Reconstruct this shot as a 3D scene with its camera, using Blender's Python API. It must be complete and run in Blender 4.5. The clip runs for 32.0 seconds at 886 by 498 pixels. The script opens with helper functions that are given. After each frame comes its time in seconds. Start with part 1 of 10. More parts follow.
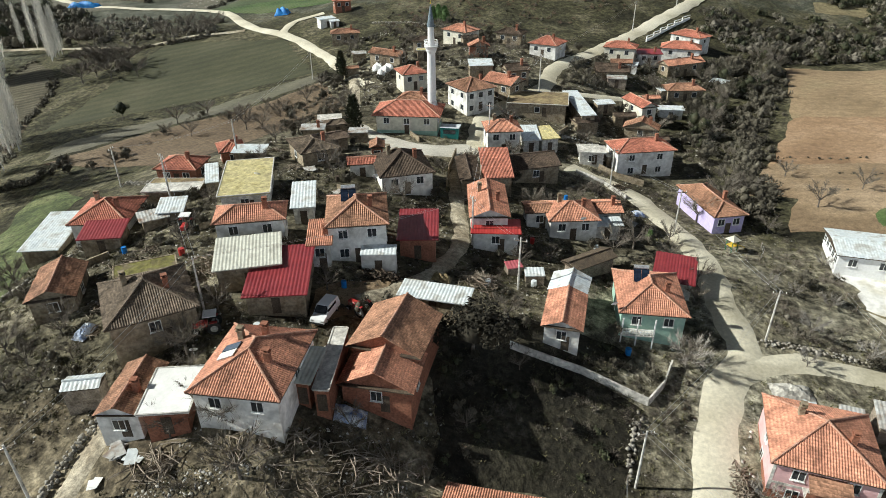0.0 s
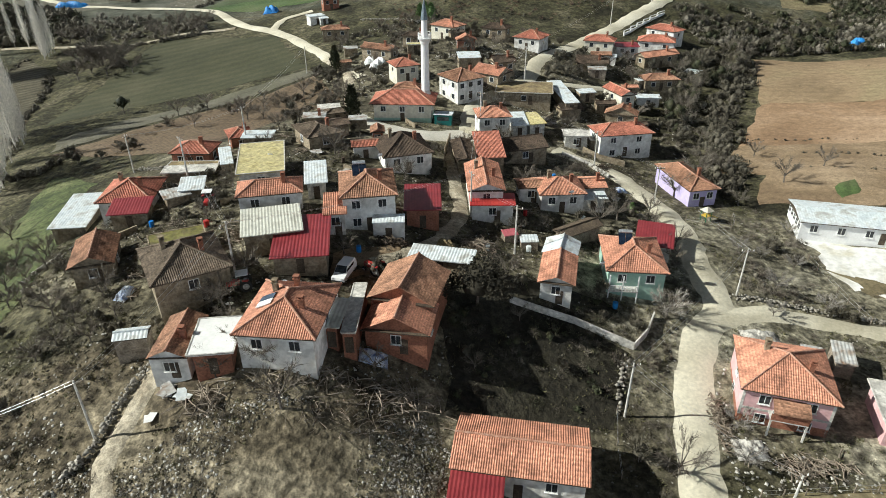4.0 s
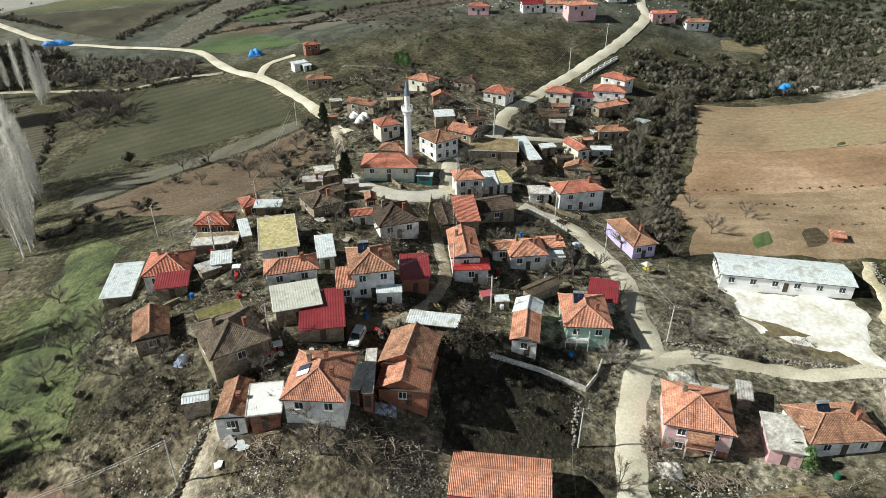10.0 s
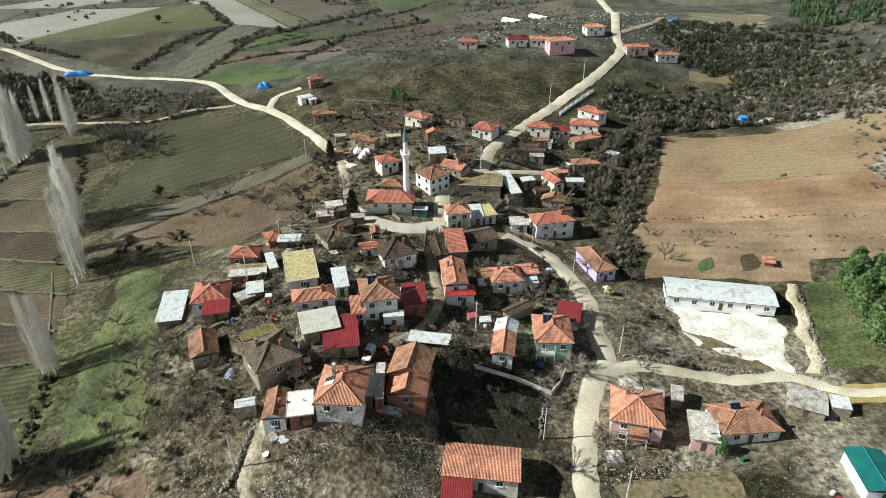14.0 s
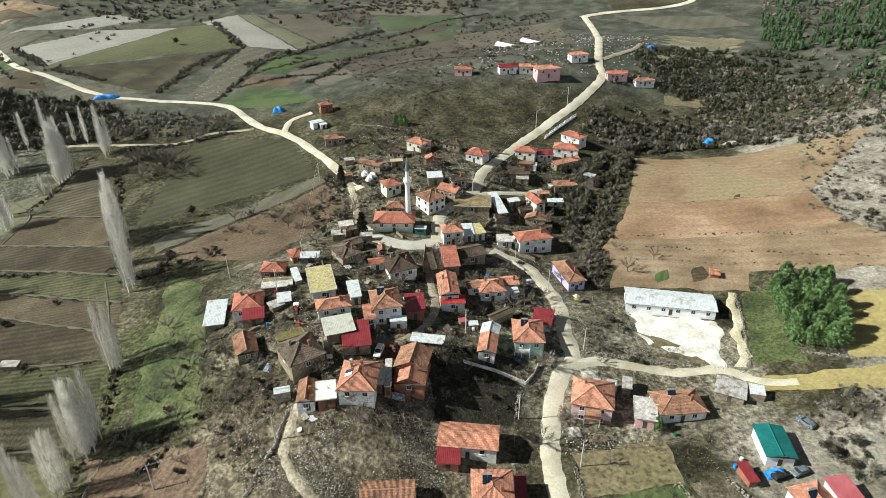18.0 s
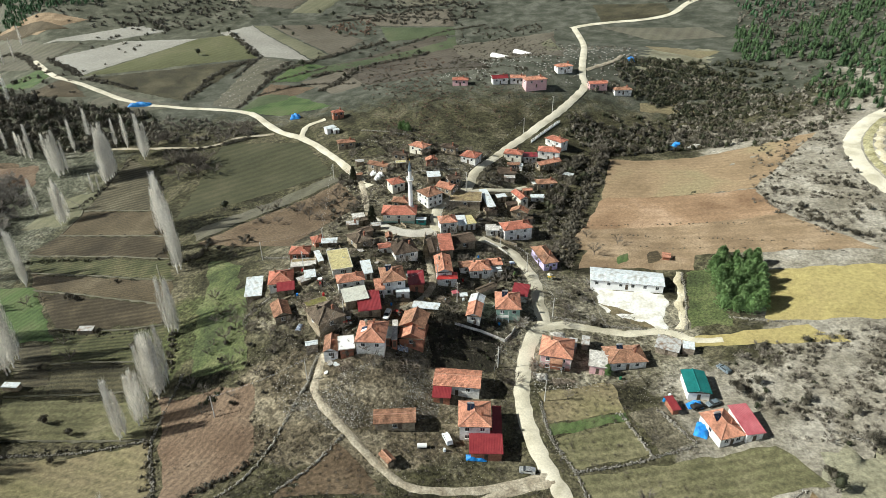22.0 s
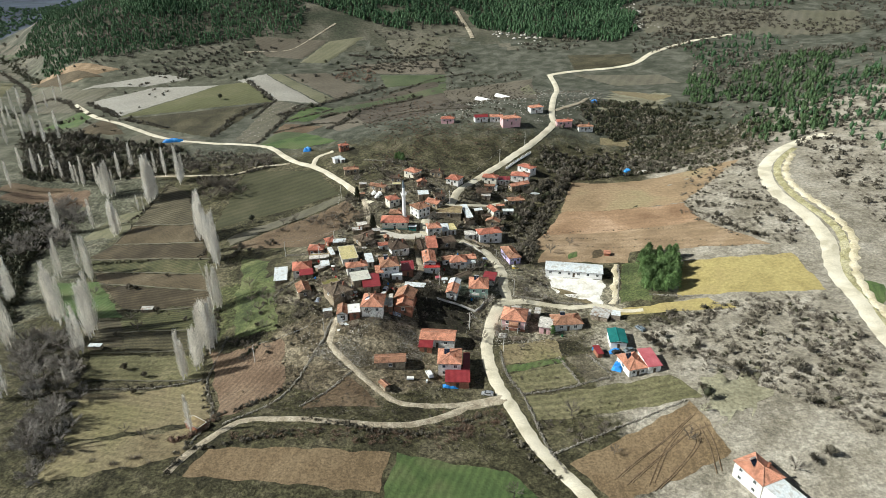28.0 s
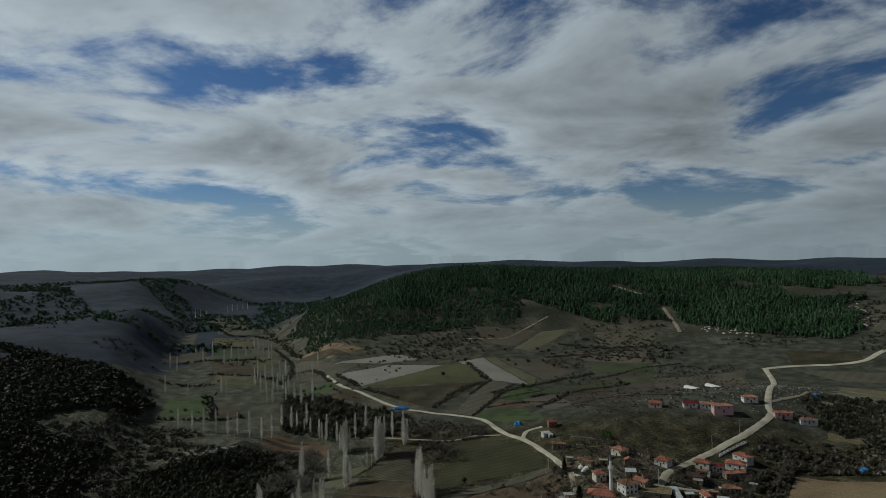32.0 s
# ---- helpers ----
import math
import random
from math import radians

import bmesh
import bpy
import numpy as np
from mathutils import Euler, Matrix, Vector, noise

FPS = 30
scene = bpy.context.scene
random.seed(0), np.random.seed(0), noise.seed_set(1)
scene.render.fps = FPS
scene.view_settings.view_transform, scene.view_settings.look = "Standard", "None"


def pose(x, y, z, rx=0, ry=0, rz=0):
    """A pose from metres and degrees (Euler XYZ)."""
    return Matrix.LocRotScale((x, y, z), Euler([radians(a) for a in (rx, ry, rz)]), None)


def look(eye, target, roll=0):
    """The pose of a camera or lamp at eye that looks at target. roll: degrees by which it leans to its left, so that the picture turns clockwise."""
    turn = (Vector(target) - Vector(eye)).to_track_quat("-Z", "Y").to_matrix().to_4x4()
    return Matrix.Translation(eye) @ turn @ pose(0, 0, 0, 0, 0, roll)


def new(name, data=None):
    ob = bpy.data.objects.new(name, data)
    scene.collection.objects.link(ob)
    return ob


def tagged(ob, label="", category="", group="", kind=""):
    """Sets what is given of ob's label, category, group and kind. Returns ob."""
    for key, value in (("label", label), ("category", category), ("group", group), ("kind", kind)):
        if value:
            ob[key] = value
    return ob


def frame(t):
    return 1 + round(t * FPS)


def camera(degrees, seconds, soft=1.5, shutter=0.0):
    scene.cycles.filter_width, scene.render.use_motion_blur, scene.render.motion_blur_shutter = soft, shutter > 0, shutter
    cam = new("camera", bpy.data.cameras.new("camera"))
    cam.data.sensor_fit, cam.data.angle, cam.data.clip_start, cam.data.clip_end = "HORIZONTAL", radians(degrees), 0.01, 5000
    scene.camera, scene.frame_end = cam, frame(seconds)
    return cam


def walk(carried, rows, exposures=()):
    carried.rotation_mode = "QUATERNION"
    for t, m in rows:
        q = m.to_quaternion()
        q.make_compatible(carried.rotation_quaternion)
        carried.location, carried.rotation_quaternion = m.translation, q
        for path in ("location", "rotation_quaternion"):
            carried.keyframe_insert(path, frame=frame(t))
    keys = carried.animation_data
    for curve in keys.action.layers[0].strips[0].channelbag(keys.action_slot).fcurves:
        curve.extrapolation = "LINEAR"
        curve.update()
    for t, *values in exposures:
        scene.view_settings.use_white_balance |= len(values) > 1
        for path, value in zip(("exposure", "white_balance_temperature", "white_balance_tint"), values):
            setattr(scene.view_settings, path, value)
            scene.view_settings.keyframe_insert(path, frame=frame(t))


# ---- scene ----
cam = camera(69.97, 32.0, 0.8)
# seconds, x, y, z, turn to the left, pitch, lean
PATH = [
    (0, 0.48, -19.97, 63.41, 5.521, -29.558, -0.52),
    (1, 0.35, -23.36, 63.44, 4.983, -29.627, -0.54),
    (2, -0.30, -25.93, 63.54, 4.471, -29.594, -0.53),
    (3, -1.23, -27.77, 63.65, 3.960, -29.590, -0.52),
    (3.5, -1.61, -28.76, 63.51, 3.756, -29.498, -0.53),
    (5.5, -2.86, -32.14, 63.87, 2.850, -29.504, -0.40),
    (6, -2.89, -32.20, 65.00, 2.687, -29.533, -0.47),
    (7, -3.17, -32.61, 69.38, 2.110, -29.530, -0.41),
    (8, -3.47, -35.35, 74.33, 1.501, -29.580, -0.31),
    (9, -3.94, -39.10, 79.54, 0.968, -29.756, -0.16),
    (10, -4.51, -43.30, 84.21, 0.374, -29.647, -0.12),
    (11, -4.78, -48.22, 88.95, -0.083, -29.596, -0.03),
    (12, -4.60, -53.04, 93.86, -0.424, -29.610, -0.09),
    (13, -4.32, -57.85, 98.77, -0.844, -29.663, -0.15),
    (14, -4.22, -63.09, 103.25, -0.227, -29.578, -0.22),
    (14.5, -4.14, -65.98, 105.29, 0.483, -29.384, -0.20),
    (16.5, -3.80, -77.65, 115.38, 0.132, -29.521, -0.16),
    (17, -3.66, -80.77, 118.09, -0.012, -29.631, -0.21),
    (18, -3.01, -88.36, 122.87, -0.201, -29.568, -0.33),
    (19, -2.44, -97.17, 127.26, -0.533, -29.559, -0.26),
    (20, -1.85, -106.52, 131.43, -0.854, -29.596, -0.31),
    (21, -1.31, -116.28, 135.12, -0.748, -29.676, -0.14),
    (22, -0.55, -126.52, 138.89, 0.161, -29.604, -0.53),
    (23, 0.68, -137.33, 142.26, 0.783, -29.564, -0.41),
    (24, 1.67, -148.14, 145.40, 0.755, -29.568, -0.43),
    (25, 2.54, -158.48, 148.52, 0.594, -29.746, -0.77),
    (25.5, 3.18, -164.55, 148.87, 0.621, -29.731, -0.50),
    (27.5, 4.29, -185.99, 150.50, 0.029, -28.292, -0.58),
    (28, 4.98, -191.34, 150.62, -0.085, -25.670, -0.58),
    (28.5, 5.18, -196.30, 151.21, -0.336, -21.273, -0.52),
    (29, 5.38, -201.95, 151.92, -0.255, -17.601, -0.55),
    (29.5, 5.85, -208.26, 152.18, 0.963, -14.568, -0.73),
    (30, 6.03, -213.69, 152.06, 3.523, -11.656, -0.81),
    (30.5, 5.58, -218.27, 151.43, 6.963, -8.667, -0.78),
    (31, 5.19, -222.71, 150.18, 10.828, -5.495, -0.91),
    (31.5, 5.47, -227.39, 149.24, 14.555, -2.361, -1.09),
    (32, 5.85, -231.95, 148.29, 17.740, 0.740, -1.24),
]
rows = []
for t, px, py, pz, yaw, pitch, lean in PATH:
    a, b = radians(yaw), radians(pitch)
    ahead = Vector((-math.sin(a) * math.cos(b), math.cos(a) * math.cos(b), math.sin(b)))
    rows.append((t, look((px, py, pz), Vector((px, py, pz)) + 100 * ahead, lean)))
walk(cam, rows, [(0, 0.38, 6250, 4), (10, 0.38, 6250, 4), (20, 0.50, 6250, 4), (27.5, 0.48, 6250, 5), (28.5, 0.32, 6250, 6), (29, -0.06, 6250, 6), (30, -0.68, 6200, 4), (31, -1.1, 6100, 2), (32, -1.5, 6100, 2)])

# ---- world, sun and light ----
SUN_TO = Vector((0.995, 0.07, 0)).normalized()  # the way the shadows fall
SUN_UP = 34.0
world = bpy.data.worlds.new("sky")
scene.world = world
world.use_nodes = True
wn, wl = world.node_tree.nodes, world.node_tree.links
wn.clear()
w_out = wn.new("ShaderNodeOutputWorld")
w_bg = wn.new("ShaderNodeBackground")
w_sky = wn.new("ShaderNodeTexSky")
w_sky.sky_type = "NISHITA"
w_sky.sun_disc = False
w_sky.sun_elevation = radians(SUN_UP)
w_sky.sun_rotation = math.atan2(-SUN_TO.x, -SUN_TO.y)
w_sky.altitude = 900
w_sky.air_density, w_sky.dust_density = 1.0, 0.6
# broken cloud: a noise on the flat layer of cloud that each direction meets
w_co = wn.new("ShaderNodeTexCoord")
w_sep = wn.new("ShaderNodeSeparateXYZ")
wl.new(w_co.outputs["Generated"], w_sep.inputs[0])


def wmath(op, a, b=None, clamp=False):
    n = wn.new("ShaderNodeMath")
    n.operation, n.use_clamp = op, clamp
    for k, v in enumerate((a, b)):
        if v is None:
            continue
        if isinstance(v, (int, float)):
            n.inputs[k].default_value = v
        else:
            wl.new(v, n.inputs[k])
    return n.outputs[0]


w_h = wmath("ADD", wmath("MAXIMUM", w_sep.outputs[2], 0.0), 0.20)
w_comb = wn.new("ShaderNodeCombineXYZ")
wl.new(wmath("DIVIDE", w_sep.outputs[0], w_h), w_comb.inputs[0])
wl.new(wmath("DIVIDE", w_sep.outputs[1], w_h), w_comb.inputs[1])


def wnoise(scale, detail, shift=(0, 0, 0), rough=0.6):
    mv = wn.new("ShaderNodeVectorMath")
    mv.inputs[1].default_value = shift
    wl.new(w_comb.outputs[0], mv.inputs[0])
    n = wn.new("ShaderNodeTexNoise")
    n.inputs["Scale"].default_value, n.inputs["Detail"].default_value = scale, detail
    n.inputs["Distortion"].default_value, n.inputs["Roughness"].default_value = 0.25, rough
    wl.new(mv.outputs[0], n.inputs["Vector"])
    return n.outputs["Fac"]


def wrange(value, f0, f1, t0, t1, smooth=True):
    n = wn.new("ShaderNodeMapRange")
    n.interpolation_type = "SMOOTHSTEP" if smooth else "LINEAR"
    for key, v in (("From Min", f0), ("From Max", f1), ("To Min", t0), ("To Max", t1)):
        n.inputs[key].default_value = v
    wl.new(value, n.inputs["Value"])
    return n.outputs[0]


CLOUDS = (3.3, 1.7, 0.4)
w_n = wnoise(1.25, 9, CLOUDS)
w_toward = wnoise(1.25, 5, (CLOUDS[0] - 0.10, CLOUDS[1] - 0.02, CLOUDS[2]))  # nearer the sun
w_cover = wrange(w_n, 0.38, 0.52, 0.0, 1.0)
w_body = wrange(w_n, 0.45, 0.68, 1.08, 0.60)  # thick cloud is grey below, thin edges are white
w_lit = wmath("MULTIPLY", wmath("SUBTRACT", w_n, w_toward), 2.2)
w_tone = wmath("MAXIMUM", wmath("ADD", w_body, w_lit), 0.30)
w_cc = wn.new("ShaderNodeVectorMath")
w_cc.operation = "SCALE"
w_cc.inputs[0].default_value = (8.3, 8.9, 9.6)
wl.new(w_tone, w_cc.inputs["Scale"])
# clear air between the clouds, deeper blue than near the sun
w_blue = wn.new("ShaderNodeVectorMath")
w_blue.operation = "MULTIPLY"
w_blue.inputs[1].default_value = (0.55, 0.74, 1.05)
wl.new(w_sky.outputs[0], w_blue.inputs[0])
w_mix = wn.new("ShaderNodeMix")
w_mix.data_type = "RGBA"
wl.new(w_cover, w_mix.inputs["Factor"])
wl.new(w_blue.outputs[0], w_mix.inputs["A"])
wl.new(w_cc.outputs[0], w_mix.inputs["B"])
# pale haze along the horizon
w_haze = wn.new("ShaderNodeMix")
w_haze.data_type = "RGBA"
wl.new(wrange(w_sep.outputs[2], 0.0, 0.13, 0.75, 0.0), w_haze.inputs["Factor"])
wl.new(w_mix.outputs["Result"], w_haze.inputs["A"])
w_haze.inputs["B"].default_value = (6.8, 7.9, 8.6, 1)
# sky bright low down; the unseen sky overhead is dimmed to deepen shadows
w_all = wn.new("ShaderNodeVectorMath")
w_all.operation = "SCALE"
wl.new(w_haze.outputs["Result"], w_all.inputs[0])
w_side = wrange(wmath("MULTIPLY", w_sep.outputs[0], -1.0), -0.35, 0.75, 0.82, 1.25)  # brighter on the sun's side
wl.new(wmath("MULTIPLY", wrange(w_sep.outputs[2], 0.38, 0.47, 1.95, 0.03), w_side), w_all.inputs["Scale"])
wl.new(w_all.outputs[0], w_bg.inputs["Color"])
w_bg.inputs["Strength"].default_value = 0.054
wl.new(w_bg.outputs[0], w_out.inputs[0])

sun_data = bpy.data.lights.new("sun", "SUN")
sun_data.energy, sun_data.angle, sun_data.color = 5.0, radians(0.53), (1.0, 0.955, 0.86)
sun = new("sun", sun_data)
up = math.tan(radians(SUN_UP))
sun.matrix_world = look((-200 * SUN_TO.x, -200 * SUN_TO.y, 200 * up), (0, 0, 0))


# ---- materials ----
def material(name, colors, scale=0.3, fine=3.0, rough=0.9, bump=0.3, fine_amount=0.35, world_space=True, rows=None, metal=0.0,
             per_object=0.0, bands=None, spec=0.3, speckle=0.0, cells=None):
    """colors: two or three tones spread by a large noise; fine: scale of the grain; rows: (metres between furrows, degrees, strength);
    bands: (metres, strength) of level courses."""
    m = bpy.data.materials.new(name)
    m.use_nodes = True
    n, l = m.node_tree.nodes, m.node_tree.links
    b = n["Principled BSDF"]
    b.inputs["Roughness"].default_value, b.inputs["Metallic"].default_value = rough, metal
    b.inputs["Specular IOR Level"].default_value = spec
    if world_space:
        co = n.new("ShaderNodeNewGeometry").outputs["Position"]
    else:
        co = n.new("ShaderNodeTexCoord").outputs["Object"]

    def tex(s, detail=5.0, distort=0.0):
        t = n.new("ShaderNodeTexNoise")
        t.inputs["Scale"].default_value, t.inputs["Detail"].default_value, t.inputs["Distortion"].default_value = s, detail, distort
        l.new(co, t.inputs["Vector"])
        return t.outputs["Fac"]

    ramp = n.new("ShaderNodeValToRGB")
    el = ramp.color_ramp.elements
    spots = [0.36, 0.64] if len(colors) == 2 else [0.33, 0.5, 0.67]
    while len(el) < len(colors):
        el.new(0.5)
    for e, p, c in zip(el, spots, colors):
        e.position, e.color = p, (*c, 1)
    l.new(tex(scale, 6, 0.4), ramp.inputs[0])
    color = ramp.outputs[0]

    def scaled(color, fac, low, high, f0=0.3, f1=0.7):
        r = n.new("ShaderNodeMapRange")
        r.inputs["From Min"].default_value, r.inputs["From Max"].default_value = f0, f1
        r.inputs["To Min"].default_value, r.inputs["To Max"].default_value = low, high
        l.new(fac, r.inputs["Value"])
        v = n.new("ShaderNodeVectorMath")
        v.operation = "SCALE"
        l.new(color, v.inputs[0])
        l.new(r.outputs[0], v.inputs["Scale"])
        return v.outputs[0]

    grain = tex(fine, 4)
    color = scaled(color, grain, 1 - fine_amount, 1 + fine_amount)
    if speckle:
        color = scaled(color, tex(fine * 3.7, 3), 1 - speckle, 1 + speckle, 0.38, 0.62)
    height = grain
    if rows:
        step, angle, strength = rows
        mp = n.new("ShaderNodeMapping")
        mp.inputs["Rotation"].default_value = (0, 0, radians(angle))
        l.new(co, mp.inputs["Vector"])
        wv = n.new("ShaderNodeTexWave")
        wv.wave_type, wv.bands_direction = "BANDS", "X"
        wv.inputs["Scale"].default_value = 0.314 / step
        wv.inputs["Distortion"].default_value, wv.inputs["Detail"].default_value, wv.inputs["Detail Scale"].default_value = 1.2, 2, 0.4
        l.new(mp.outputs[0], wv.inputs["Vector"])
        color = scaled(color, wv.outputs["Fac"], 1 - strength, 1 + strength, 0, 1)
    if bands:
        step, strength = bands
        wv = n.new("ShaderNodeTexWave")
        wv.wave_type, wv.bands_direction, wv.wave_profile = "BANDS", "Z", "SAW"
        wv.inputs["Scale"].default_value = 0.314 / step
        wv.inputs["Distortion"].default_value = 0.25
        l.new(co, wv.inputs["Vector"])
        color = scaled(color, wv.outputs["Fac"], 1 - strength, 1 + strength * 0.5, 0, 1)
    if cells:
        size, low, high = cells
        sn = n.new("ShaderNodeVectorMath")
        sn.operation = "SNAP"
        sn.inputs[1].default_value = size
        l.new(co, sn.inputs[0])
        wh = n.new("ShaderNodeTexWhiteNoise")
        l.new(sn.outputs[0], wh.inputs["Vector"])
        color = scaled(color, wh.outputs["Value"], low, high, 0.0, 1.0)
    if per_object:
        oi = n.new("ShaderNodeObjectInfo")
        color = scaled(color, oi.outputs["Random"], 1 - per_object, 1 + per_object, 0, 1)
    l.new(color, b.inputs["Base Color"])
    if bump:
        bp = n.new("ShaderNodeBump")
        bp.inputs["Strength"].default_value, bp.inputs["Distance"].default_value = bump, 0.5 / fine
        l.new(height, bp.inputs["Height"])
        l.new(bp.outputs[0], b.inputs["Normal"])
    return m


M = {}
# the ground
M["yardearth"] = material("trodden_earth", [(0.05, 0.044, 0.031), (0.115, 0.102, 0.07), (0.20, 0.178, 0.128)], 0.2, 1.6, bump=0.9, fine_amount=0.55, speckle=0.35)
M["forestfloor"] = material("forest_floor", [(0.035, 0.042, 0.025), (0.07, 0.07, 0.048), (0.14, 0.13, 0.10)], 0.02, 0.3, bump=0.5)
# blue tint of the far hills is distance haze put into the colour
M["farland"] = material("far_land_hazed", [(0.018, 0.030, 0.050), (0.029, 0.044, 0.070), (0.048, 0.063, 0.090)], 0.004, 0.03, bump=0.2)
# dark soil, made darker still to carry the shade of the barn plot
M["shadeplot"] = material("shade_darkened_earth", [(0.014, 0.012, 0.008), (0.028, 0.025, 0.017), (0.06, 0.054, 0.037)], 0.15, 1.5, bump=0.9, fine_amount=0.5, speckle=0.3)
M["roughgreen"] = material("rough_green_grass", [(0.042, 0.054, 0.021), (0.078, 0.098, 0.036), (0.125, 0.135, 0.06)], 0.12, 1.2, bump=0.5, fine_amount=0.5, speckle=0.3)


def land_material():
    """The open land: dry grass, with trodden earth, stony slopes, pale verges, rough green and valley floor where each lies."""
    m = bpy.data.materials.new("open_land")
    m.use_nodes = True
    n, l = m.node_tree.nodes, m.node_tree.links
    b = n["Principled BSDF"]
    b.inputs["Roughness"].default_value, b.inputs["Specular IOR Level"].default_value = 0.95, 0.2
    co = n.new("ShaderNodeNewGeometry").outputs["Position"]

    def tex(s, detail=5.0, distort=0.0):
        t = n.new("ShaderNodeTexNoise")
        t.inputs["Scale"].default_value, t.inputs["Detail"].default_value, t.inputs["Distortion"].default_value = s, detail, distort
        l.new(co, t.inputs["Vector"])
        return t.outputs["Fac"]

    def ramp(fac, colors):
        r = n.new("ShaderNodeValToRGB")
        el = r.color_ramp.elements
        el.new(0.5)
        for e, p, c in zip(el, (0.33, 0.5, 0.67), colors):
            e.position, e.color = p, (*c, 1)
        l.new(fac, r.inputs[0])
        return r.outputs[0]

    def calc(op, a, v, clamp=False):
        k = n.new("ShaderNodeMath")
        k.operation, k.use_clamp = op, clamp
        l.new(a, k.inputs[0])
        if isinstance(v, float):
            k.inputs[1].default_value = v
        else:
            l.new(v, k.inputs[1])
        return k.outputs[0]

    broad, patch = tex(0.085, 6, 0.4), tex(0.16, 5, 0.6)
    color = ramp(broad, [(0.0282, 0.0261, 0.0155), (0.0621, 0.0586, 0.0317), (0.116, 0.104, 0.067)])
    # the upland tones are greyed and blued, haze painted into the ground colour
    for zone, colors in (("upland", [(0.044, 0.048, 0.034), (0.078, 0.082, 0.062), (0.13, 0.13, 0.106)]),
                         ("valley", [(0.06, 0.063, 0.044), (0.10, 0.102, 0.074), (0.165, 0.162, 0.125)]),
                         ("stony", [(0.18, 0.163, 0.127), (0.27, 0.248, 0.202), (0.35, 0.326, 0.276)]),
                         ("earth", [(0.0467, 0.0408, 0.0281), (0.117, 0.105, 0.0714), (0.208, 0.189, 0.138)]),
                         ("verge", [(0.12, 0.107, 0.074), (0.205, 0.188, 0.138), (0.31, 0.29, 0.228)]),
                         ("bank", [(0.075, 0.06, 0.04), (0.15, 0.126, 0.086), (0.255, 0.222, 0.16)]),
                         ("green", [(0.0425, 0.0476, 0.0221), (0.068, 0.0765, 0.0314), (0.102, 0.0986, 0.051)])):
        at = n.new("ShaderNodeAttribute")
        at.attribute_name = zone
        fac = calc("ADD", calc("MULTIPLY", calc("ADD", at.outputs["Fac"], calc("SUBTRACT", patch, 0.5)), 3.0), -1.0, True)
        mix = n.new("ShaderNodeMix")
        mix.data_type = "RGBA"
        l.new(fac, mix.inputs["Factor"])
        l.new(color, mix.inputs["A"])
        l.new(ramp(broad, colors), mix.inputs["B"])
        color = mix.outputs["Result"]
    grain, mottle = tex(1.3, 5), tex(0.55, 4, 0.5)
    up_at = n.new("ShaderNodeAttribute")
    up_at.attribute_name = "upland"
    stony_at = n.new("ShaderNodeAttribute")
    stony_at.attribute_name = "stony"
    smooth = calc("ADD", calc("MULTIPLY", up_at.outputs["Fac"], -0.75), calc("MULTIPLY", stony_at.outputs["Fac"], -0.5))
    keep = calc("MAXIMUM", calc("ADD", smooth, 1.0), 0.2)  # the uplands and stony slopes lie smoother
    for fac, low, high, f0, f1 in ((mottle, 0.52, 1.48, 0.36, 0.64), (grain, 0.42, 1.58, 0.3, 0.7), (tex(4.0, 2), 0.76, 1.24, 0.36, 0.64)):
        r = n.new("ShaderNodeMapRange")
        for key, v in (("From Min", f0), ("From Max", f1), ("To Min", low - 1), ("To Max", high - 1)):
            r.inputs[key].default_value = v
        l.new(fac, r.inputs["Value"])
        v = n.new("ShaderNodeVectorMath")
        v.operation = "SCALE"
        l.new(color, v.inputs[0])
        l.new(calc("ADD", calc("MULTIPLY", r.outputs[0], keep), 1.0), v.inputs["Scale"])
        color = v.outputs[0]
    l.new(color, b.inputs["Base Color"])
    bp = n.new("ShaderNodeBump")
    bp.inputs["Strength"].default_value, bp.inputs["Distance"].default_value = 0.8, 0.4
    l.new(grain, bp.inputs["Height"])
    l.new(bp.outputs[0], b.inputs["Normal"])
    return m


M["land"] = land_material()
# roads and yards
M["road"] = material("pale_gravel_road", [(0.45, 0.413, 0.313), (0.606, 0.564, 0.45), (0.679, 0.637, 0.523)], 0.12, 2.2, bump=0.15, fine_amount=0.14, speckle=0.05)
M["asphalt"] = material("worn_asphalt", [(0.418, 0.396, 0.347), (0.55, 0.522, 0.462), (0.638, 0.605, 0.539)], 0.15, 2.5, bump=0.12, fine_amount=0.14, speckle=0.05)
M["track"] = material("earth_track", [(0.242, 0.204, 0.149), (0.363, 0.319, 0.242), (0.462, 0.413, 0.325)], 0.25, 1.6, bump=0.6, fine_amount=0.35, speckle=0.2)
M["verge"] = material("road_verge", [(0.242, 0.22, 0.11), (0.374, 0.347, 0.198), (0.462, 0.429, 0.286)], 0.2, 1.5, bump=0.6, fine_amount=0.45, speckle=0.3)
M["white_yard"] = material("white_gravel_yard", [(0.56, 0.53, 0.44), (0.74, 0.73, 0.70), (0.80, 0.79, 0.77)], 0.22, 1.2, bump=0.3, fine_amount=0.16)
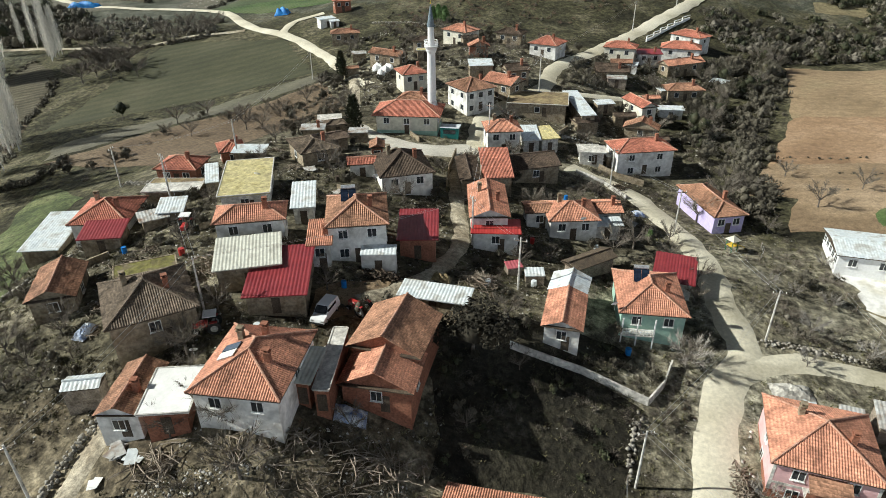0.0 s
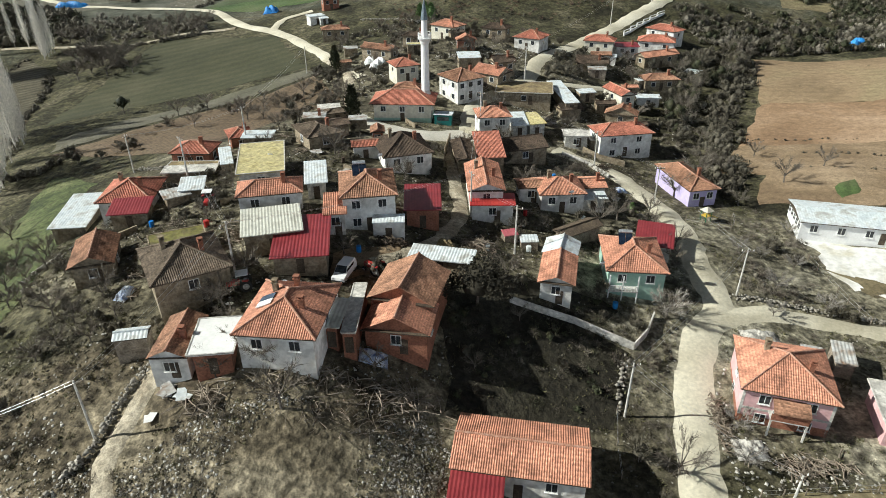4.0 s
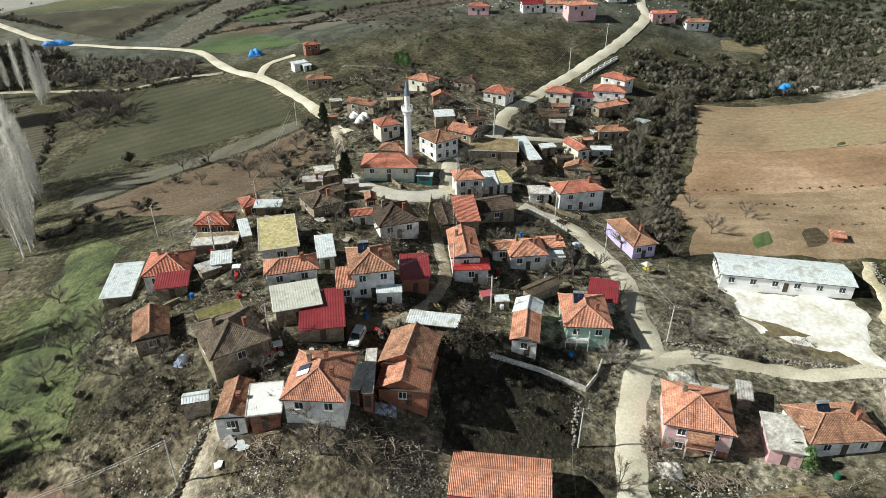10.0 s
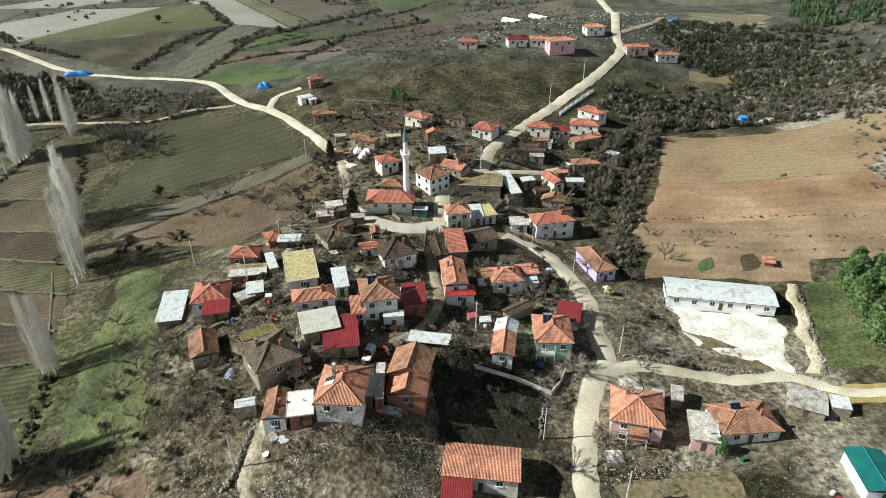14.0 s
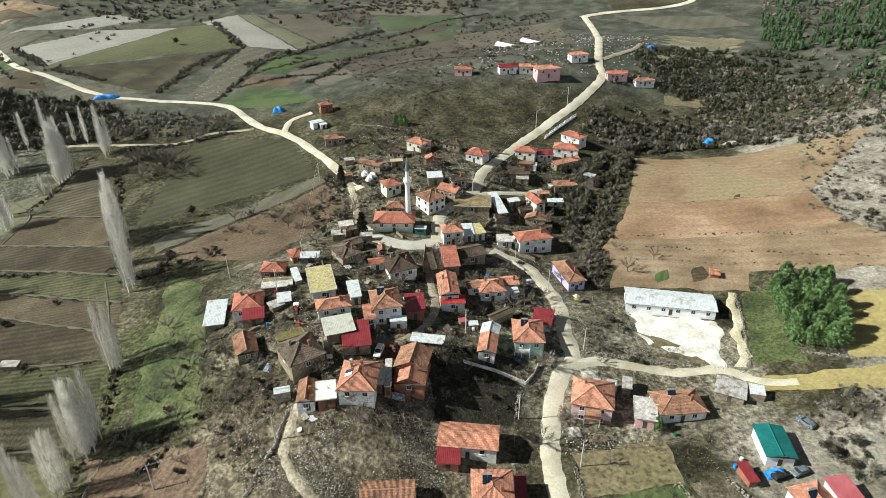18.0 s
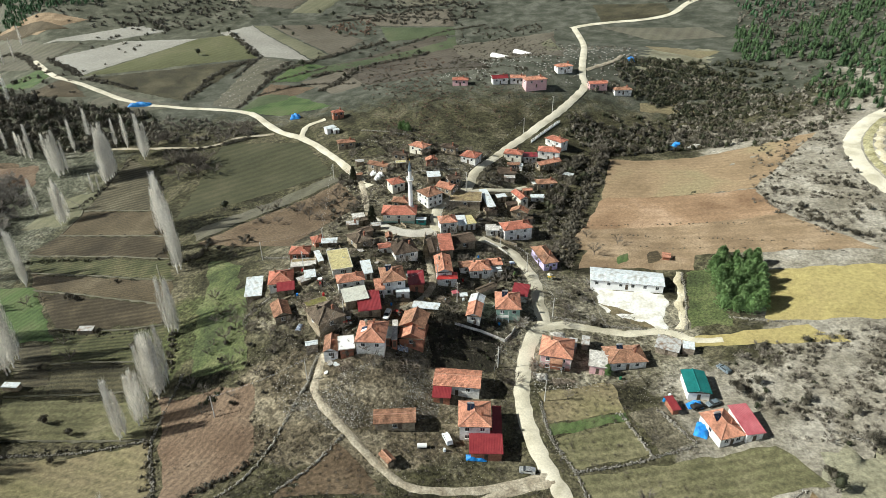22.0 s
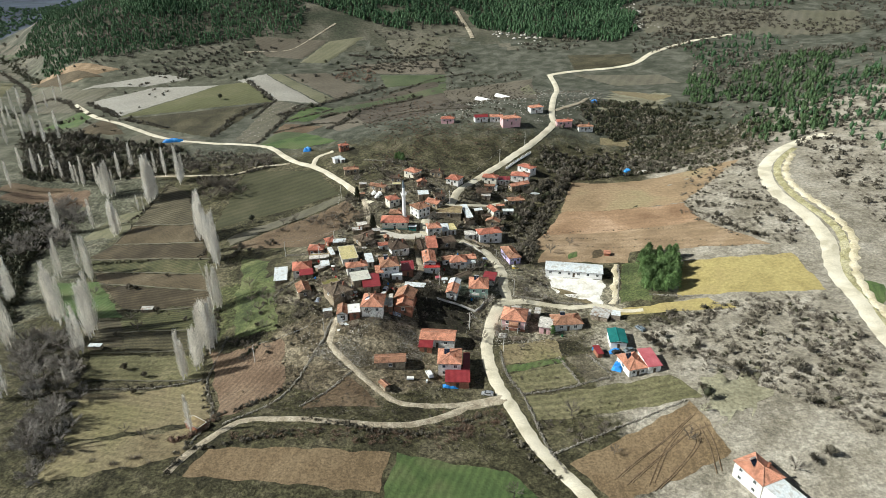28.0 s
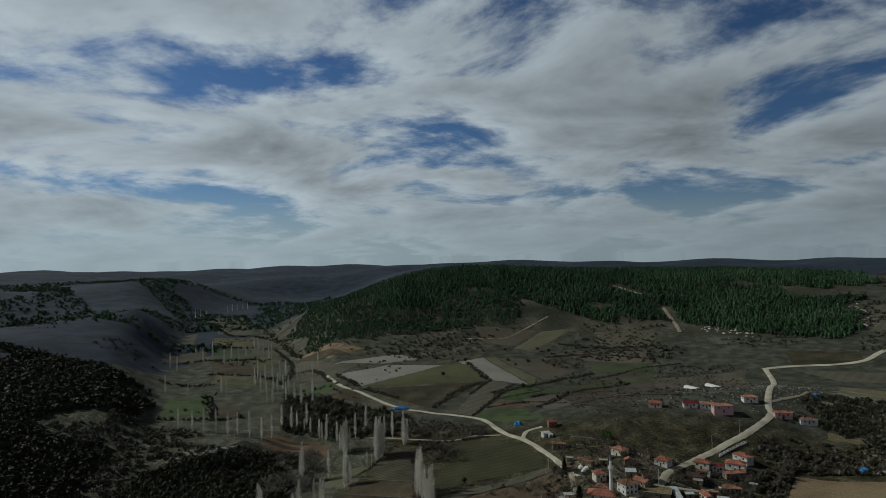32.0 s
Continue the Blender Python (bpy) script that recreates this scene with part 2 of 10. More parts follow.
# fields
M["f_sage"] = material("sage_green_field", [(0.115, 0.115, 0.07), (0.15, 0.147, 0.092), (0.175, 0.167, 0.112)], 0.03, 0.7, fine_amount=0.13, bump=0.25, rows=(6.0, 30, 0.06), speckle=0.12)
M["f_green"] = material("sown_green_field", [(0.0418, 0.0432, 0.0223), (0.0598, 0.0605, 0.031), (0.085, 0.0806, 0.0461)], 0.03, 0.8, fine_amount=0.13, bump=0.25, rows=(5.0, 62, 0.12), speckle=0.15)
M["f_bright"] = material("bright_green_crop", [(0.05, 0.082, 0.028), (0.078, 0.118, 0.04), (0.10, 0.122, 0.052)], 0.08, 1.0, fine_amount=0.13, bump=0.4, rows=(2.5, 20, 0.14), speckle=0.2)
M["f_brown"] = material("ploughed_brown_field", [(0.09, 0.063, 0.0387), (0.126, 0.09, 0.0567), (0.16, 0.119, 0.0774)], 0.06, 1.1, bump=0.35, rows=(1.6, 60, 0.1), speckle=0.2)
M["f_dark"] = material("dark_ploughed_field", [(0.038, 0.034, 0.018), (0.06, 0.054, 0.03), (0.095, 0.085, 0.05)], 0.06, 1.2, bump=0.9, rows=(2.2, 88, 0.25), speckle=0.2)
M["f_orange"] = material("orange_ploughed_field", [(0.19, 0.118, 0.068), (0.285, 0.188, 0.113), (0.375, 0.262, 0.172)], 0.045, 0.9, fine_amount=0.2, bump=0.3, rows=(5.0, -78, 0.045), speckle=0.14)
M["f_tanorange"] = material("tan_orange_stubble", [(0.2, 0.142, 0.083), (0.285, 0.206, 0.125), (0.27, 0.22, 0.127)], 0.035, 0.7, fine_amount=0.18, bump=0.22, rows=(3.6, -75, 0.045), speckle=0.12)
M["f_greengrey"] = material("pale_grey_green_land", [(0.17, 0.16, 0.105), (0.26, 0.248, 0.172), (0.33, 0.317, 0.235)], 0.05, 0.8, bump=0.25, speckle=0.15)
M["f_tan"] = material("tan_stubble_field", [(0.162, 0.131, 0.076), (0.214, 0.18, 0.106), (0.19, 0.171, 0.0874)], 0.04, 0.9, bump=0.25, rows=(3.6, -75, 0.1), speckle=0.15)
M["f_rough"] = material("clodded_brown_field", [(0.135, 0.097, 0.054), (0.178, 0.128, 0.074), (0.215, 0.16, 0.096)], 0.07, 1.3, bump=0.4, rows=(3.2, 5, 0.06), speckle=0.22)
M["f_clod"] = material("clodded_orange_field", [(0.19, 0.134, 0.082), (0.255, 0.184, 0.114), (0.325, 0.243, 0.16)], 0.08, 1.2, fine_amount=0.2, bump=0.4, rows=(4.0, -78, 0.06), speckle=0.2)
M["f_pale"] = material("pale_fallow_field", [(0.264, 0.252, 0.221), (0.348, 0.337, 0.299)], 0.02, 0.5, fine_amount=0.13, bump=0.25, speckle=0.12)
M["f_olive"] = material("olive_field", [(0.085, 0.083, 0.042), (0.125, 0.119, 0.062), (0.168, 0.154, 0.088)], 0.06, 0.9, bump=0.3, rows=(3.2, 85, 0.14), speckle=0.2)
M["f_yellow"] = material("yellow_dry_grass", [(0.29, 0.24, 0.098), (0.365, 0.307, 0.128), (0.32, 0.262, 0.115)], 0.06, 0.8, bump=0.12, fine_amount=0.2, speckle=0.12)
M["f_tilled"] = material("freshly_tilled_brown_strip", [(0.036, 0.028, 0.016), (0.055, 0.043, 0.025), (0.085, 0.068, 0.042)], 0.08, 1.4, bump=0.35, rows=(2.4, 84, 0.22), speckle=0.12)
M["f_greyolive"] = material("grey_green_land", [(0.0978, 0.0909, 0.0663), (0.132, 0.123, 0.0918), (0.106, 0.102, 0.068)], 0.02, 0.5, fine_amount=0.13, bump=0.4, rows=(9.0, 30, 0.1), speckle=0.15)
M["f_beds"] = material("bedded_grey_brown_soil", [(0.05, 0.043, 0.027), (0.08, 0.07, 0.044), (0.12, 0.106, 0.07)], 0.06, 1.4, bump=0.5, rows=(2.6, 78, 0.3), speckle=0.2)
M["f_soil"] = material("brown_tilled_soil", [(0.058, 0.045, 0.026), (0.086, 0.067, 0.04), (0.125, 0.10, 0.063)], 0.06, 1.4, bump=0.45, rows=(1.6, 84, 0.14), speckle=0.25)
M["f_soilred"] = material("reddish_tilled_soil", [(0.115, 0.077, 0.05), (0.155, 0.107, 0.072), (0.195, 0.142, 0.098)], 0.07, 1.3, bump=0.45, rows=(2.2, 25, 0.12), speckle=0.25)
M["f_strip"] = material("dark_green_brown_strip", [(0.042, 0.045, 0.019), (0.066, 0.068, 0.03), (0.10, 0.092, 0.048)], 0.12, 1.3, bump=0.4, rows=(1.8, 86, 0.3), speckle=0.2)
M["f_olivegreen"] = material("short_olive_green_crop", [(0.088, 0.092, 0.042), (0.11, 0.113, 0.052), (0.132, 0.128, 0.066)], 0.02, 0.5, fine_amount=0.13, bump=0.2, rows=(6.0, 30, 0.06), speckle=0.1)
M["f_grass"] = material("dull_green_crop", [(0.052, 0.07, 0.032), (0.074, 0.094, 0.046), (0.10, 0.11, 0.06)], 0.03, 0.6, fine_amount=0.13, bump=0.2, speckle=0.12)
M["f_moor"] = material("grey_brown_hill_soil", [(0.0892, 0.0765, 0.0561), (0.119, 0.104, 0.0782), (0.149, 0.132, 0.102)], 0.02, 0.5, fine_amount=0.13, bump=0.3, rows=(5.0, 40, 0.06), speckle=0.14)
M["f_moordark"] = material("dark_brown_hill_soil", [(0.0561, 0.0467, 0.0348), (0.0765, 0.0646, 0.0493), (0.102, 0.0867, 0.0663)], 0.03, 0.5, fine_amount=0.13, bump=0.3, rows=(6.0, 60, 0.09), speckle=0.14)
M["bankearth"] = material("pale_cut_bank", [(0.42, 0.37, 0.24), (0.56, 0.50, 0.36), (0.64, 0.59, 0.46)], 0.15, 1.4, bump=0.4, fine_amount=0.25, speckle=0.15)
# buildings
def tile(name, c, dirt=0.5, low=0.72):
    d = tuple(v * dirt for v in c)
    e = tuple(min(1, v * 1.25) for v in c)
    return material(name, [d, c, e], 0.55, 3.4, rough=0.85, bump=0.35, fine_amount=0.3, world_space=False, bands=(0.15, 0.3), per_object=0.12, cells=((0.25, 0.25, 0.15), 0.35 + 0.65 * low, 1.12))


M["tile"] = tile("clay_tile", (0.54, 0.257, 0.171), 0.6)
M["tile_new"] = tile("new_red_tile", (0.46, 0.175, 0.12), 0.7, 0.7)
M["tile_old"] = tile("weathered_tile", (0.36, 0.195, 0.125), 0.55, 0.5)
M["tile_dark"] = tile("blackened_tile", (0.113, 0.081, 0.0594), 0.5, 0.4)
M["tile_moss"] = tile("mossy_grey_tile", (0.19, 0.147, 0.109), 0.5, 0.45)
M["maroon"] = material("maroon_sheet_metal", [(0.21, 0.028, 0.035), (0.26, 0.04, 0.045)], 0.4, 2.0, rough=0.5, bump=0.05, fine_amount=0.12, world_space=False)
M["redmetal"] = material("red_sheet_metal", [(0.40, 0.04, 0.04), (0.47, 0.06, 0.05)], 0.4, 2.0, rough=0.5, bump=0.05, fine_amount=0.12, world_space=False)
M["tin"] = material("pale_tin_sheet", [(0.528, 0.583, 0.616), (0.682, 0.726, 0.748), (0.418, 0.418, 0.396)], 0.5, 2.5, rough=0.5, bump=0.08, fine_amount=0.15, world_space=False, metal=0.0)
M["tin_rust"] = material("rusty_tin_sheet", [(0.22, 0.14, 0.09), (0.42, 0.41, 0.39), (0.52, 0.53, 0.53)], 0.7, 2.5, rough=0.6, bump=0.08, fine_amount=0.2, world_space=False)
M["teal"] = material("teal_tarpaulin", [(0.012, 0.13, 0.125), (0.02, 0.18, 0.17)], 0.3, 1.5, rough=0.55, bump=0.2, fine_amount=0.1, world_space=False)
M["pinksheet"] = material("pink_red_sheet", [(0.42, 0.10, 0.12), (0.50, 0.15, 0.17)], 0.3, 1.5, rough=0.5, bump=0.1, fine_amount=0.1, world_space=False)
M["yellowroof"] = material("yellowed_flat_roof", [(0.42, 0.36, 0.17), (0.52, 0.46, 0.24), (0.36, 0.31, 0.17)], 0.5, 2.0, bump=0.3, world_space=False)
M["moss"] = material("mossy_earth_roof", [(0.12, 0.10, 0.05), (0.18, 0.17, 0.05), (0.15, 0.12, 0.08)], 0.4, 2.0, bump=0.7, world_space=False)
M["mudroof"] = material("earth_roof", [(0.15, 0.11, 0.07), (0.26, 0.20, 0.11), (0.32, 0.26, 0.14)], 0.35, 1.6, bump=0.8, world_space=False)
M["concrete"] = material("grey_concrete", [(0.42, 0.40, 0.37), (0.55, 0.53, 0.49), (0.64, 0.62, 0.58)], 0.5, 2.2, bump=0.3, world_space=False)
M["whitewash"] = material("whitewashed_plaster", [(0.451, 0.431, 0.401), (0.688, 0.675, 0.644), (0.8, 0.788, 0.763)], 0.5, 1.6, bump=0.25, fine_amount=0.16, world_space=False, per_object=0.14)
M["creamtin"] = material("faded_corrugated_sheet", [(0.50, 0.50, 0.44), (0.60, 0.60, 0.53), (0.42, 0.41, 0.36)], 0.5, 2.0, rough=0.6, bump=0.08, fine_amount=0.12, world_space=False)
M["twig_mid"] = material("grey_twigs", [(0.253, 0.231, 0.205), (0.342, 0.32, 0.29)], 0.1, 1.5, bump=0, per_object=0.2)
M["cream"] = material("cream_plaster", [(0.55, 0.517, 0.429), (0.682, 0.649, 0.55)], 0.5, 2.0, bump=0.2, fine_amount=0.12, world_space=False)
M["mint"] = material("mint_plaster", [(0.30, 0.46, 0.38), (0.36, 0.52, 0.44)], 0.5, 2.0, bump=0.2, fine_amount=0.1, world_space=False)
M["lilac"] = material("lilac_plaster", [(0.44, 0.38, 0.62), (0.52, 0.46, 0.68)], 0.5, 2.0, bump=0.2, fine_amount=0.1, world_space=False)
M["pinkwall"] = material("pink_plaster", [(0.60, 0.36, 0.37), (0.68, 0.44, 0.44)], 0.5, 2.0, bump=0.2, fine_amount=0.1, world_space=False)
M["brick"] = material("red_brick", [(0.25, 0.105, 0.065), (0.34, 0.15, 0.095)], 0.7, 4.0, bump=0.4, fine_amount=0.3, world_space=False, bands=(0.16, 0.2))
M["mud"] = material("mud_and_stone_wall", [(0.178, 0.138, 0.0888), (0.267, 0.218, 0.154), (0.323, 0.275, 0.201)], 0.8, 2.5, bump=0.8, world_space=False)
M["stone"] = material("field_stone", [(0.17, 0.155, 0.13), (0.28, 0.26, 0.225), (0.38, 0.36, 0.32)], 0.9, 3.0, bump=0.5, per_object=0.15)
M["palestone"] = material("pale_rubble", [(0.30, 0.285, 0.26), (0.44, 0.42, 0.385), (0.56, 0.54, 0.50)], 0.9, 3.0, bump=0.4)
M["wood"] = material("grey_weathered_wood", [(0.16, 0.13, 0.10), (0.26, 0.215, 0.17), (0.34, 0.29, 0.235)], 1.2, 6.0, bump=0.4)
M["darkwood"] = material("dark_wood", [(0.06, 0.045, 0.035), (0.11, 0.085, 0.06)], 1.2, 6.0, bump=0.4, world_space=False)
M["glass"] = material("dark_window_glass", [(0.025, 0.03, 0.035), (0.05, 0.055, 0.06)], 2.0, 5.0, rough=0.12, bump=0, spec=0.6)
M["frame"] = material("white_window_frame", [(0.70, 0.70, 0.68), (0.78, 0.78, 0.76)], 1.0, 5.0, rough=0.6, bump=0)
M["white"] = material("white_paint", [(0.784, 0.784, 0.774), (0.848, 0.848, 0.837)], 0.6, 3.0, rough=0.5, bump=0.05, fine_amount=0.06, world_space=False)
M["lead"] = material("grey_blue_lead", [(0.13, 0.17, 0.20), (0.19, 0.23, 0.26)], 0.6, 3.0, rough=0.5, bump=0.1, world_space=False)
M["carwhite"] = material("white_car_paint", [(0.76, 0.77, 0.78), (0.80, 0.81, 0.82)], 0.5, 2.0, rough=0.25, bump=0, fine_amount=0.02, world_space=False, spec=0.5)
M["rubber"] = material("black_rubber", [(0.015, 0.015, 0.015), (0.03, 0.03, 0.03)], 2.0, 5.0, rough=0.8, bump=0.1, world_space=False)
M["bluetarp"] = material("blue_tarpaulin", [(0.015, 0.16, 0.52), (0.03, 0.27, 0.66)], 0.6, 1.5, rough=0.5, bump=0.5, fine_amount=0.15)
M["paletarp"] = material("faded_blue_and_white_tarpaulin", [(0.10, 0.16, 0.36), (0.40, 0.46, 0.58), (0.66, 0.68, 0.70)], 1.2, 2.5, rough=0.5, bump=0.5, fine_amount=0.15)
M["silver"] = material("silver_tank", [(0.55, 0.56, 0.57), (0.66, 0.67, 0.68)], 0.8, 3.0, rough=0.35, bump=0, metal=0.6, world_space=False)
M["panel"] = material("dark_solar_glass", [(0.012, 0.018, 0.035), (0.02, 0.03, 0.05)], 0.8, 3.0, rough=0.15, bump=0, world_space=False, spec=0.6)
M["plastic_green"] = material("green_plastic", [(0.02, 0.12, 0.06), (0.03, 0.16, 0.08)], 0.8, 3.0, rough=0.5, bump=0, world_space=False)
M["plastic_red"] = material("red_paint", [(0.40, 0.03, 0.03), (0.5, 0.05, 0.04)], 0.8, 3.0, rough=0.45, bump=0, world_space=False)
M["plastic_yellow"] = material("yellow_paint", [(0.65, 0.42, 0.04), (0.7, 0.5, 0.06)], 0.8, 3.0, rough=0.5, bump=0, world_space=False)
# plants
M["twig"] = material("grey_brown_twigs", [(0.111, 0.0935, 0.0765), (0.162, 0.14, 0.115), (0.212, 0.187, 0.157)], 0.15, 1.5, bump=0, per_object=0.2)
M["twig_pale"] = material("pale_grey_twigs", [(0.65, 0.619, 0.562), (0.825, 0.794, 0.731)], 0.1, 1.5, bump=0, per_object=0.15)
M["twig_red"] = material("reddish_twigs", [(0.15, 0.10, 0.075), (0.21, 0.145, 0.105)], 0.15, 1.5, bump=0)
M["darkbush"] = material("dark_brown_twigs", [(0.018, 0.016, 0.011), (0.034, 0.03, 0.021), (0.06, 0.053, 0.039)], 0.4, 2.0, rough=0.9, bump=0)
M["bark"] = material("grey_bark", [(0.10, 0.085, 0.07), (0.19, 0.165, 0.14)], 1.5, 6.0, bump=0.5)
M["oak"] = material("dark_evergreen_leaves", [(0.0238, 0.0286, 0.0136), (0.0442, 0.0476, 0.0238), (0.068, 0.0578, 0.034)], 0.25, 2.0, rough=0.7, bump=0, per_object=0.2)
M["pine"] = material("pine_needles", [(0.075, 0.125, 0.042), (0.12, 0.195, 0.07), (0.175, 0.26, 0.105)], 0.3, 2.0, rough=0.7, bump=0, per_object=0.2)
M["farpine"] = material("far_pine_wood", [(0.0255, 0.0595, 0.0255), (0.0467, 0.0978, 0.0425), (0.0723, 0.132, 0.0638)], 0.015, 0.25, rough=0.8, bump=0)
M["midpine"] = material("hill_pine_wood", [(0.0326, 0.0592, 0.0245), (0.053, 0.0938, 0.0377), (0.0816, 0.127, 0.0551)], 0.05, 0.5, rough=0.8, bump=0)
M["ridge"] = material("mortared_ridge_tiles", [(0.36, 0.18, 0.12), (0.43, 0.235, 0.165), (0.48, 0.30, 0.23)], 1.5, 4.0, bump=0.3, world_space=False)
M["scrubleaf"] = material("grey_brown_scrub", [(0.0495, 0.0432, 0.0315), (0.0945, 0.0846, 0.063), (0.149, 0.135, 0.105)], 0.2, 1.8, rough=0.8, bump=0, per_object=0.25)
M["scrubpale"] = material("pale_grey_brown_scrub", [(0.09, 0.079, 0.06), (0.165, 0.148, 0.118), (0.25, 0.228, 0.187)], 0.2, 1.8, rough=0.8, bump=0, per_object=0.2)


# ---- building blocks ----
def link(name, mesh, parent=None, m=None, label="", category="", group="", kind=""):
    ob = new(name, mesh)
    if parent is not None:
        ob.parent = parent
    if m is not None:
        ob.matrix_basis = m
    return tagged(ob, label, category, group, kind)


def mesh_of(name, verts, faces, mats, index=None, smooth=False):
    me = bpy.data.meshes.new(name)
    me.from_pydata([tuple(v) for v in verts], [], [tuple(f) for f in faces])
    for m in mats if isinstance(mats, (list, tuple)) else [mats]:
        me.materials.append(m)
    if index is not None:
        me.polygons.foreach_set("material_index", np.array(index, dtype=np.int32))
    if smooth:
        me.polygons.foreach_set("use_smooth", np.ones(len(me.polygons), dtype=bool))
    me.update()
    return me


def part(name, bm, mat, parent, label=""):
    """Links a bmesh as one mesh under a thing."""
    me = bpy.data.meshes.new(name)
    bm.to_mesh(me)
    bm.free()
    me.materials.append(mat)
    ob = new(name, me)
    ob.parent = parent
    return tagged(ob, label)


def box_bm(x0, y0, z0, x1, y1, z1, bevel=0.0):
    bm = bmesh.new()
    bmesh.ops.create_cube(bm, size=1, matrix=Matrix.Translation(((x0 + x1) / 2, (y0 + y1) / 2, (z0 + z1) / 2)) @ Matrix.Diagonal((x1 - x0, y1 - y0, z1 - z0, 1)))
    if bevel:
        bmesh.ops.bevel(bm, geom=bm.edges[:], offset=bevel, segments=1, affect="EDGES")
    return bm


class Soup:
    """Gathers many small solids into one mesh."""

    def __init__(self):
        self.v, self.f, self.n = [], [], 0

    def add(self, verts, faces):
        self.v.append(np.asarray(verts, float))
        self.f += [tuple(i + self.n for i in f) for f in faces]
        self.n += len(verts)

    def box(self, m, sx, sy, sz):
        c = [(x * sx / 2, y * sy / 2, z * sz / 2) for z in (-1, 1) for y in (-1, 1) for x in (-1, 1)]
        self.add([tuple(m @ Vector(p)) for p in c], [(0, 2, 3, 1), (4, 5, 7, 6), (0, 1, 5, 4), (2, 6, 7, 3), (0, 4, 6, 2), (1, 3, 7, 5)])

    def rod(self, a, b, r0, r1, sides=4):
        a, b = Vector(a), Vector(b)
        q = (b - a).to_track_quat("Z", "Y").to_matrix()
        ring = [q @ Vector((math.cos(k * 2 * math.pi / sides), math.sin(k * 2 * math.pi / sides), 0)) for k in range(sides)]
        self.add([tuple(a + r0 * p) for p in ring] + [tuple(b + r1 * p) for p in ring],
                 [(k, (k + 1) % sides, sides + (k + 1) % sides, sides + k) for k in range(sides)] + [tuple(range(sides - 1, -1, -1)), tuple(range(sides, 2 * sides))])

    def tube(self, points, r, sides=3):
        """One closed bent rod along the points."""
        pts = [Vector(p) for p in points]
        v, f = [], []
        for k, p in enumerate(pts):
            q = (pts[min(k + 1, len(pts) - 1)] - pts[max(k - 1, 0)]).to_track_quat("Z", "Y").to_matrix()
            v += [tuple(p + r * (q @ Vector((math.cos(i * 2 * math.pi / sides), math.sin(i * 2 * math.pi / sides), 0)))) for i in range(sides)]
            if k:
                a = (k - 1) * sides
                f += [(a + i, a + (i + 1) % sides, a + sides + (i + 1) % sides, a + sides + i) for i in range(sides)]
        self.add(v, f)

    def mesh(self, name, mats, smooth=False):
        return mesh_of(name, np.concatenate(self.v) if self.v else [], self.f, mats, smooth=smooth)


TAKEN = []  # x, y, radius of what houses and roads cover


# ---- the lie of the land ----
# heights of soft rises, row by row from south to north, and the axes and reach of each set
VILLAGE_RISES = [
    0.7, 2.2, 1.3, -0.6, -1.0, -1.8,
    -4.6, -1.4, -0.5, -3.0, -0.3, -0.0,
    -1.4, 3.8, 6.5, -0.7, -0.4, -1.8,
    -0.7, 4.2, 3.4, 0.6, 0.3, -2.6,
    0.4, 3.5, 4.0, 0.8, 1.3, 0.0,
    1.7, -0.6, 1.6, 1.0, -1.7, -1.3,
    -1.8, 0.9, 4.0, 6.3, 0.1, 1.3,
]
FLANK_RISES = [
    1.9, 5.0, 2.0, 8.3,
    -0.1, -4.2, 2.2, 1.8,
    -5.2, -0.2, 2.4, 4.9,
    -3.8, 3.1, -0.1, 7.2,
    5.6, -1.9, -10.3, -1.8,
    -4.1, 1.8, 7.4, 1.5,
]
HAMLET_RISES = [
    0.3, 3.2, 0.3, -1.6,
    4.8, 8.4, 8.7, 5.6,
    -2.1, 4.6, 7.0, 9.6,
]
OUTER_RISES = [
    0.2, -5.8, 5.3, 3.2,
    10.4, -19.2, 9.6, 21.6,
    13.8, 4.0, 6.2, 13.7,
    -6.5, -8.4, 7.4, -0.4,
    12.3, -4.9, 12.4, 2.6,
]
UPPER_RISES = [
    12.9, -1.8, 4.6, 2.2,
    -12.8, 1.9, 7.8, -0.0,
]
RIDGE_RISES = [
    30.2, -4.4, 33.6, -5.6, 9.3, 5.3, 25.6,
    34.3, -15.8, 40.2, 15.5, 19.8, 13.9, 34.0,
    31.3, -13.2, 22.2, 43.3, 46.8, 27.8, 32.5,
]
SIDE_RISES = [46.1, 58.7, 43.8, 28.1]
RISES = [
    (VILLAGE_RISES, (-92, -56, -24, 8, 40, 74), (-45, -5, 30, 62, 94, 126, 158), 25),
    (FLANK_RISES, (-190, -130, 130, 190), (-60, 30, 110, 190, 240, 300), 45),
    (HAMLET_RISES, (-75, -15, 45, 100), (205, 255, 310), 45),
    (OUTER_RISES, (-430, -300, 270, 400), (0, 150, 300, 430, 560), 95),
    (UPPER_RISES, (-170, -50, 70, 190), (400, 520), 95),
    (RIDGE_RISES, (-760, -520, -300, -80, 150, 380, 600), (650, 800, 960), 170),
]
HILLS = [(hx, hy, hs[r * len(xs) + c], reach) for hs, xs, ys, reach in RISES for r, hy in enumerate(ys) for c, hx in enumerate(xs)]
HILLS += list(zip((-800, 600, 600, -700), (350, 350, 50, 50), SIDE_RISES, (170,) * 4))
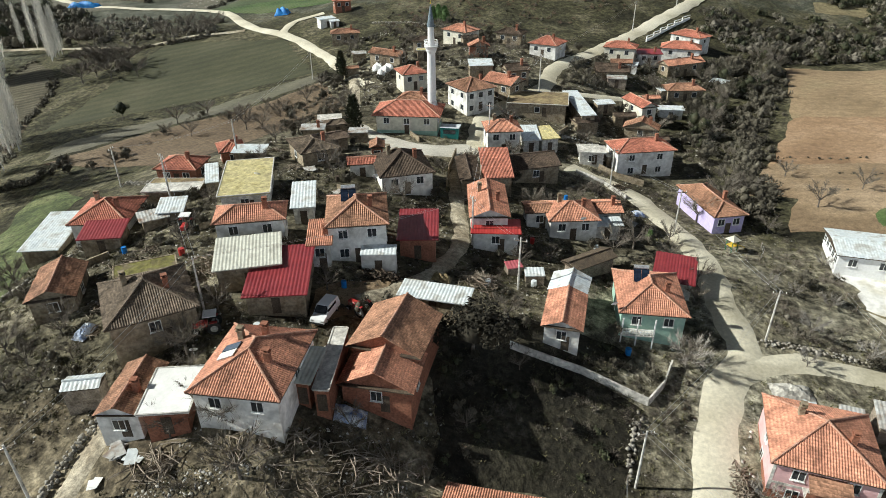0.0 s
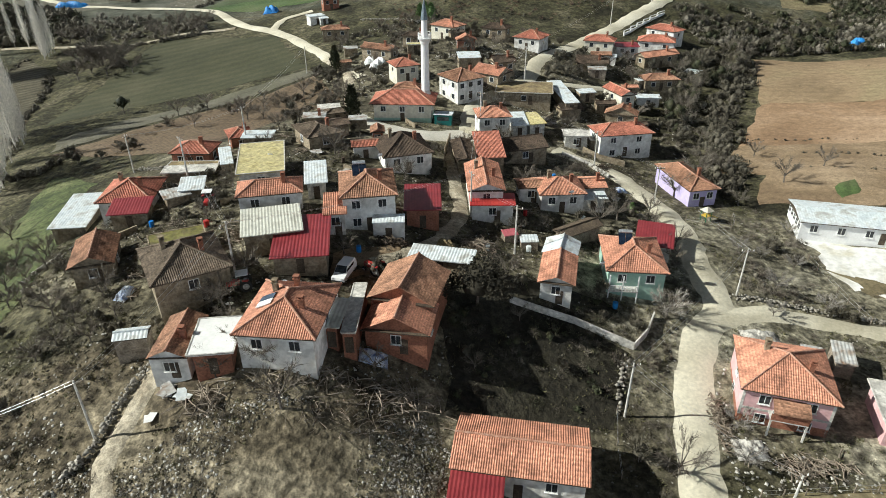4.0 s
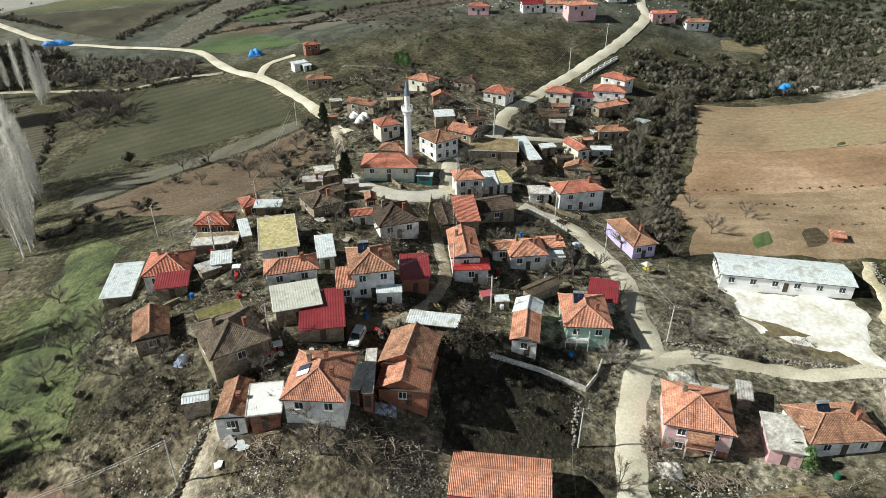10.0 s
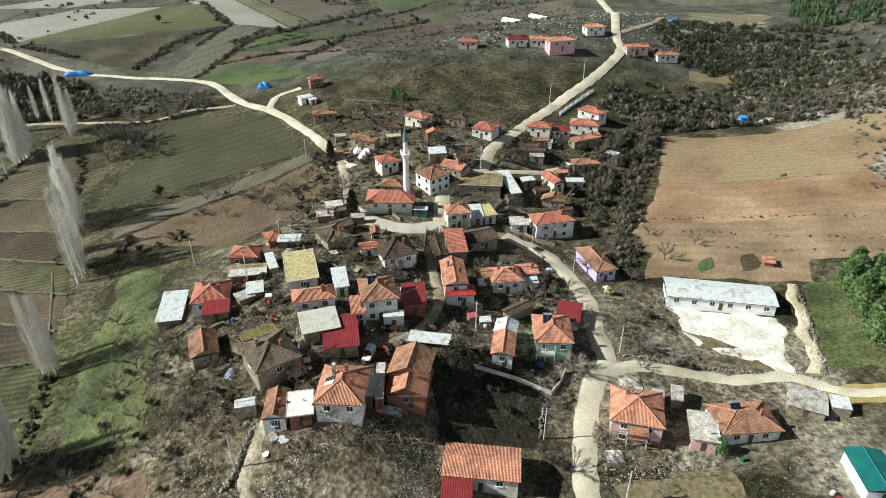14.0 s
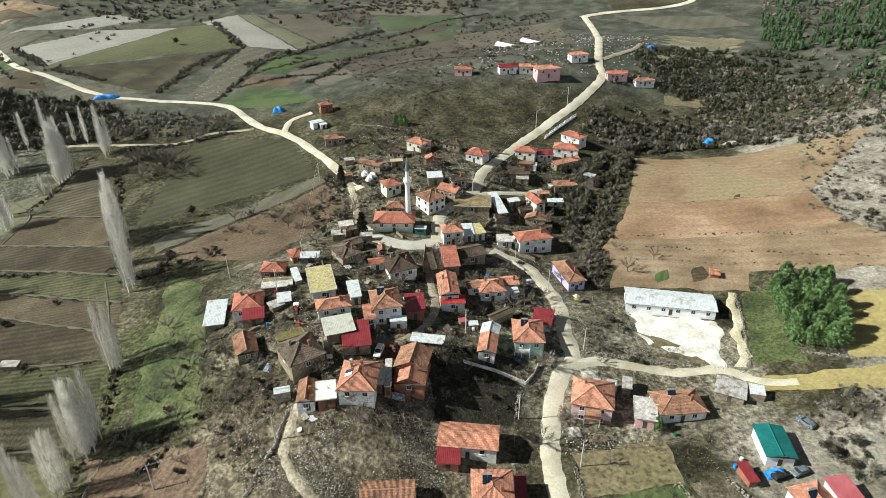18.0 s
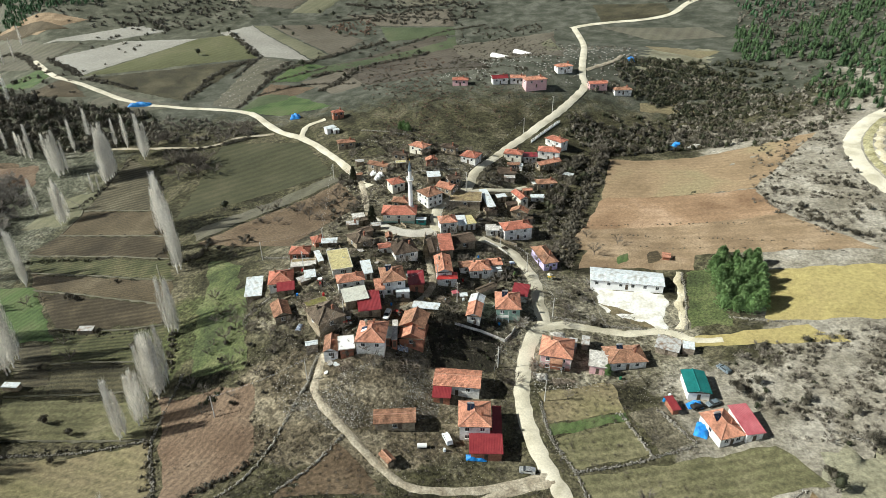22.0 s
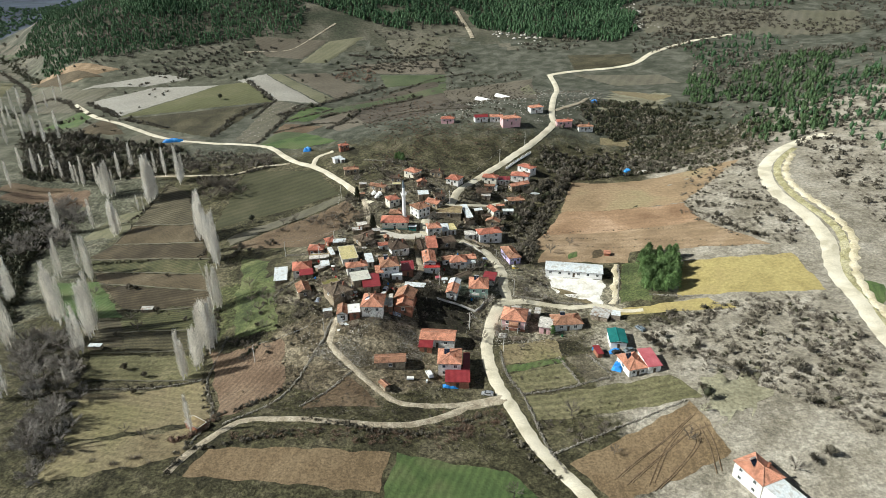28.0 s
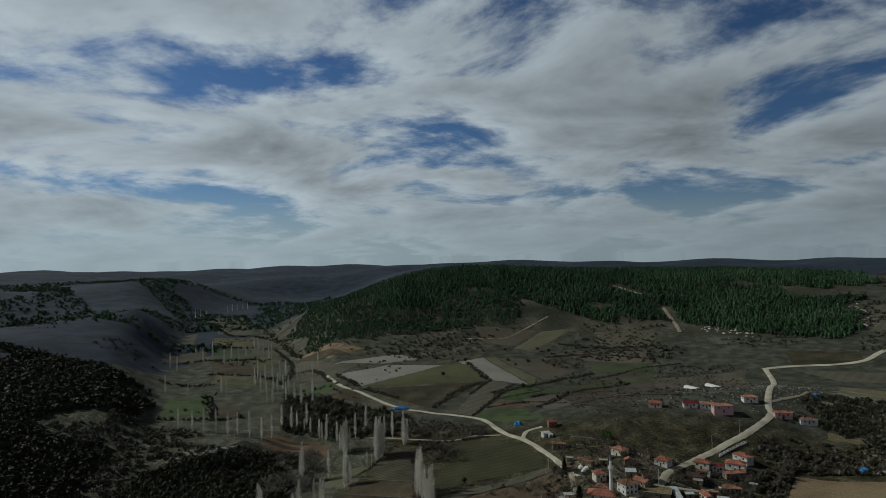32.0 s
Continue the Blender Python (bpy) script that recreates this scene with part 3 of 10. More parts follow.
HILLS += [  # steps and hollows round the houses: x, y, height, reach
    (3, 20, -2.1, 10), (-23, 23, 2.1, 9), (54, 76, -0.5, 13), (68, 86, 1.7, 13), (34, 94, -1.8, 12), (-2, 46, 0.9, 10),
    (-42, 72, 0.9, 12), (91, -27, 1.6, 16), (10, 40, 0.5, 9), (2, -2, 0.2, 12), (-82, 0, -0.6, 16), (-20, 0, -0.8, 10),
    (-20, 108, -0.5, 12), (48, 5, 0.3, 12), (-38, 22, -1.7, 8), (70, 20, 0.3, 12), (71, -8, -0.4, 12), (35, 47, 0.2, 10), (34, 59, 1.4, 7),
]
HILLS += [(-420, 790, 34, 110), (-300, 830, 12, 120)]  # the wooded hill over the river


def spread(centre, fine0, fine1, step, reach, grow):
    mid = list(np.arange(fine0, fine1 + 0.1, step))
    a, s = fine1, step
    while a < reach:
        s *= grow
        a += s
        mid.append(a)
    a, s = fine0, step
    while a > centre - reach:
        s *= grow
        a -= s
        mid.insert(0, a)
    return np.array(mid)


GX, GY = spread(0, -190.0, 190.0, 2.0, 4700, 1.055), spread(0, -80.0, 300.0, 2.0, 4700, 1.05)


def smooth01(v):
    v = np.clip(v, 0, 1)
    return v * v * (3 - 2 * v)


VALLEY = [(-330, 190, 60), (-395, 310, 100), (-560, 540, 120), (-790, 830, 125), (-980, 1180, 110), (-1120, 1650, 120)]  # x, y, half width


def relief(x, y):
    z = np.full_like(x, 10.0)
    for hx, hy, ht, r in HILLS:
        z += ht * np.exp(-((x - hx) ** 2 + (y - hy) ** 2) / (2.0 * r * r))
    dist = np.hypot(x, y - 240)
    waves = np.sin(x / 410 + 1.3 * np.sin(y / 530)) * np.sin(y / 470 + 0.8) + 0.6 * np.sin(x / 170 + y / 230) * np.sin(y / 190 - x / 310)
    table = 92 + 16 * waves - 4 * smooth01((dist - 3000) / 1100) - 22 * smooth01((x + 900) / 2600)
    far = smooth01((dist - 850) / 750)
    z = z * (1 - far) + table * far
    z += 4.0 * waves * smooth01((dist - 600) / 500)
    # the river's flat valley runs off to the north-west
    floor_z, near = np.zeros_like(z), np.full_like(z, 9.0)
    for (ax, ay, aw), (bx, by, bw) in zip(VALLEY, VALLEY[1:]):
        t = np.clip(((x - ax) * (bx - ax) + (y - ay) * (by - ay)) / ((bx - ax) ** 2 + (by - ay) ** 2), 0, 1)
        q = np.hypot(x - ax - t * (bx - ax), y - ay - t * (by - ay)) / (aw + t * (bw - aw))
        floor_z = np.where(q < near, 9 + 0.006 * np.maximum(ay + t * (by - ay) - 200, 0), floor_z)
        near = np.minimum(near, q)
    k = 1 - smooth01((near - 0.6) / (0.65 + 2.2 * smooth01((y - 760) / 500)))
    z = z * (1 - k) + floor_z * k
    z += 0.12 * np.sin(x / 2.3 + 2 * np.sin(y / 5.1)) * np.sin(y / 2.9 + 1.7 * np.sin(x / 6.3)) + 0.25 * np.sin(x / 7.9 + y / 11.3) * np.sin(y / 8.7 - x / 13.1)
    return z


GXX, GYY = np.meshgrid(GX, GY)
GZ = relief(GXX, GYY)


def ground(x, y):
    """Height of the land; takes numbers or arrays."""
    x, y = np.asarray(x, float), np.asarray(y, float)
    i = np.clip(np.searchsorted(GX, x) - 1, 0, len(GX) - 2)
    j = np.clip(np.searchsorted(GY, y) - 1, 0, len(GY) - 2)
    u, v = (x - GX[i]) / (GX[i + 1] - GX[i]), (y - GY[j]) / (GY[j + 1] - GY[j])
    return (GZ[j, i] * (1 - u) + GZ[j, i + 1] * u) * (1 - v) + (GZ[j + 1, i] * (1 - u) + GZ[j + 1, i + 1] * u) * v


def gz(x, y):
    return float(ground(x, y))


def build_ground():
    nx, ny = len(GX), len(GY)
    verts = np.stack([GXX.ravel(), GYY.ravel(), GZ.ravel()], 1)
    j, i = np.meshgrid(np.arange(ny - 1), np.arange(nx - 1), indexing="ij")
    a = (j * nx + i).ravel()
    faces = np.stack([a, a + 1, a + nx + 1, a + nx], 1)
    cx, cy = (GX[i] + GX[i + 1]).ravel() / 2, (GY[j] + GY[j + 1]).ravel() / 2
    wob = 9 * np.sin(cx / 9 + 2 * np.sin(cy / 13)) + 7 * np.sin(cy / 7 + cx / 17)
    idx = np.zeros(len(a), int)
    d = np.hypot(cx, cy - 240)
    idx[(cy + wob * 2 > 572) & (d < 1250) & (cx < 0.29 * (cy + 222))] = 1
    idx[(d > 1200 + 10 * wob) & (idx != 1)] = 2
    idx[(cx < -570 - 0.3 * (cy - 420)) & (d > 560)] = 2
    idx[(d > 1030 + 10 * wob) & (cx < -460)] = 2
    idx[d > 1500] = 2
    X, Y = GXX.ravel(), GYY.ravel()
    stony = np.maximum(X - 97 - 0.22 * np.abs(Y - 14), np.minimum(X - 62, 24 - Y))
    hollow = ((X - 181) / 66) ** 2 + ((Y - 287) / 80) ** 2
    zones = {"upland": 0.5 + (Y - 246) / 72, "earth": 0.5 + 1.2 * (1 - ((X + 12) / 56) ** 2 - ((Y - 88) / 95) ** 2),
             "stony": np.minimum.reduce([0.5 + (Y + 95) / 30, 0.5 + stony / 24, 0.5 + (272 - Y) / 36, 0.5 + (hollow - 1) * 1.5]),
             "verge": 0.5 + 1.5 * (1 - ((X - 47) / 37) ** 2 - ((Y - 47) / 30) ** 2),
             "bank": 0.5 + 1.5 * (1 - ((X + 27) / 40) ** 2 - ((Y - 8) / 22) ** 2),
             "green": 0.5 + 1.2 * (1 - ((X + 94) / 13) ** 2 - ((Y - 47) / 23) ** 2),
             "valley": np.minimum(0.5 + (-187 - X) / 55, 0.5 + (607 - Y) / 45)}
    me = bpy.data.meshes.new("ground")
    me.vertices.add(len(verts))
    me.vertices.foreach_set("co", verts.ravel())
    me.loops.add(4 * len(faces))
    me.loops.foreach_set("vertex_index", faces.ravel().astype(np.int32))
    me.polygons.add(len(faces))
    me.polygons.foreach_set("loop_start", np.arange(0, 4 * len(faces), 4, dtype=np.int32))
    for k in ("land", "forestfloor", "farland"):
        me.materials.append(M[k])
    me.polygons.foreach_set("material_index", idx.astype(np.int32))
    me.polygons.foreach_set("use_smooth", np.ones(len(faces), dtype=bool))
    me.update(calc_edges=True)
    me.validate()
    for zone, w in zones.items():
        me.attributes.new(zone, "FLOAT", "POINT").data.foreach_set("value", np.clip(w, 0, 1).astype(np.float32))
    return link("ground", me, label="dry rolling winter land round a hill village", category="ground", kind="structure")


build_ground()


def edge_noise(k, t):
    return 0.6 * math.sin(k * 7.1 + t * 11.0) + 0.4 * math.sin(k * 3.3 + t * 23.0)


def field(name, corners, mat, label, lift=0.10, ragged=0.6, category="field"):
    """A patch of worked land laid on the ground between four corners."""
    p = [Vector((*c, 0)) for c in corners]
    la, lb = (p[1] - p[0]).length, (p[2] - p[1]).length
    step = 2.0 if max(la, lb) < 90 else 4.0
    na, nb = max(4, min(60, int(la / step))), max(4, min(60, int(lb / step)))
    far = max(0.0, (sum(c[1] for c in corners) / 4 - 246) * 0.001)
    verts, faces = [], []
    k = sum(c[0] for c in corners)
    for b in range(nb + 1):
        for a in range(na + 1):
            u, v = a / na, b / nb
            uu = u + (ragged * edge_noise(k, v * lb / 25) / max(la, 1)) * (1 - 2 * min(u, 1 - u) if u in (0, 1) else 0)
            vv = v + (ragged * edge_noise(k + 5, u * la / 25) / max(lb, 1)) * (1 if v in (0, 1) else 0)
            q = (p[0] * (1 - uu) + p[1] * uu) * (1 - vv) + (p[3] * (1 - uu) + p[2] * uu) * vv
            rim = a in (0, na) or b in (0, nb)
            verts.append((q.x, q.y, gz(q.x, q.y) + (0.06 if rim else lift + far)))
    w = na + 1
    for b in range(nb):
        for a in range(na):
            i = b * w + a
            faces.append((i, i + w, i + w + 1, i + 1))
    me = mesh_of(name, verts, faces, mat, smooth=True)
    me.flip_normals() if me.polygons[0].normal.z < 0 else None
    return link(name, me, label=label, category=category, kind="structure")


def smooth_line(points, step=2.5):
    pts = [Vector((*p, 0)) for p in points]
    pts = [pts[0] * 2 - pts[1]] + pts + [pts[-1] * 2 - pts[-2]]
    out = []
    for a, b, c, d in zip(pts, pts[1:], pts[2:], pts[3:]):
        n = max(1, int((c - b).length / step))
        for k in range(n):
            t = k / n
            out.append(0.5 * ((2 * b) + (c - a) * t + (2 * a - 5 * b + 4 * c - d) * t * t + (3 * b - a - 3 * c + d) * t ** 3))
    out.append(pts[-2])
    return out


def road(name, points, width, mat, label, lift=0.2, ragged=0.3, step=2.5):
    line = smooth_line(points, step)
    TAKEN.extend((p.x, p.y, width * 0.55) for p in line)
    verts, faces, cols = [], [], 5
    for k, p in enumerate(line):
        a, b = line[max(0, k - 1)], line[min(len(line) - 1, k + 1)]
        n = Vector((-(b - a).y, (b - a).x, 0)).normalized()
        far = min(0.4, max(0.0, (p.y - 190) * 0.006))
        for c in range(cols):
            s = (c / (cols - 1) - 0.5) * width
            if c in (0, cols - 1):
                s += ragged * (edge_noise(width + c, k * 0.37) + 0.3 * edge_noise(c + 3, k * 0.9))
            q = p + n * s
            crown = 0.06 * (1 - abs(2 * c / (cols - 1) - 1))
            verts.append((q.x, q.y, gz(q.x, q.y) + lift + far + crown - (0.24 if c in (0, cols - 1) else 0)))
    for k in range(len(line) - 1):
        for c in range(cols - 1):
            i = k * cols + c
            faces.append((i, i + cols, i + cols + 1, i + 1))
    me = mesh_of(name, verts, faces, mat, smooth=True)
    if me.polygons[0].normal.z < 0:
        me.flip_normals()
    return link(name, me, label=label, category="road", kind="structure")


# ---- roads and fields ----
field("field", [(-125.9, 136.5), (-125.8, 217.4), (-77.3, 207.2), (-56.5, 167.3)], M["f_green"], "wide sloping field with a thin green crop")
field("field", [(-111.7, 122.0), (-56.1, 165.3), (-51.4, 157.8), (-107.5, 111.9)], M["f_greyolive"], "pale unploughed strip between fields")
field("field", [(-106.5, 109.7), (-51.0, 155.2), (-37.6, 128.8), (-61.8, 91.8)], M["f_brown"], "ploughed reddish brown field")
field("field", [(-287.0, 201.3), (-287.1, 216.7), (-244.8, 213.6), (-234.5, 198.8)], M["f_brown"], "brown riverside field")
field("field", [(-70.8, -55.0), (-67.0, -42.9), (-11.5, -43.5), (-13.8, -59.6)], M["f_rough"], "clodded brown field")
field("field", [(-13.1, -63.5), (-9.3, -43.6), (23.9, -49.9), (37.0, -67.1)], M["f_bright"], "dense green crop field")
field("field", [(-43.4, -22.5), (-29.6, -4.9), (-21.4, -13.5), (-16.5, -20.9)], M["f_brown"], "small triangular field")
field("field", [(28.0, 3.7), (27.1, 15.8), (49.5, 19.7), (50.3, 6.7)], M["f_tan"], "tan garden plot")
field("field", [(28.6, -0.8), (28.1, 3.2), (50.0, 6.5), (51.0, 3.6)], M["f_bright"], "green vegetable bed")
field("field", [(32.7, -12.3), (28.8, -1.3), (50.5, 3.3), (53.2, -8.7)], M["f_olive"], "olive garden plot")
field("field", [(35.2, -27.2), (32.8, -14.7), (84.8, -9.0), (91.5, -23.1)], M["f_olive"], "olive-tan plot")
field("field", [(53.1, -63.5), (43.0, -46.4), (86.9, -24.7), (91.1, -47.7)], M["f_rough"], "rutted brown plot")
field("field", [(72.7, 141.5), (86.6, 185.2), (186.3, 178.0), (137.4, 131.2)], M["f_tanorange"], "tan and orange stubble field")
field("field", [(58.2, 112.9), (73.5, 142.3), (136.7, 130.3), (137.1, 103.5)], M["f_orange"], "orange ploughed field")
field("field", [(48.1, 96.3), (58.5, 114.3), (137.3, 104.8), (157.1, 72.4)], M["f_clod"], "clodded orange-brown field", lift=0.18)
field("field", [(105.3, 42.2), (114.3, 69.6), (161.9, 62.6), (160.9, 31.8)], M["f_yellow"], "field of yellow dry grass")
field("field", [(78.9, 34.1), (80.2, 40.0), (115.6, 37.9), (119.1, 32.7)], M["f_yellow"], "yellow grassy lane end")
field("field", [(89.7, 76), (81.6, 45.1), (94.4, 43.7), (104.5, 73.6)], M["roughgreen"], "rough olive grass under pines", lift=0.12, ragged=1.5)
field("field", [(56.3, -8.7), (51.4, 6.1), (59.6, 8.0), (67.2, -5.1)], M["yardearth"], "bare garden plot")
field("field", [(168.8, 25.9), (178.1, 35.7), (183.4, 31.4), (174.2, 16.4)], M["f_bright"], "green plot by the upper road")
field("field", [(138.4, 450.1), (140.4, 504.2), (201.3, 486.5), (200.2, 453.3)], M["f_dark"], "dark ploughed hill field")
field("field", [(236.4, 560.9), (271.3, 686.4), (490.2, 579.9), (430.7, 478.5)], M["f_greyolive"], "pale bare slope", ragged=6)
field("field", [(164.9, 387.8), (134.1, 437.9), (209.7, 409.8), (218.3, 377.5)], M["f_greyolive"], "pale stony plot")
field("field", [(155.0, 343.7), (153.6, 370.0), (199.2, 340.1), (179.1, 321.5)], M["f_tan"], "tan terrace")
# shade beside the barn is painted into the soil of these two plots
field("field", [(-4.2, 23.0), (-7.6, 39.5), (4.3, 46.7), (19.1, 44.5)], M["shadeplot"], "garden plot with shade painted into its dark soil")
field("field", [(-3.8, 23.2), (4.1, 44.2), (17.9, 35.8), (14.4, 24.3)], M["shadeplot"], "weedy garden plot with shade painted into its soil")
field("field", [(-19.8, 36.4), (-21.8, 43.0), (-12.9, 48.9), (-12.7, 43.2)], M["f_clod"], "muddy brown yard")
field("yard", [(53.7, 69.6), (79.3, 64.1), (73.5, 44.8), (55.3, 55.8)], M["white_yard"], "white gravel yard before the hall", lift=0.18, ragged=1.5)
field("field", [(53.7, 60), (59.7, 59), (67.2, 53.7), (59.3, 52.6)], M["f_tan"], "yellowed grass in a corner of the white yard", lift=0.24, ragged=1.2)
field("bank", [(86.3, 76.5), (88.5, 76.2), (80.7, 44.2), (77.6, 44.6)], M["bankearth"], "pale cut bank between hall and pines", lift=0.2, ragged=1.0)
field("field", [(56.5, 57.1), (62.9, 49.1), (74.8, 44.1), (69.5, 57.7)], M["f_tan"], "yellowed grass at the edge of the yard")
field("field", [(66, 82.6), (66.8, 87.8), (71.9, 89.5), (71.2, 83.8)], M["f_bright"], "small round bright green bed", lift=0.3, ragged=0.6)
field("field", [(76.9, 81.5), (79.2, 90.1), (84.3, 92.1), (83.9, 83.7)], M["f_soil"], "little plot of raised beds beside a hut", lift=0.3, ragged=0.3)
field("field", [(51.0, 82.4), (58.6, 99.3), (99.8, 92.9), (93.0, 76.4)], M["f_clod"], "bare orange ground behind the hall")
field("field", [(-305.1, 135.7), (-295.6, 191.7), (-226.9, 169.6), (-224.4, 50.6)], M["shadeplot"], "dark ground under an oak wood")
field("field", [(88.0, -31.5), (95.3, -15.1), (116.3, -12.9), (104.9, -33.5)], M["f_greengrey"], "pale grey-green open ground", ragged=6)
field("field", [(76.2, 35.8), (77.4, 39.9), (123.0, 31.2), (123.1, 27.4)], M["f_yellow"], "yellow dry grass along the lane")
field("field", [(117.6, 245.3), (119.8, 253.5), (146.3, 256.1), (153.2, 242.1)], M["f_tan"], "tan terrace between thickets")
field("field", [(127.6, 289.1), (154.6, 358.4), (197.3, 348.6), (174.3, 299.3)], M["f_greengrey"], "pale stony pasture by the hill hamlet", ragged=6)
field("field", [(-208.7, 148.5), (-182.1, 148.8), (-182.2, 178.9), (-200.7, 175.2)], M["f_sage"], "pale grassy plot among poplars", lift=0.3, ragged=1)
field("field", [(-181, 160.6), (-138.1, 149.8), (-158.5, 194.4), (-178.8, 210.1)], M["f_beds"], "grey-brown plot with raised seed beds", lift=0.3, ragged=1)
field("field", [(-184.7, 141), (-125.7, 123.3), (-136.5, 147), (-181.5, 160.1)], M["f_soil"], "brown tilled strip", lift=0.3, ragged=1)
field("field", [(-191.9, 125.4), (-115.3, 101), (-124.7, 121.3), (-184.5, 139.3)], M["f_tilled"], "dark tilled terrace", lift=0.3, ragged=1)
field("field", [(-180.6, 108.1), (-107.8, 84.7), (-114.4, 99.3), (-189, 121.6)], M["f_strip"], "dull green terrace", lift=0.3, ragged=1)
field("field", [(-169, 91.2), (-102.5, 67.7), (-107.2, 82.7), (-178.4, 105.3)], M["f_soil"], "brown terrace with dry stalks", lift=0.3, ragged=1)
field("field", [(-142.2, 60.2), (-98.2, 56.3), (-102.3, 66.9), (-167.2, 88.8)], M["f_tilled"], "brown dug terrace", lift=0.3, ragged=1)
field("field", [(-166.2, 52.5), (-138.8, 51.4), (-169.1, 92.3), (-198.4, 97.4)], M["f_bright"], "bright green garden plot", lift=0.3, ragged=1)
field("field", [(-132.7, 39.1), (-94.2, 37), (-99.5, 55.2), (-141.6, 56)], M["f_strip"], "dark furrowed terrace with a thin green crop", lift=0.3, ragged=1)
field("field", [(-125.1, 23.2), (-92.8, 25.6), (-94.4, 36.5), (-132.3, 38.4)], M["f_dark"], "dark furrowed terrace", lift=0.3, ragged=1)
field("field", [(-138.1, 26.8), (-127.3, 26.8), (-138, 49), (-150.6, 49.7)], M["f_beds"], "vegetable garden with rows", lift=0.3, ragged=1)
field("field", [(-129.7, 2), (-86.2, 4), (-92.8, 19.6), (-136.9, 20.4)], M["f_olive"], "olive-brown strip field", lift=0.3, ragged=1)
field("field", [(-114.5, -38.1), (-72.7, -24.6), (-85.1, 1.9), (-125.5, -8.4)], M["f_tan"], "tan field with curved plough lines", lift=0.3, ragged=1)
field("field", [(-112.5, -58.4), (-74.7, -46.4), (-75.8, -30.2), (-113.9, -39.5)], M["f_tan"], "dull tan field", lift=0.3, ragged=1)
field("field", [(-69.5, -25.9), (-51.1, -11.2), (-57.4, 16.8), (-87.8, 18.5)], M["f_soilred"], "reddish ploughed field", lift=0.3, ragged=1)
field("field", [(-80, 25.6), (-61.1, 22.6), (-71.8, 66.8), (-89.9, 63.5)], M["roughgreen"], "rough green bank below the village", lift=0.3, ragged=1)
field("field", [(-84.8, 53.8), (-74.9, 56.6), (-79.4, 84.2), (-96.1, 95.4)], M["roughgreen"], "rough green bank with a path", lift=0.36, ragged=1)
field("field", [(-269.2, 346.7), (-147.6, 384.1), (-190.6, 471.1), (-217.3, 457.9)], M["f_olivegreen"], "big olive-green field", lift=0.3, ragged=1)
field("field", [(-266.8, 341.4), (-217, 314.5), (-174.4, 293.6), (-149.4, 378.4)], M["f_dark"], "dark ploughed field below an olive field", lift=0.3, ragged=1)
field("field", [(-323.8, 401.8), (-271.3, 346.9), (-218.6, 458.1), (-282.8, 452.3)], M["f_pale"], "pale fallow field", lift=0.3, ragged=1)
field("field", [(-204.9, 477.8), (-144.6, 387.7), (-104.7, 379.3), (-180.5, 499.9)], M["f_pale"], "pale fallow strip on a slope", lift=0.3, ragged=1)
field("field", [(-179.2, 499.9), (-102.6, 379.5), (-92, 394.4), (-165.3, 500.5)], M["f_sage"], "olive strip on a slope", lift=0.3, ragged=1)
field("field", [(-162.8, 500.7), (-88.7, 394.4), (-69.8, 443.7), (-116.9, 501.8)], M["f_moor"], "dull brown hill field", lift=0.3, ragged=1)
field("field", [(-114.7, 348.6), (-94.7, 338.9), (11.1, 404.8), (10.3, 442.3)], M["f_grass"], "long green field", lift=0.3, ragged=1)
field("field", [(-124.6, 324.8), (-103.3, 325.8), (-86.1, 366.2), (-112.7, 371.6)], M["f_bright"], "bright green crop field", lift=0.3, ragged=1)
field("field", [(-130.2, 266.8), (-99.5, 250.3), (-68.8, 255.9), (-100, 290.8)], M["f_bright"], "bright green crop field by the road", lift=0.3, ragged=1)
field("field", [(-124.7, 292.4), (-131, 269.5), (-99.9, 280.3), (-107.7, 308.8)], M["f_grass"], "green crop field by the road", lift=0.3, ragged=1)
field("field", [(-126.2, 295.3), (-100, 290.8), (-89.1, 310), (-122.9, 320.7)], M["f_brown"], "dull brown wedge between green crops", lift=0.3, ragged=1)
field("field", [(-101.7, 325.9), (-72.4, 285.7), (-54.3, 298.9), (-68.1, 362.4)], M["f_moor"], "grey-brown hill plot", lift=0.3, ragged=1)
field("field", [(-84.6, 368.8), (-52.1, 297.4), (30.9, 287.4), (0.2, 455.9)], M["f_moordark"], "dark brown hill field", lift=0.3, ragged=1)
field("field", [(5.2, 414.8), (17.9, 344.8), (81, 305.9), (93.7, 433.9)], M["f_moor"], "grey-brown hill field", lift=0.3, ragged=1)
field("field", [(78.3, 401.5), (76.6, 336.4), (90.5, 363.8), (89.1, 417.7)], M["f_sage"], "green patch by the hamlet", lift=0.3, ragged=1)
field("field", [(-218.3, 597.3), (-192.5, 551.3), (-151, 547.4), (-128.6, 598.1)], M["f_moor"], "grey field below the forest", lift=0.3, ragged=1)
field("field", [(-128.2, 595.1), (-151.8, 536.9), (-122.2, 536.1), (-86.9, 610.7)], M["f_sage"], "pale olive strip below the forest", lift=0.3, ragged=1)
field("field", [(-60, 600.3), (-45.4, 546.4), (15.3, 545), (16.3, 608.7)], M["f_greyolive"], "grey stony field below the forest", lift=0.3, ragged=1)
field("field", [(-94.2, 525.7), (-58.2, 488.2), (10.6, 471.4), (4.5, 525.5)], M["f_moor"], "grey-green far field", lift=0.3, ragged=1)
field("field", [(-57.8, 483.8), (-48.1, 437.5), (10.4, 446.3), (10.6, 467.4)], M["f_grass"], "dull green far field", lift=0.3, ragged=1)
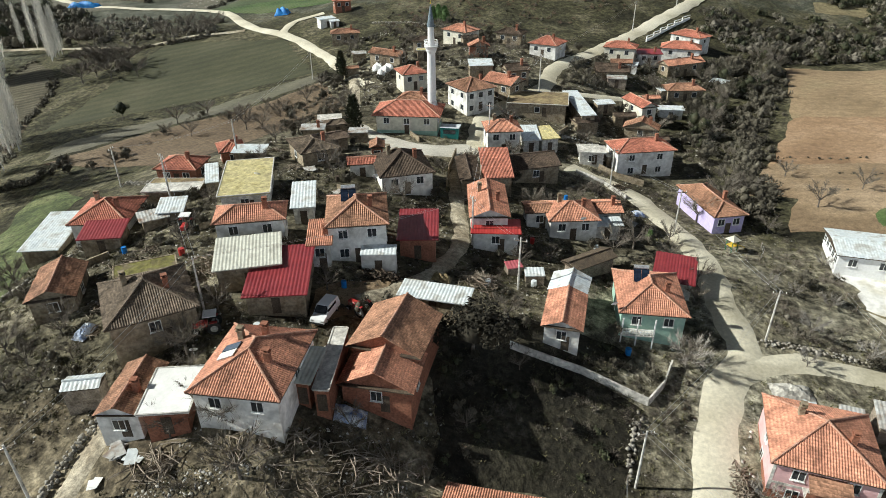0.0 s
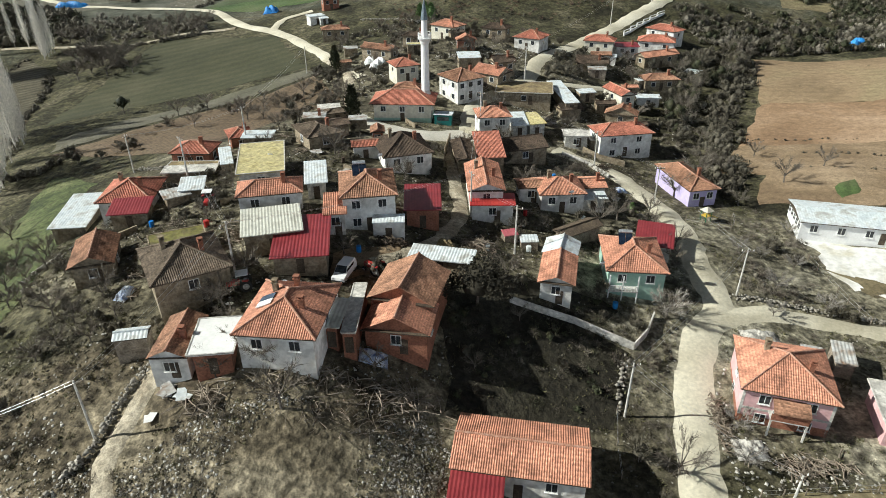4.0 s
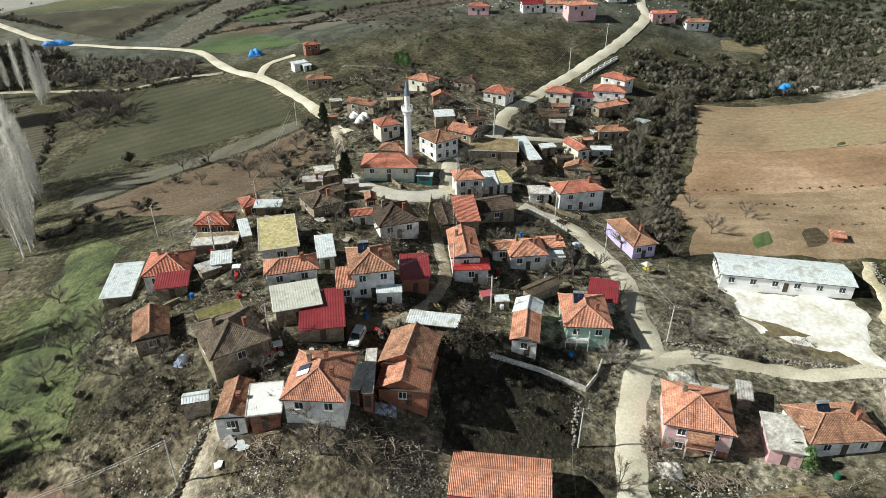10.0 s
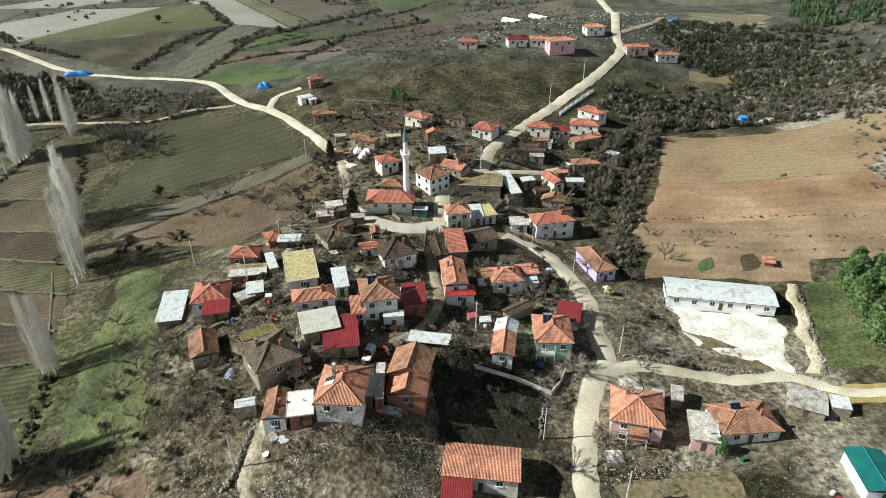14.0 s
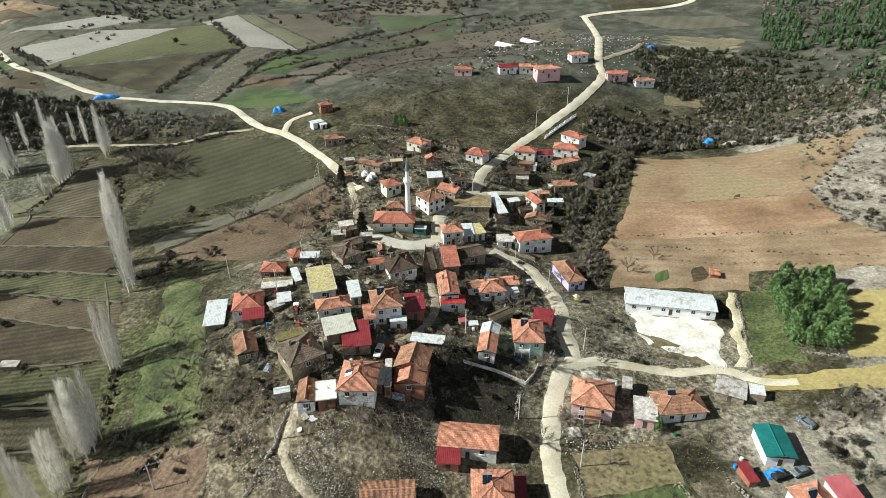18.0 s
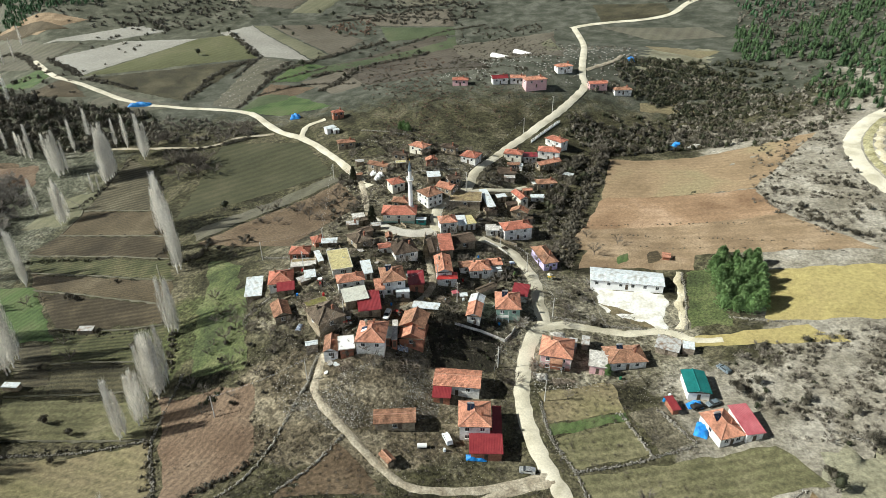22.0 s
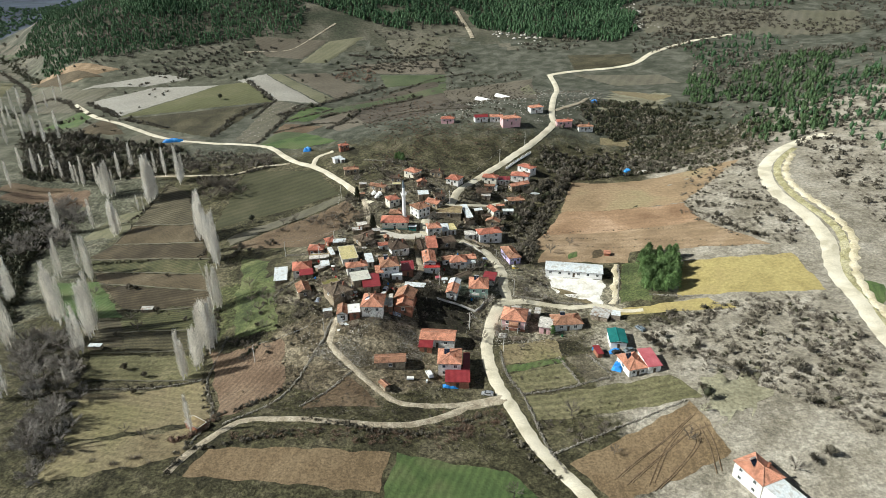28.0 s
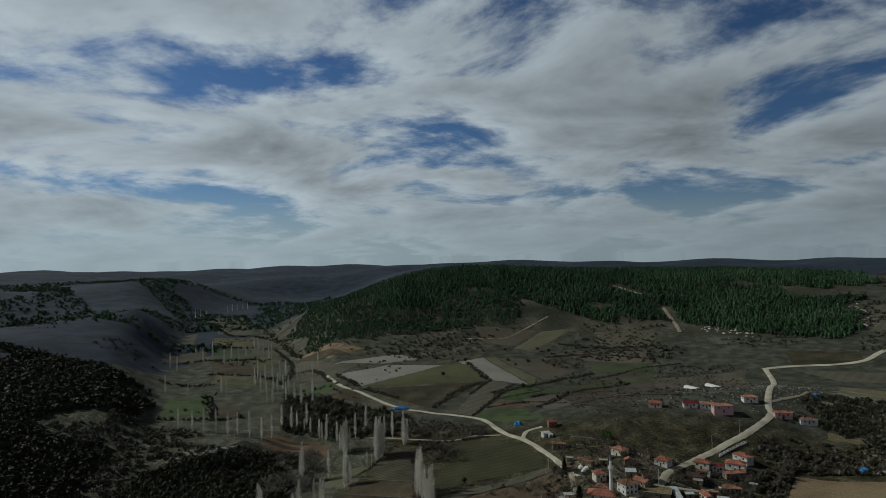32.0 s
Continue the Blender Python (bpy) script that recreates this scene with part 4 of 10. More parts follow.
field("field", [(-453.5, 528.2), (-371.2, 472.4), (-334.5, 500), (-376.5, 511.3)], M["f_clod"], "pale orange valley field", lift=0.3, ragged=1)
field("field", [(-447.8, 518.3), (-393.1, 476.7), (-342.7, 478.6), (-376.1, 496.2)], M["f_soil"], "brown valley field", lift=0.8, ragged=1)
field("field", [(-353.3, 448.9), (-290.8, 457.1), (-255.6, 481.1), (-286.4, 493.6)], M["f_pale"], "whitish fallow field", lift=0.3, ragged=1)
field("field", [(-437.3, 460.5), (-390, 436.4), (-353.3, 448.9), (-408.1, 492.3)], M["f_greyolive"], "grey field by the river valley", lift=0.3, ragged=1)
field("field", [(-392.4, 412.5), (-324.1, 380.2), (-316, 448.7), (-376.3, 445.2)], M["f_greyolive"], "grey-green pasture by the valley road", lift=0.3, ragged=1)
field("field", [(-339.8, 347.3), (-297.2, 328.9), (-298.1, 357.2), (-319.3, 377.5)], M["f_bright"], "green riverside meadow", lift=0.3, ragged=1)
field("field", [(-297, 301.1), (-246.4, 304.6), (-279.4, 344.4), (-288.3, 321.7)], M["f_soil"], "brown plot by the valley road", lift=0.3, ragged=1)
field("field", [(-482.7, 467.8), (-450.8, 466.4), (-485.5, 553.3), (-542.9, 556.2)], M["f_olive"], "olive valley strip", lift=0.3, ragged=1)
field("field", [(-613.5, 659.8), (-521, 624.8), (-518.3, 649.3), (-676, 751.6)], M["f_greyolive"], "grey valley strip", lift=0.3, ragged=1)
field("field", [(-551, 568.1), (-489.3, 566.8), (-501.3, 604.8), (-603.7, 645.4)], M["f_greyolive"], "grey valley strip", lift=0.3, ragged=1)
field("field", [(-684.1, 763.6), (-523.4, 658.6), (-530.8, 675), (-736.1, 839.7)], M["f_grass"], "green valley strip", lift=0.3, ragged=1)
field("field", [(-240.4, 293.3), (-201, 273.3), (-172.9, 283.5), (-231.8, 315.4)], M["f_greyolive"], "bare ground by the valley road", lift=0.3, ragged=1)
field("field", [(-415.2, 235.3), (-378.1, 248.7), (-424, 312.4), (-460.8, 299.7)], M["f_bright"], "green meadow on the valley floor", lift=0.3, ragged=1)
field("field", [(-688.8, 546.1), (-711.3, 643.5), (-808, 773.1), (-808.8, 703.7)], M["f_greyolive"], "grey field on the valley floor", lift=0.3, ragged=1)
field("field", [(-764.2, 773.9), (-682.1, 763.7), (-782.1, 923.3), (-882.5, 929.6)], M["f_greyolive"], "grey field on the valley floor", lift=0.3, ragged=1)
field("field", [(-576.5, 514.3), (-517.9, 533.4), (-564.5, 602.1), (-631.8, 588.2)], M["f_grass"], "green strip on the valley floor", lift=0.3, ragged=1)
field("field", [(-360.3, 240.7), (-342.7, 253.9), (-368.9, 287.9), (-384.9, 280.2)], M["f_soil"], "brown strip on the valley floor", lift=0.3, ragged=1)
field("field", [(-468.4, 374.4), (-406.5, 368.9), (-432.2, 416.7), (-493.1, 417)], M["f_olive"], "olive strip on the valley floor", lift=0.3, ragged=1)
field("field", [(-609.6, 455.8), (-588.8, 514), (-647, 596.6), (-662.2, 515.8)], M["f_moor"], "grey strip on the valley floor", lift=0.3, ragged=1)
field("field", [(-916.3, 948), (-814.8, 939.6), (-918.4, 1069.2), (-974.7, 1017.2)], M["f_greyolive"], "pale strip on the valley floor", lift=0.3, ragged=1)
field("field", [(-696.6, 806.6), (-517.1, 654.4), (-517.4, 671.8), (-776.4, 932.6)], M["f_moor"], "grey strip on the valley floor", lift=0.3, ragged=1)
field("field", [(-660.5, 625.5), (-591.5, 628.9), (-658.5, 726.3), (-733.2, 722.5)], M["f_olive"], "olive strip on the valley floor", lift=0.3, ragged=1)
field("field", [(-514.1, 435.4), (-445.8, 432), (-485.5, 490.9), (-557.1, 491.2)], M["f_soil"], "dark strip on the valley floor", lift=0.3, ragged=1)
field("field", [(-321.2, 128.3), (-309.6, 138.1), (-291.7, 179.2), (-321.4, 158.1)], M["f_pale"], "pale river gravel", lift=0.3, ragged=1)
field("field", [(-280.9, 191), (-223.3, 189.7), (-231.2, 211), (-277.9, 204)], M["f_soilred"], "reddish riverside field", lift=0.3, ragged=1)
field("graveyard", [(-153.1, 280.8), (-132.7, 273.2), (-121, 376.1), (-146.1, 387.7)], M["f_greyolive"], "old graveyard ground", lift=0.14, ragged=1.5)
for line in ([(-184.2, 139.8), (-154.2, 131.2), (-124.9, 121.9)],
             [(-190.9, 123.6), (-152, 112.8), (-114.8, 100.4)],
             [(-179.8, 106.7), (-141, 94.5), (-107.5, 83.7)],
             [(-168.4, 90), (-133.9, 78.2), (-102.4, 67.3)],
             [(-142.6, 59), (-121.9, 56), (-99.8, 56.1)],
             [(-132.5, 38.7), (-114.4, 38.3), (-94, 36.7)],
             [(-137.6, 21.7), (-118, 22.7), (-93.1, 24.6)],
             [(-181.8, 160.8), (-159.2, 154.7), (-137, 148.3)],
             [(-199.5, 176.2), (-182.6, 160.4), (-183.7, 140.7)],
             [(-119.5, 97.7), (-111.2, 82), (-98.4, 55.6)],
             [(-129.4, 1.3), (-108.9, 3.2), (-86, 3.2)]):
    road("grass_balk", line, 0.8, M["f_greyolive"], "narrow balk of pale dry grass between strip fields", lift=0.4, ragged=0.4)
TAKEN.extend((58 + 5 * i, 65 - 6 * j - i, 4.0) for i in range(5) for j in range(2))
road("road", [(118, -235), (86, -160), (62, -100), (46.5, -62.9), (41.3, -52.7), (34.1, -38.6), (27.8, -18.3), (23.8, -3.8), (21.9, 11.6), (24.0, 27.2), (28.4, 40.6), (33.0, 46.8), (32.1, 56.1), (32.7, 67.0), (32.2, 74.8), (30.7, 81.8), (26.1, 94.2), (19.3, 97.9), (14.4, 100.9)], 5, M["road"], "pale gravel village road")
road("road", [(30.4, 44.2), (40.2, 46.8), (49.6, 45.7), (58.4, 43.8), (59.5, 43.3), (72.8, 43.9), (81.0, 38.1), (89.0, 36.4)], 3.6, M["road"], "pale lane to the fields")
road("road", [(-4.4, 102.3), (-7.4, 94.4), (-6.4, 76.1), (-4.8, 62.7), (-7.3, 52.9), (-10.5, 47.6), (-16, 42.5)], 2.7, M["track"], "narrow muddy village lane")
road("road", [(-33.1, 112.9), (-24.5, 102.8), (-14.5, 98.6), (-4.4, 102.3)], 7, M["asphalt"], "paved space before the mosque")
road("road", [(-4.4, 102.3), (-3.7, 119.8), (1.2, 128.7), (10.4, 140.0), (13.5, 152.6), (20.0, 165.1), (32.9, 189.0), (48.6, 210.4), (65.6, 231.2), (79.3, 250.1), (87.2, 264.1), (88.7, 283.6), (109.6, 383.6), (112.4, 442.7)], 4.6, M["road"], "pale road climbing the hill")
road("road", [(90.5, 281.1), (112.0, 298.3), (121.3, 313.8)], 3, M["track"], "side track")
road("road", [(4.2, 132.7), (16.9, 139.9), (28.3, 143.7), (38.7, 149.6)], 2.6, M["road"], "pale side lane")
road("road", [(-22.2, 98.7), (-27.4, 103.7), (-32.7, 116.4), (-40.4, 151.4), (-49.7, 169.4)], 3, M["track"], "paved village street")
road("road", [(-34.8, 144.1), (-41.2, 154.4), (-54.2, 179.5), (-70.4, 202.5), (-80.9, 214.2), (-94.1, 223.4), (-107.1, 241.3), (-120.6, 259.5), (-140.3, 269.9), (-165.6, 276.7), (-202.8, 289.9), (-227.6, 304.9), (-256.7, 325.3), (-289.5, 348.0), (-337.9, 405.5)], 4.2, M["road"], "pale valley road", step=8)
road("road", [(-80.9, 214.2), (-79.5, 228.5), (-70.0, 234.6)], 3.4, M["road"], "pale farm drive")
road("road", [(-97.7, 222.7), (-119.8, 222.8), (-135.2, 214.8), (-176.2, 220.2), (-208.8, 223.0)], 2.4, M["track"], "field path")
road("road", [(-37.3, 23.9), (-38.4, 12.5), (-35.1, 6.2), (-26.4, -2.9), (-17.5, -12.3), (-9.3, -18.5), (3.8, -18.8), (12.2, -17.2), (19.5, -15.4), (25.5, -13.5)], 2.6, M["track"], "pale lane below the village")
road("road", [(-75.7, -53.4), (-72.3, -44.2), (-65.6, -33.2), (-59.8, -28.2), (-45.9, -28.4), (-28.4, -29.9), (-8.7, -29.6), (4.2, -24.8), (12.2, -19.6), (20.0, -17.5), (27.0, -15.8)], 3.2, M["track"], "earth field track")
road("road", [(248.9, 192.8), (239.2, 194.8), (219.3, 186), (195.6, 163.2), (185.3, 141.2), (181.6, 120.3), (182.8, 101.7), (183, 85.7), (180.6, 69), (174.1, 52.8), (169.9, 38.7), (168.8, 23.1), (165.1, 7), (162.8, -7.5), (159.3, -28.8)], 7.5, M["road"], "wide pale upper road")
road("road", [(109.9, 439.5), (130.0, 446.3), (191.7, 449.7), (223.6, 481.1), (272.2, 507.4), (318.0, 520.5)], 6, M["road"], "pale hill road", step=8)
road("verge", [(218.9, 179.6), (201.7, 161.4), (192.4, 143.4), (188.1, 121.8), (188.6, 100.8), (189.9, 80.6), (185.9, 65), (176.7, 47.5), (171.3, 29.3), (168.8, 12.8), (166.8, -4.5)], 5, M["verge"], "yellowed grassy ditch along the upper road", lift=0.1)
road("bank", [(213.1, 169.6), (201.9, 153.7), (195, 138.2), (192.3, 118.3), (194.2, 100.6), (194, 82.2), (191.4, 67.9), (180.2, 46.6), (174.2, 26.7), (172.1, 10.3), (169.7, -3.2)], 3.4, M["bankearth"], "pale cut bank beside the upper road", lift=0.3, ragged=0.9)
road("road", [(-220.0, 557.8), (-194.6, 563.2), (-168.9, 569.4), (-147.3, 602.1), (-124.4, 641.0)], 2.6, M["track"], "pale earth track up to the forest", step=8)


# ---- houses ----
def slope_mesh(a, b, n, tan, depth, cut_a, cut_b, rib, swell, mat, worn=0.0, seed=0.0):
    """One ribbed roof slope from the eave a-b inwards along n, sagging where it is worn."""
    a, b, n = Vector(a), Vector(b), Vector(n)
    length = (b - a).length
    u = (b - a) / length
    count = max(2, int(length / rib)) * 2
    lanes = 4 if worn else 1
    verts = []
    for r in range(lanes + 1):
        for k in range(count + 1):
            s = length * k / count
            t = min(depth, s if cut_a else depth, length - s if cut_b else depth) * r / lanes
            off = swell if k % 2 else 0.0
            if worn:
                dip = math.sin(math.pi * s / length) * math.sin(math.pi * min(1, t / depth))
                off += worn * (0.5 * math.sin(s * 2.3 + seed) * math.sin(t * 2.9 + seed * 2) - 1.1 * dip)
            p = a + u * s + n * t
            verts.append((p.x, p.y, t * tan + off))
    m = count + 1
    faces = [(r * m + k, r * m + k + 1, (r + 1) * m + k + 1, (r + 1) * m + k) for r in range(lanes) for k in range(count)]
    return mesh_of("roof_slope", verts, faces, mat)


def add_roof(root, kind, w, d, tan, mat, rib=0.24, swell=0.05, worn=0.0, ridge_mat=None):
    """Roof over w x d with its eaves at z = 0: boarding below, a slope on each side, and ridge caps."""
    s = Soup()
    x, y = w / 2, d / 2
    fl, fr, br, bl = (-x, -y, 0), (x, -y, 0), (x, y, 0), (-x, y, 0)
    ridge, slopes = [], []
    if kind == "hip":
        q = min(x, y)
        slopes = [(e, f, n, q, True) for e, f, n in ((fl, fr, (0, 1, 0)), (fr, br, (-1, 0, 0)), (br, bl, (0, -1, 0)), (bl, fl, (1, 0, 0)))]
        top = q * tan
        r0, r1 = ((-x + q, 0, top), (x - q, 0, top)) if w >= d else ((0, -y + q, top), (0, y - q, top))
        ends = ((fl, r0), (bl, r0), (fr, r1), (br, r1)) if w >= d else ((fl, r0), (fr, r0), (bl, r1), (br, r1))
        ridge = [(r0, r1), *ends]
    elif kind == "gable_y":
        slopes = [(bl, fl, (1, 0, 0), x, False), (fr, br, (-1, 0, 0), x, False)]
        ridge = [((0, -y, x * tan), (0, y, x * tan))]
    elif kind == "gable_x":
        slopes = [(fl, fr, (0, 1, 0), y, False), (br, bl, (0, -1, 0), y, False)]
        ridge = [((-x, 0, y * tan), (x, 0, y * tan))]
    elif kind == "shed":
        slopes = [(fl, fr, (0, 1, 0), d, False)]
    if kind == "shed":
        s.add([(-x + 0.02, -y + 0.02, -0.02), (x - 0.02, -y + 0.02, -0.02), (x - 0.02, y - 0.02, d * tan - 0.02), (-x + 0.02, y - 0.02, d * tan - 0.02),
               (-x + 0.02, -y + 0.02, -0.12), (x - 0.02, -y + 0.02, -0.12), (x - 0.02, y - 0.02, d * tan - 0.12), (-x + 0.02, y - 0.02, d * tan - 0.12)],
              [(0, 1, 2, 3), (4, 7, 6, 5), (0, 4, 5, 1), (1, 5, 6, 2), (2, 6, 7, 3), (3, 7, 4, 0)])
    else:
        s.box(Matrix.Translation((0, 0, -0.07)), w - 0.04, d - 0.04, 0.12)
    roof = link("roof", s.mesh("roof", M["darkwood"] if kind != "shed" else mat), root)
    for k, (e, f, n, depth, cut) in enumerate(slopes):
        link("roof_slope", slope_mesh(e, f, n, tan, depth, cut, cut, rib, swell, mat, worn, x * 3 + k), roof)
    for e, f in ridge:
        e, f = Vector(e), Vector(f)
        if (e - f).length > 0.2:
            s = Soup()
            sag = Vector((0, 0, -worn * 0.8))
            s.tube([e + Vector((0, 0, 0.05)), (e + f) / 2 + Vector((0, 0, 0.05)) + sag * 0.4, f + Vector((0, 0, 0.05))], 0.13, 6)
            link("ridge_cap", s.mesh("ridge_cap", ridge_mat or mat), roof)


WINDOW_MESHES = {}


def window_meshes(w, h):
    key = (w, h)
    if key not in WINDOW_MESHES:
        t, v, f = 0.08, [], []
        for y in (0.0, -0.07):
            for a, b in ((w / 2 + t, h / 2 + t), (w / 2, h / 2)):
                v += [(-a, y, -b), (a, y, -b), (a, y, b), (-a, y, b)]
        for k in range(4):
            n = (k + 1) % 4
            f += [(8 + k, 8 + n, 12 + n, 12 + k), (k, 8 + k, 8 + n, n)[::-1], (4 + k, 4 + n, 12 + n, 12 + k)[::-1]]
        sets = [mesh_of("window", v, f, M["frame"])]
        for name, mat, x, z, sx, sy, sz, y in (("pane", "glass", 0, 0, w, 0.02, h, -0.02), ("mullion", "frame", 0, 0, 0.06, 0.05, h, -0.035), ("sill", "frame", 0, -h / 2 - t - 0.04, w + 0.3, 0.2, 0.07, -0.08)):
            s = Soup()
            s.box(Matrix.Translation((x, y, z)), sx, sy, sz)
            sets.append(s.mesh(name, M[mat]))
        WINDOW_MESHES[key] = sets
    return WINDOW_MESHES[key]


def add_window(parent, m, w=1.1, h=1.15, fine=True):
    sets = window_meshes(w, h)
    ob = link("window", sets[0], parent, m)
    link("pane", sets[1], ob)
    if fine:
        link("mullion", sets[2], ob)
        link("sill", sets[3], ob)


def chimney(parent, x, y, z, h=1.1, s=0.55, mat=None):
    so = Soup()
    so.box(Matrix.Translation((x, y, z + h / 2 - 0.4)), s, s, h + 0.8)
    so.box(Matrix.Translation((x, y, z + h + 0.04)), s + 0.18, s + 0.18, 0.1)
    for dx in (-1, 1):
        so.box(Matrix.Translation((x + dx * s * 0.33, y, z + h + 0.2)), 0.12, s, 0.25)
    so.box(Matrix.Translation((x, y, z + h + 0.36)), s + 0.12, s + 0.12, 0.08)
    link("chimney", so.mesh("chimney", mat or M["brick"]), parent)


def solar_heater(parent, x, y, z, turn=0, tilt=38):
    m = pose(x, y, z, 0, 0, turn)
    p = Soup()
    for dx in (-0.52, 0.52):
        p.box(m @ pose(dx, 0, 0.65, tilt, 0, 0), 0.98, 1.9, 0.09)
    ob = link("solar_collector", p.mesh("solar_collector", M["panel"]), parent, label="two dark glass collectors")
    t = Soup()
    t.rod(m @ Vector((-0.95, 0.85, 1.45)), m @ Vector((0.95, 0.85, 1.45)), 0.27, 0.27, 10)
    for dx in (-0.8, 0.8):
        t.rod(m @ Vector((dx, 0.85, 0)), m @ Vector((dx, 0.85, 1.3)), 0.03, 0.03)
        t.rod(m @ Vector((dx, -0.7, 0)), m @ Vector((dx, 0.85, 1.2)), 0.03, 0.03)
    link("water_tank", t.mesh("water_tank", M["silver"]), parent, label="silver water tank on a rack")


def house(x, y, w, d, rot, z, hw, roof="hip", tiles="tile", wall="whitewash", label="", pitch=24, over=0.45, win=2, chimneys=1, name="house",
          category="house", extra="", door=True, band=None):
    """A building whose eaves stand at height z over its eave outline of w x d; hw: from the ground to the eaves."""
    root = link(name, None, m=pose(x, y, z, 0, 0, rot), label=label or "village house with a clay tile roof", category=category)
    tan = math.tan(radians(pitch))
    ww, wd = w - 2 * over, d - 2 * over
    turn = Matrix.Rotation(radians(rot), 2)
    foot = min(gz(*(Vector((x, y)) + turn @ Vector((i * ww / 2, j * wd / 2)))) for i in (-1, 0, 1) for j in (-1, 0, 1)) - z - 0.4
    along = Vector((1, 0)) if w >= d else Vector((0, 1))
    for k in (-1, 0, 1):
        q = Vector((x, y)) + turn @ (along * (k * (max(w, d) - min(w, d)) / 2))
        TAKEN.append((q.x, q.y, min(w, d) * 0.56))
    # walls, with gable ends where the roof has them
    X, Y = ww / 2, wd / 2
    v = [(-X, -Y, foot), (X, -Y, foot), (X, Y, foot), (-X, Y, foot)]
    if roof == "shed":
        a, b = over * tan, (d - over) * tan
        v += [(-X, -Y, a - 0.1), (X, -Y, a - 0.1), (X, Y, b - 0.1), (-X, Y, b - 0.1)]
    else:
        v += [(-X, -Y, -0.02), (X, -Y, -0.02), (X, Y, -0.02), (-X, Y, -0.02)]
    f = [(0, 1, 5, 4), (1, 2, 6, 5), (2, 3, 7, 6), (3, 0, 4, 7), (4, 5, 6, 7)]
    if roof == "gable_y":
        g = (w / 2) * tan - 0.06
        v += [(0, -Y, g), (0, Y, g)]
        f += [(4, 5, 8), (6, 7, 9)]
    if roof == "gable_x":
        g = (d / 2) * tan - 0.06
        v += [(X, 0, g), (-X, 0, g)]
        f += [(5, 6, 8), (7, 4, 9)]
    link("wall", mesh_of("wall", v, f, M[wall]), root)
    if band:
        s = Soup()
        s.box(Matrix.Translation((0, 0, (foot + 0.9 - hw) / 2)), ww + 0.06, wd + 0.06, max(0.3, 0.9 - hw - foot))
        link("plinth", s.mesh("plinth", M[band]), root)
    if roof == "flat":
        s = Soup()
        s.box(Matrix.Translation((0, 0, 0.1)), w, d, 0.22)
        ob = link("roof", s.mesh("roof", M[tiles]), root)
        s = Soup()
        for px, py, sx, sy in ((0, -d / 2, w, 0.16), (0, d / 2, w, 0.16), (-w / 2, 0, 0.16, d), (w / 2, 0, 0.16, d)):
            s.box(Matrix.Translation((px, py, 0.2)), sx, sy, 0.14)
        link("parapet", s.mesh("parapet", M["concrete"] if tiles != "moss" else M["mud"]), root)
    else:
        sheet = tiles in ("maroon", "redmetal", "tin", "creamtin", "tin_rust", "teal", "pinksheet", "white")
        worn = {"tile_moss": 0.16, "tile_dark": 0.14, "tile_old": 0.09}.get(tiles, 0.0)
        add_roof(root, roof, w, d, tan, M[tiles], 0.42 if sheet else 0.25, 0.04 if sheet else 0.07, worn, M["ridge"] if tiles in ("tile", "tile_new", "tile_old") else None)
    # windows storey by storey on the walls that show
    storeys = 2 if hw > 4.3 else 1
    for k in range(storeys):
        zc = -1.25 - 2.75 * k
        if zc - 0.7 < -hw:
            break
        n = win if ww > 4 else min(win, 1)
        for i in range(n):
            add_window(root, pose((i + 0.5) / n * ww - X, -Y, zc), fine=y < 120)
        for i in range(max(1, n - 1) if n else 0):
            m = max(1, n - 1)
            add_window(root, pose(X, (i + 0.5) / m * wd - Y, zc, 0, 0, 90), fine=y < 120)
            add_window(root, pose(-X, (i + 0.5) / m * wd - Y, zc, 0, 0, -90), fine=y < 120)
    if door and hw > 2.3:
        s = Soup()
        s.box(Matrix.Translation((X * 0.25 if win == 1 else 0.0, -Y - 0.02, -hw + 1.05)), 0.95, 0.08, 2.1)
        link("door", s.mesh("door", M["darkwood"]), root)
    for k in range(chimneys):
        px, py = [(0.22 * w, -0.12 * d), (-0.2 * w, 0.14 * d), (0.05 * w, 0.2 * d)][k % 3]
        if roof == "hip":
            up_ = min(w / 2 - abs(px), d / 2 - abs(py)) * tan
        elif roof == "gable_y":
            up_ = (w / 2 - abs(px)) * tan
        elif roof == "gable_x":
            up_ = (d / 2 - abs(py)) * tan
        elif roof == "shed":
            up_ = (d / 2 + py) * tan
        else:
            up_ = 0.2
        chimney(root, px, py, up_, mat=M["mud"] if k % 2 else M["brick"])
    if "solar" in extra:
        solar_heater(root, -w * 0.12, d * 0.1, (min(w, d) / 2 * 0.62) * tan if roof == "hip" else 0.25, 0)
    if "skylight" in extra:
        q = min(w, d) / 4
        m = pose(-w / 2 + q, -0.4, q * tan + 0.16, 0, -math.degrees(math.atan(tan)), 0)
        for k, off in enumerate((-0.55, 0.6)):
            s = Soup()
            s.box(m @ Matrix.Translation((0, off, 0)), 1.9, 1.05, 0.1)
            link("solar_collector", s.mesh("solar_collector", M["panel"] if k else M["frame"]), root, label="flat collector lying on the tiles")
    if "porch" in extra:
        s = Soup()
        s.add([(-1.9, -1.9, -0.75), (1.9, -1.9, -0.75), (1.9, 0, -0.1), (-1.9, 0, -0.1), (-1.9, -1.9, -0.9), (1.9, -1.9, -0.9), (1.9, 0, -0.25), (-1.9, 0, -0.25)],
              [(0, 1, 2, 3), (4, 7, 6, 5), (0, 4, 5, 1), (1, 5, 6, 2), (2, 6, 7, 3), (3, 7, 4, 0)])
